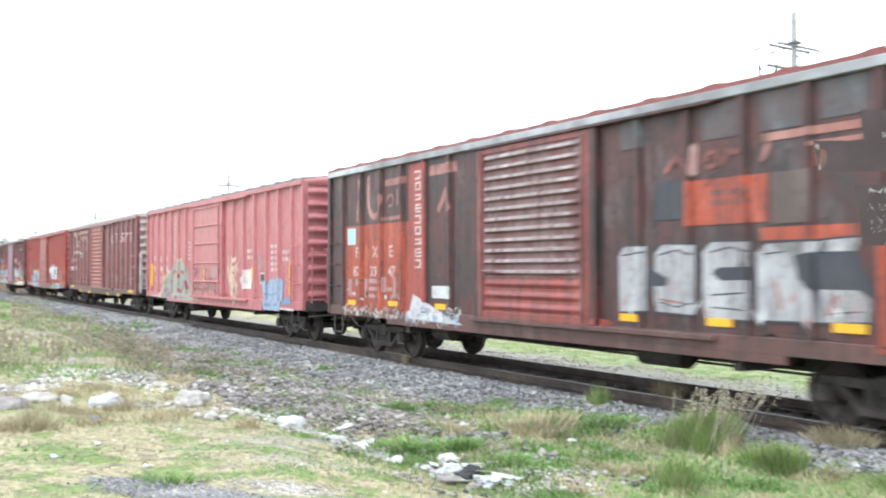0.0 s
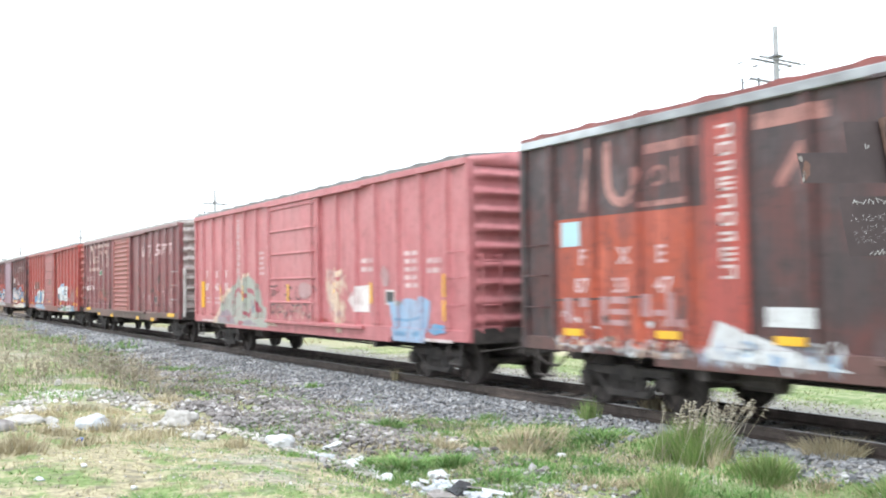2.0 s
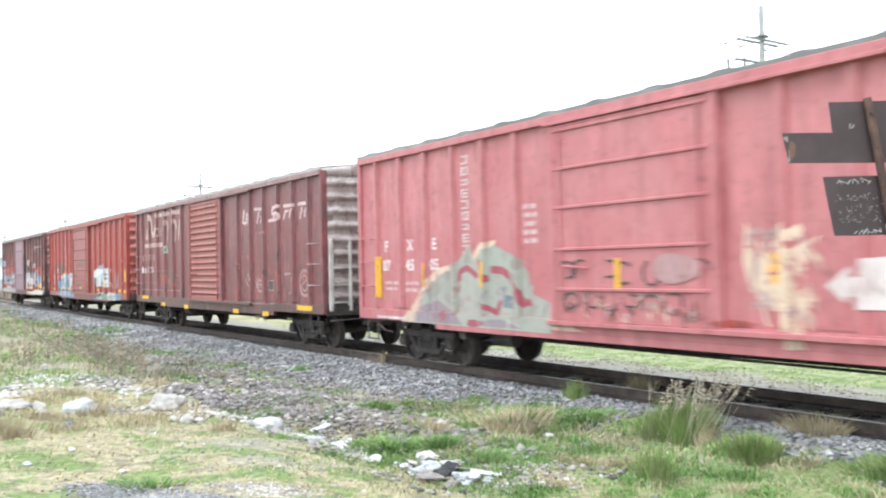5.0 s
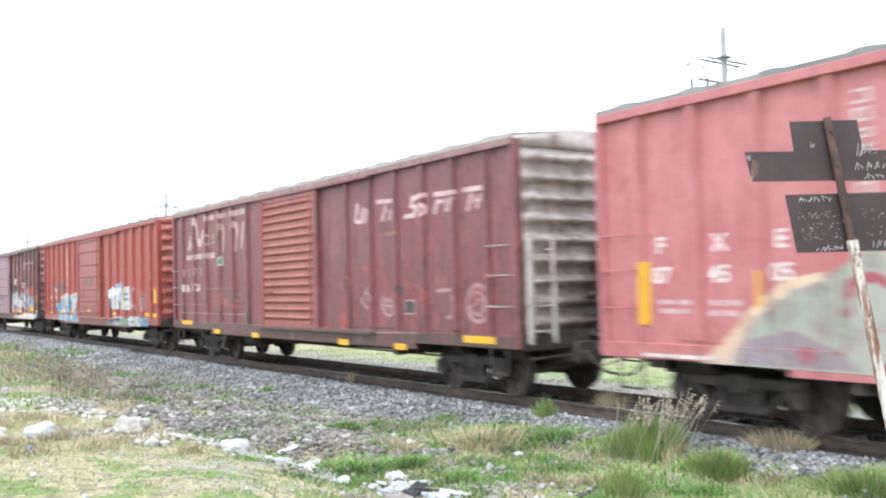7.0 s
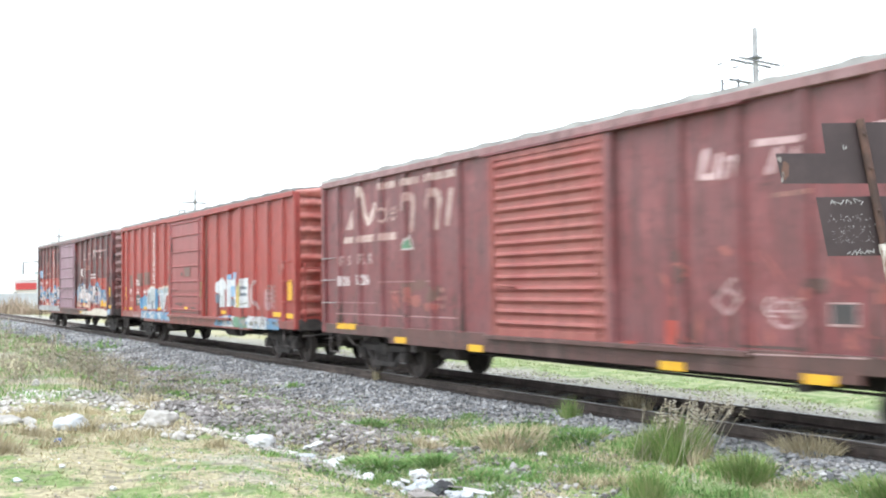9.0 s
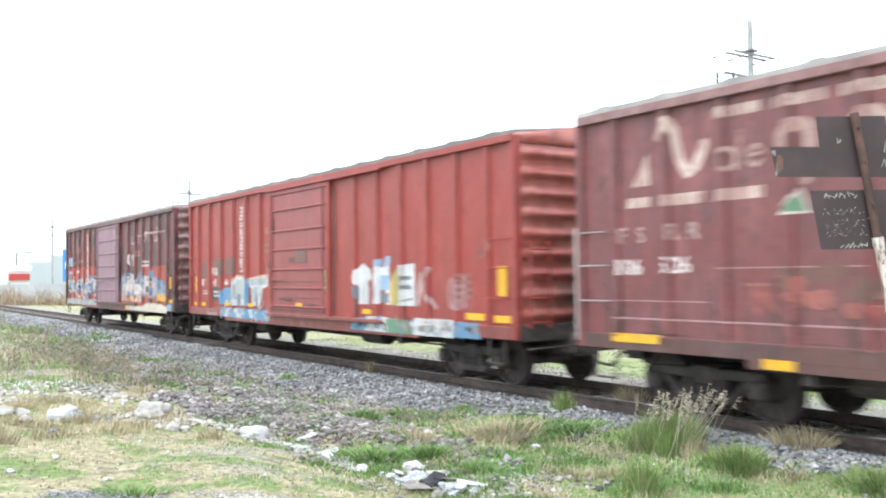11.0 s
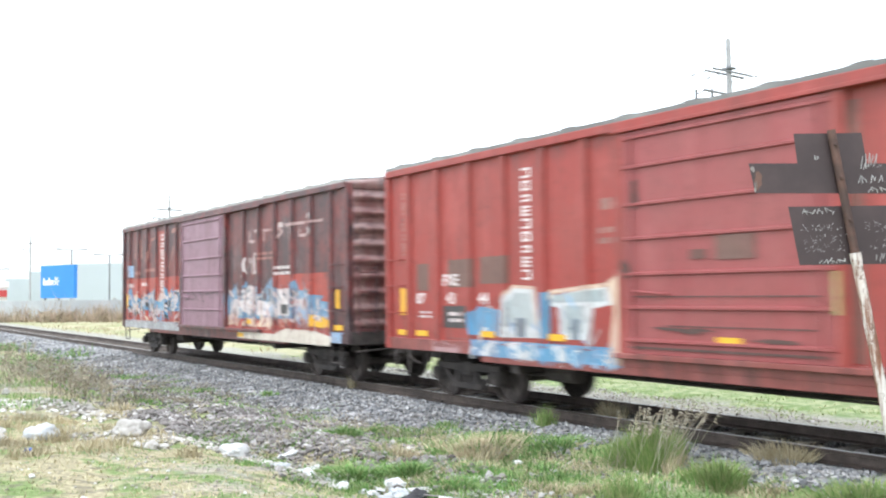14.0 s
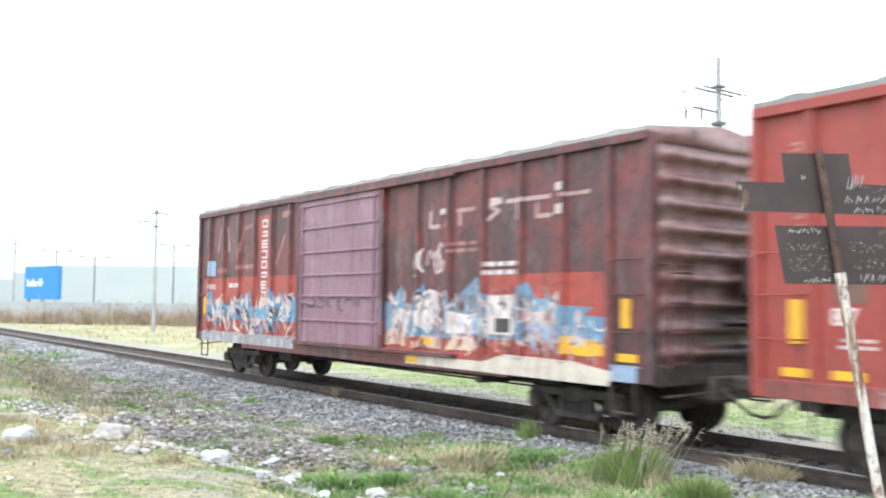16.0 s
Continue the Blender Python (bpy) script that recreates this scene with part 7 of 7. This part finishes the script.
# ---- crossing sign, seen from behind ----
M["sign_back"] = plain_mat("rusted_sign_back", (0.078, 0.054, 0.056), (0.046, 0.033, 0.035), 4, 0.6, 0.2, 0.1)
M["pipe_rust"] = plain_mat("rusted_pipe", (0.19, 0.10, 0.075), (0.055, 0.034, 0.030), 7, 0.7, 0.1)
M["pipe_white"] = paint_mat("chipped_white_pipe_paint", (0.62, 0.60, 0.58), (0.52, 0.42, 0.36), (0.20, 0.09, 0.055), 1.0, 0.5, 16)
M["chalk_line"] = plain_mat("chalk_scrawl", (0.52, 0.52, 0.51), (0.22, 0.21, 0.21), 14, 0.9)
SIGN_K = 6.0 / 3.2


def sign_point(x, y, z):
    return Vector((x * SIGN_K, y * SIGN_K, EYE_Z + (z - EYE_Z) * SIGN_K))


def build_sign():
    sign = tagged(new("crossing_sign"), "rusty back of a leaning railway crossing sign on a pipe post", "road sign")
    top, low = sign_point(2.967, 1.774, 2.478), sign_point(3.134, 1.648, 1.171)
    along_post = (low - top).normalized()
    base = top + along_post * ((top.z - float(ground_z(low.x, low.y)) + 0.15) / -along_post.z)
    joint = top + along_post * 0.86
    sign.location = base
    inv = Matrix.Translation(-base)
    bm = bmesh.new()
    rod(bm, top, joint, 0.027, 14)
    bmesh.ops.transform(bm, matrix=inv, verts=bm.verts[:])
    part("upper_post", bm, M["pipe_rust"], sign, "rust-brown upper pipe")
    bm = bmesh.new()
    rod(bm, joint, base, 0.033, 14)
    rod(bm, joint - along_post * 0.03, joint + along_post * 0.03, 0.037, 14)
    bmesh.ops.transform(bm, matrix=inv, verts=bm.verts[:])
    part("lower_post", bm, M["pipe_white"], sign, "chipped white-painted lower pipe")
    right = Vector((math.cos(radians(-36.5)), math.sin(radians(-36.5)), 0))
    away = Vector((-right.y, right.x, 0))
    up = Vector((0, 0, 1))
    mid = sign_point(2.967, 1.774, 2.470) + away * 0.034

    def plate(name, outline, thick=0.004):
        b = bmesh.new()
        f = [b.verts.new(mid + right * u + up * v) for u, v in outline]
        g = [b.verts.new(mid + right * u + up * v + away * thick) for u, v in outline]
        b.faces.new(f)
        b.faces.new(g[::-1])
        for k in range(len(f)):
            b.faces.new((f[k], g[k], g[(k + 1) % len(f)], f[(k + 1) % len(f)]))
        bmesh.ops.recalc_face_normals(b, faces=b.faces[:])
        bmesh.ops.transform(b, matrix=inv, verts=b.verts[:])
        return part(name, b, M["sign_back"], sign)
    plate("cross_plate", [(-0.235, 0.0), (0.215, 0.0), (0.245, -0.205), (0.62, -0.215), (0.60, -0.415), (-0.50, -0.395), (-0.54, -0.195), (-0.215, -0.2)])
    plate("lower_plate", [(-0.285, -0.49), (0.46, -0.49), (0.52, -0.88), (-0.22, -0.88)])
    rnd = random.Random(12)
    b = bmesh.new()
    # bold scrawled lines, then faint ones that fill the plates
    for u0, u1, v0, v1, n, bold in ((-0.20, 0.03, -0.545, -0.505, 7, True), (-0.10, 0.10, -0.875, -0.83, 7, True), (0.28, 0.46, -0.865, -0.80, 8, True), (0.24, 0.46, -0.405, -0.36, 7, True), (0.18, 0.5, -0.34, -0.28, 12, True), (0.20, 0.30, -0.25, -0.14, 6, True), (-0.10, -0.08, -0.19, -0.13, 2, True),
                                    (-0.20, 0.08, -0.66, -0.61, 26, False), (-0.20, 0.10, -0.73, -0.68, 26, False), (-0.19, 0.10, -0.80, -0.75, 26, False), (0.22, 0.45, -0.68, -0.60, 22, False), (0.24, 0.46, -0.78, -0.71, 22, False), (0.26, 0.50, -0.26, -0.20, 12, False)):
        for k in range(n):
            if bold:
                u, v = u0 + (u1 - u0) * (k + 0.2) / n, v0 + (v1 - v0) * rnd.uniform(0.0, 0.3)
                du, dv = rnd.uniform(-0.02, 0.03), (v1 - v0) * rnd.uniform(0.4, 0.9)
            else:
                u, v = rnd.uniform(u0, u1), rnd.uniform(v0, v1)
                du, dv = rnd.uniform(-0.02, 0.02), rnd.uniform(-0.015, 0.015)
            p, q = mid + right * u + up * v - away * 0.003, mid + right * (u + du) + up * (v + dv) - away * 0.003
            rod(b, p, q, 0.0034 if bold else 0.0014, 4)
            if bold and k % 2:
                rod(b, q, mid + right * (u + (u1 - u0) / n) + up * (v + 0.3 * dv) - away * 0.003, 0.003, 4)
    bmesh.ops.transform(b, matrix=inv, verts=b.verts[:])
    ob = part("chalk_scrawl", b, M["chalk_line"], sign, "illegible white chalk scrawl")
    ob["kind"] = "stuff"
    # rust and peeled paint along the end of the arm and the corners
    for u, v, ru, rv, mat in ((-0.497, -0.35, 0.012, 0.03, M["board"]), (-0.48, -0.31, 0.026, 0.06, M["pipe_rust"]), (-0.515, -0.235, 0.012, 0.022, M["board"]), (0.43, -0.53, 0.02, 0.02, M["pipe_rust"])):
        b = bmesh.new()
        front = [b.verts.new(mid + right * py + up * pz - away * 0.0025) for py, pz in blob(u, v, ru, rv, int(900 * abs(u + v)), 0.4, 12)]
        b.faces.new(front)
        g = bmesh.ops.extrude_face_region(b, geom=b.faces[:])
        bmesh.ops.translate(b, vec=away * 0.0015, verts=[e for e in g["geom"] if isinstance(e, bmesh.types.BMVert)])
        bmesh.ops.transform(b, matrix=inv, verts=b.verts[:])
        part("rust_patch", b, mat, sign, "flaking rusty edge")
    for v in (-0.1, -0.32, -0.6, -0.8):
        b = bmesh.new()
        f = top + along_post * (-v / 0.98)
        rod(b, f - away * 0.045, f + away * 0.04, 0.012, 6)
        bmesh.ops.transform(b, matrix=inv, verts=b.verts[:])
        part("bolt", b, M["pipe_rust"], sign)


build_sign()


# ---- power poles beyond the track ----
M["concrete"] = plain_mat("grey_pole_concrete", (0.40, 0.41, 0.42), (0.30, 0.305, 0.31), 5, 0.9)
M["pole_steel"] = plain_mat("dull_pole_steel", (0.20, 0.21, 0.22), (0.13, 0.135, 0.14), 5, 0.6, 0.3)
M["insulator"] = plain_mat("grey_porcelain", (0.34, 0.35, 0.36), (0.26, 0.27, 0.28), 5, 0.3)


def power_pole(x, y):
    z = float(ground_z(x, y))
    pole = tagged(new("power_pole"), "tapered concrete power pole with steel crossarms", "power pole", group="power poles along the track")
    pole.location = (x, y, z)
    h = 9.13 - z
    bm = bmesh.new()
    rod(bm, (0, 0, -0.3), (0, 0, h), 0.15, 12, 0.065)
    part("shaft", bm, M["concrete"], pole)
    zz = h - 1.0
    for dy in (-0.14, 0.14):
        arm = part("crossarm", boxes((-0.9, 0.9, dy - 0.025, dy + 0.025, zz - 0.028, zz + 0.028), bevel=0.006), M["pole_steel"], pole)
        for ix in ((-0.88, -0.2, 0.84) if dy > 0 else (-0.85, 0.88)):
            b = bmesh.new()
            reach = 0.5 if dy > 0 else -0.18
            rod(b, (ix, dy, zz - 0.02), (ix, dy + reach, zz - 0.05), 0.016, 6)
            rod(b, (ix, dy + reach * 0.7, zz - 0.04), (ix, dy + reach, zz - 0.05), 0.034, 8, 0.026)
            part("insulator", b, M["insulator"], arm)
    low = part("crossarm", boxes((-1.15, 0.15, -0.03, 0.03, h - 1.65, h - 1.59), bevel=0.006), M["pole_steel"], pole)
    for ix, dy in ((-1.1, 0.3), (-0.78, 0.0)):
        b = bmesh.new()
        rod(b, (ix, 0, h - 1.62), (ix, dy, h - 1.7), 0.018, 6)
        rod(b, (ix, dy, h - 1.92), (ix, dy, h - 1.55), 0.032, 8)
        part("fuse_cutout", b, M["pole_steel"], low)
    part("pole_band", boxes((-0.15, 0.15, -0.15, 0.15, h - 0.9, h - 0.84), bevel=0.01), M["pole_steel"], pole)
    part("pole_band", boxes((-0.16, 0.16, -0.16, 0.16, h - 2.0, h - 1.9), bevel=0.01), M["pole_steel"], pole)


for k in range(5):
    power_pole(21.7, 16.06 + 48.35 * k)


# ---- far side: wall, store, sign, lamp posts, dry scrub ----
M["wall_white"] = plain_mat("grey_white_rendered_wall", (0.42, 0.44, 0.45), (0.33, 0.35, 0.36), 0.6, 0.9)
M["store"] = plain_mat("pale_metal_store_cladding", (0.44, 0.49, 0.51), (0.39, 0.44, 0.46), 0.12, 0.6, 0, 0.05)
M["sign_blue"] = plain_mat("blue_sign_panel", (0.03, 0.24, 0.66), (0.025, 0.20, 0.58), 0.5, 0.4, 0, 0.02)
M["sign_white"] = plain_mat("white_sign_panel", (0.75, 0.75, 0.75), (0.68, 0.68, 0.68), 0.5, 0.5, 0, 0.02)
M["shop_red"] = plain_mat("red_shop_panel", (0.50, 0.05, 0.06), (0.42, 0.05, 0.05), 0.5, 0.5, 0, 0.02)
M["lamp_steel"] = plain_mat("grey_lamp_post_steel", (0.26, 0.28, 0.29), (0.2, 0.21, 0.22), 3, 0.5, 0.2)


def polar(az, d):
    return (math.sin(radians(az)) * d, math.cos(radians(az)) * d)


def facing(name, az0, az1, d0, d1, z0, z1, thick, mat):
    """An upright slab between two bearings from the origin."""
    a, b = Vector(polar(az0, d0)), Vector(polar(az1, d1))
    u = (b - a).normalized()
    nrm = Vector((u.y, -u.x))
    if nrm.dot(a) < 0:
        nrm = -nrm
    bm = bmesh.new()
    low = [a, b, b + nrm * thick, a + nrm * thick]
    vs = [bm.verts.new((p.x, p.y, z0)) for p in low] + [bm.verts.new((p.x, p.y, z1)) for p in low]
    for f in ((0, 1, 2, 3), (7, 6, 5, 4), (0, 1, 5, 4), (1, 2, 6, 5), (2, 3, 7, 6), (3, 0, 4, 7)):
        bm.faces.new([vs[k] for k in f])
    bmesh.ops.recalc_face_normals(bm, faces=bm.faces[:])
    return bm, a, u, nrm


store = tagged(new("store_building"), "long pale windowless store building behind a wall", "building")
bm, a, u, nn = facing("", 12.6, 34, 170, 150, -0.6, 7.6, 60, None)
part("main_hall", bm, M["store"], store)
bm, a, u, nn = facing("", 9.6, 13.4, 178, 172, -0.6, 5.2, 40, None)
part("side_wing", bm, M["store"], store)
bm, a, u, nn = facing("", 10.8, 12.6, 176, 173, -0.6, 6.4, 30, None)
part("side_wing", bm, M["store"], store)

bm, a, u, nn = facing("", 11.45, 13.25, 140, 134, 1.75, 6.35, 0.5, None)
panel = tagged(new("store_sign"), "blue store sign board with a plain white emblem", "sign board")
part("board", bm, M["sign_blue"], panel)
c = a + u * 2.2 - nn * 0.03
for k in range(6):
    p = c + u * (-1.45 + 0.40 * k)
    bmk = bmesh.new()
    box(bmk, -0.15, 0.15, -0.02, 0.02, 3.55, 4.6 if k in (0, 3) else 4.25)
    bmesh.ops.transform(bmk, matrix=Matrix.Translation((p.x, p.y, 0)) @ Matrix.Rotation(math.atan2(u.y, u.x), 4, "Z"), verts=bmk.verts[:])
    part("emblem_bar", bmk, M["sign_white"], panel)
for k in range(6):
    p = c + u * 1.35
    bmk = bmesh.new()
    box(bmk, 0.16, 0.62, -0.02, 0.02, -0.10, 0.10)
    bmesh.ops.transform(bmk, matrix=Matrix.Translation((p.x, p.y, 4.1)) @ Matrix.Rotation(math.atan2(u.y, u.x), 4, "Z") @ Matrix.Rotation(radians(60 * k), 4, "Y"), verts=bmk.verts[:])
    part("emblem_ray", bmk, M["sign_white"], panel)
bmk = bmesh.new()
for f in (0.15, 0.85):
    p = a + u * 4.3 * f + nn * 0.3
    rod(bmk, (p.x, p.y, -0.6), (p.x, p.y, 2.0), 0.15, 8)
part("support", bmk, M["lamp_steel"], panel)

wall = tagged(new("boundary_wall"), "low grey-white boundary wall beyond the field", "wall", kind="structure")
bm, a, u, nn = facing("", 3, 42, 125, 70, -0.7, 1.55, 0.25, None)
part("wall_face", bm, M["wall_white"], wall)
for k in range(16):
    az = 4 + 2.3 * k
    d = 125 + (70 - 125) * (az - 3) / 39 * 0.96
    px, py = polar(az, d - 0.6)
    part("pier", boxes((px - 0.15, px + 0.15, py - 0.15, py + 0.15, -0.7, 1.75)), M["wall_white"], wall)

kiosk = tagged(new("shop_building"), "small white shop with a red fascia far along the line", "building")
bm, a, u, nn = facing("", 7.4, 9.7, 150, 150, -0.6, 3.4, 8, None)
part("shop_wall", bm, M["sign_white"], kiosk)
bm, a, u, nn = facing("", 8.6, 9.7, 149.6, 149.6, 2.0, 3.0, 0.3, None)
part("fascia", bm, M["shop_red"], kiosk)
bm, a, u, nn = facing("", 8.5, 9.8, 149.8, 149.8, 3.4, 4.3, 6, None)
part("roof_sign", bm, M["sign_white"], kiosk)
hall = tagged(new("warehouse"), "pale grey warehouse beside trees far along the line", "building")
bm, a, u, nn = facing("", 6.2, 7.5, 170, 172, -0.6, 4.6, 12, None)
part("warehouse_wall", bm, M["store"], hall)
bm, a, u, nn = facing("", 6.15, 7.55, 169.7, 171.7, 4.6, 5.1, 13, None)
part("warehouse_roof", bm, M["wall_white"], hall)


def lamp_post(az, d, top_el, arms):
    x, y = polar(az, d)
    top = EYE_Z + d * math.tan(radians(top_el))
    z = float(ground_z(x, y))
    post = tagged(new("street_lamp"), "tall grey street lamp post in the far car park", "street lamp", group="car park lamps")
    post.location = (x, y, z)
    bm = bmesh.new()
    rod(bm, (0, 0, -0.1), (0, 0, top - z), 0.17, 8, 0.12)
    part("post", bm, M["lamp_steel"], post)
    for s in arms:
        bm = bmesh.new()
        rod(bm, (0, 0, top - z), (s * 1.8, 0, top - z + 0.1), 0.06, 6)
        arm = part("arm", bm, M["lamp_steel"], post)
        part("lamp_head", boxes((*sorted((s * 1.5, s * 2.3)), -0.18, 0.18, top - z + 0.02, top - z + 0.2), bevel=0.03), M["lamp_steel"], arm)


lamp_post(13.1, 150, 2.75, (-1, 1))
lamp_post(15.2, 145, 2.45, (-1, 1))
lamp_post(19.7, 130, 3.30, (-1, 1))
lamp_post(24.5, 130, 3.30, (-1, 1))
lamp_post(9.0, 160, 1.6, (1,))


M["scrub"] = island_mat("reddish_brown_scrub", [(0.31, 0.22, 0.17), (0.38, 0.285, 0.22), (0.46, 0.37, 0.28), (0.33, 0.29, 0.18), (0.26, 0.20, 0.165)])


def scrub(az0, az1, d0, d1, n, h, label):
    """A belt of leafless bushes: thin twigs, in domes that run into one another."""
    m = n // 90
    caz = rng.uniform(az0, az1, m)
    cd = d0 + (d1 - d0) * (caz - az0) / (az1 - az0) + rng.uniform(-3.5, 3.5, m)
    size = rng.uniform(0.25, 1.15, m) * np.clip(0.75 + 0.45 * np.sin(caz * 3.1 + 0.6) + 0.25 * np.sin(caz * 7.7), 0.3, 1.2)
    q = rng.integers(0, m, n)
    r = rng.normal(0, 0.55, (n, 2))
    cx, cy = np.sin(np.radians(caz)) * cd, np.cos(np.radians(caz)) * cd
    xy = np.stack([cx[q], cy[q]], 1) + r * size[q][:, None] * 1.6
    V, F = blades(xy, h, 0.045, 0.45)
    V = V.reshape(n, 5, 3)
    z = ground_z(xy[:, 0], xy[:, 1])[:, None]
    dome = size[q] * np.clip(1.1 - 0.45 * np.hypot(r[:, 0], r[:, 1]), 0.25, 1.1)
    V[:, :, 2] = z + (V[:, :, 2] - z) * dome[:, None]
    return soup("dry_scrub", V.reshape(-1, 3).tolist(), F, M["scrub"], label, "scrub")


scrub(2.5, 24, 104, 84, 22000, 2.1, "brown dry scrub in front of the wall")
scrub(24, 62, 84, 46, 12000, 1.6, "brown dry scrub at the field's edge")


# ---- far trees by the warehouse ----
M["leaf"] = island_mat("dull_far_leaves", [(0.07, 0.09, 0.05), (0.10, 0.13, 0.07), (0.14, 0.17, 0.10)])
M["bark"] = plain_mat("grey_brown_bark", (0.14, 0.11, 0.085), (0.07, 0.055, 0.045), 6, 0.9)


def tree(az, d, height, spread_r):
    x, y = polar(az, d)
    z = float(ground_z(x, y))
    t = tagged(new("tree"), "dark green broadleaf tree far along the line", "tree", group="far trees")
    t.location = (x, y, z)
    rnd = random.Random(int(az * 100))
    bm = bmesh.new()
    rod(bm, (0, 0, -0.2), (0, 0, height * 0.5), 0.22, 8, 0.12)
    tips = []
    for k in range(7):
        an = rnd.uniform(0, 6.28)
        tip = (spread_r * 0.6 * math.cos(an), spread_r * 0.6 * math.sin(an), height * rnd.uniform(0.6, 0.95))
        rod(bm, (0, 0, height * rnd.uniform(0.3, 0.5)), tip, 0.09, 6, 0.03)
        tips.append(tip)
    part("trunk", bm, M["bark"], t)
    n = 1400
    ctr = np.array(tips)[rng.integers(0, len(tips), n)]
    P = ctr + rng.normal(0, 1, (n, 3)) * [spread_r * 0.32, spread_r * 0.32, height * 0.13]
    d1, d2 = rng.normal(0, 0.16, (n, 3)), rng.normal(0, 0.16, (n, 3))
    V = np.stack([P - d1, P + d2, P + d1, P - d2], 1).reshape(-1, 3)
    F = (np.arange(n)[:, None] * 4 + np.arange(4)).tolist()
    me = bpy.data.meshes.new("crown")
    me.from_pydata(V.tolist(), [], F)
    me.materials.append(M["leaf"])
    o = new("crown", me)
    o.parent = t


for az, d, h, r in ((5.6, 160, 6.2, 2.6), (4.9, 170, 6.5, 3.0), (4.0, 165, 5.6, 2.8), (2.8, 180, 6.0, 3.0)):
    tree(az, d, h, r)


# ---- motion ----
def rolled(t):
    ts, ds = [a for a, _ in ROLLED], [b for _, b in ROLLED]
    return float(np.interp(t, ts, ds))


def motions():
    for c in CARS.values():
        walk(c["ob"], [(t, pose(TRACK_X, c["centre"] - d, 0)) for t, d in ROLLED])
    for ob, sy in WHEELSETS:
        walk(ob, [(0.1 * k, pose(0, sy, 0.42, math.degrees(rolled(0.1 * k) / 0.42))) for k in range(161)])


motions()
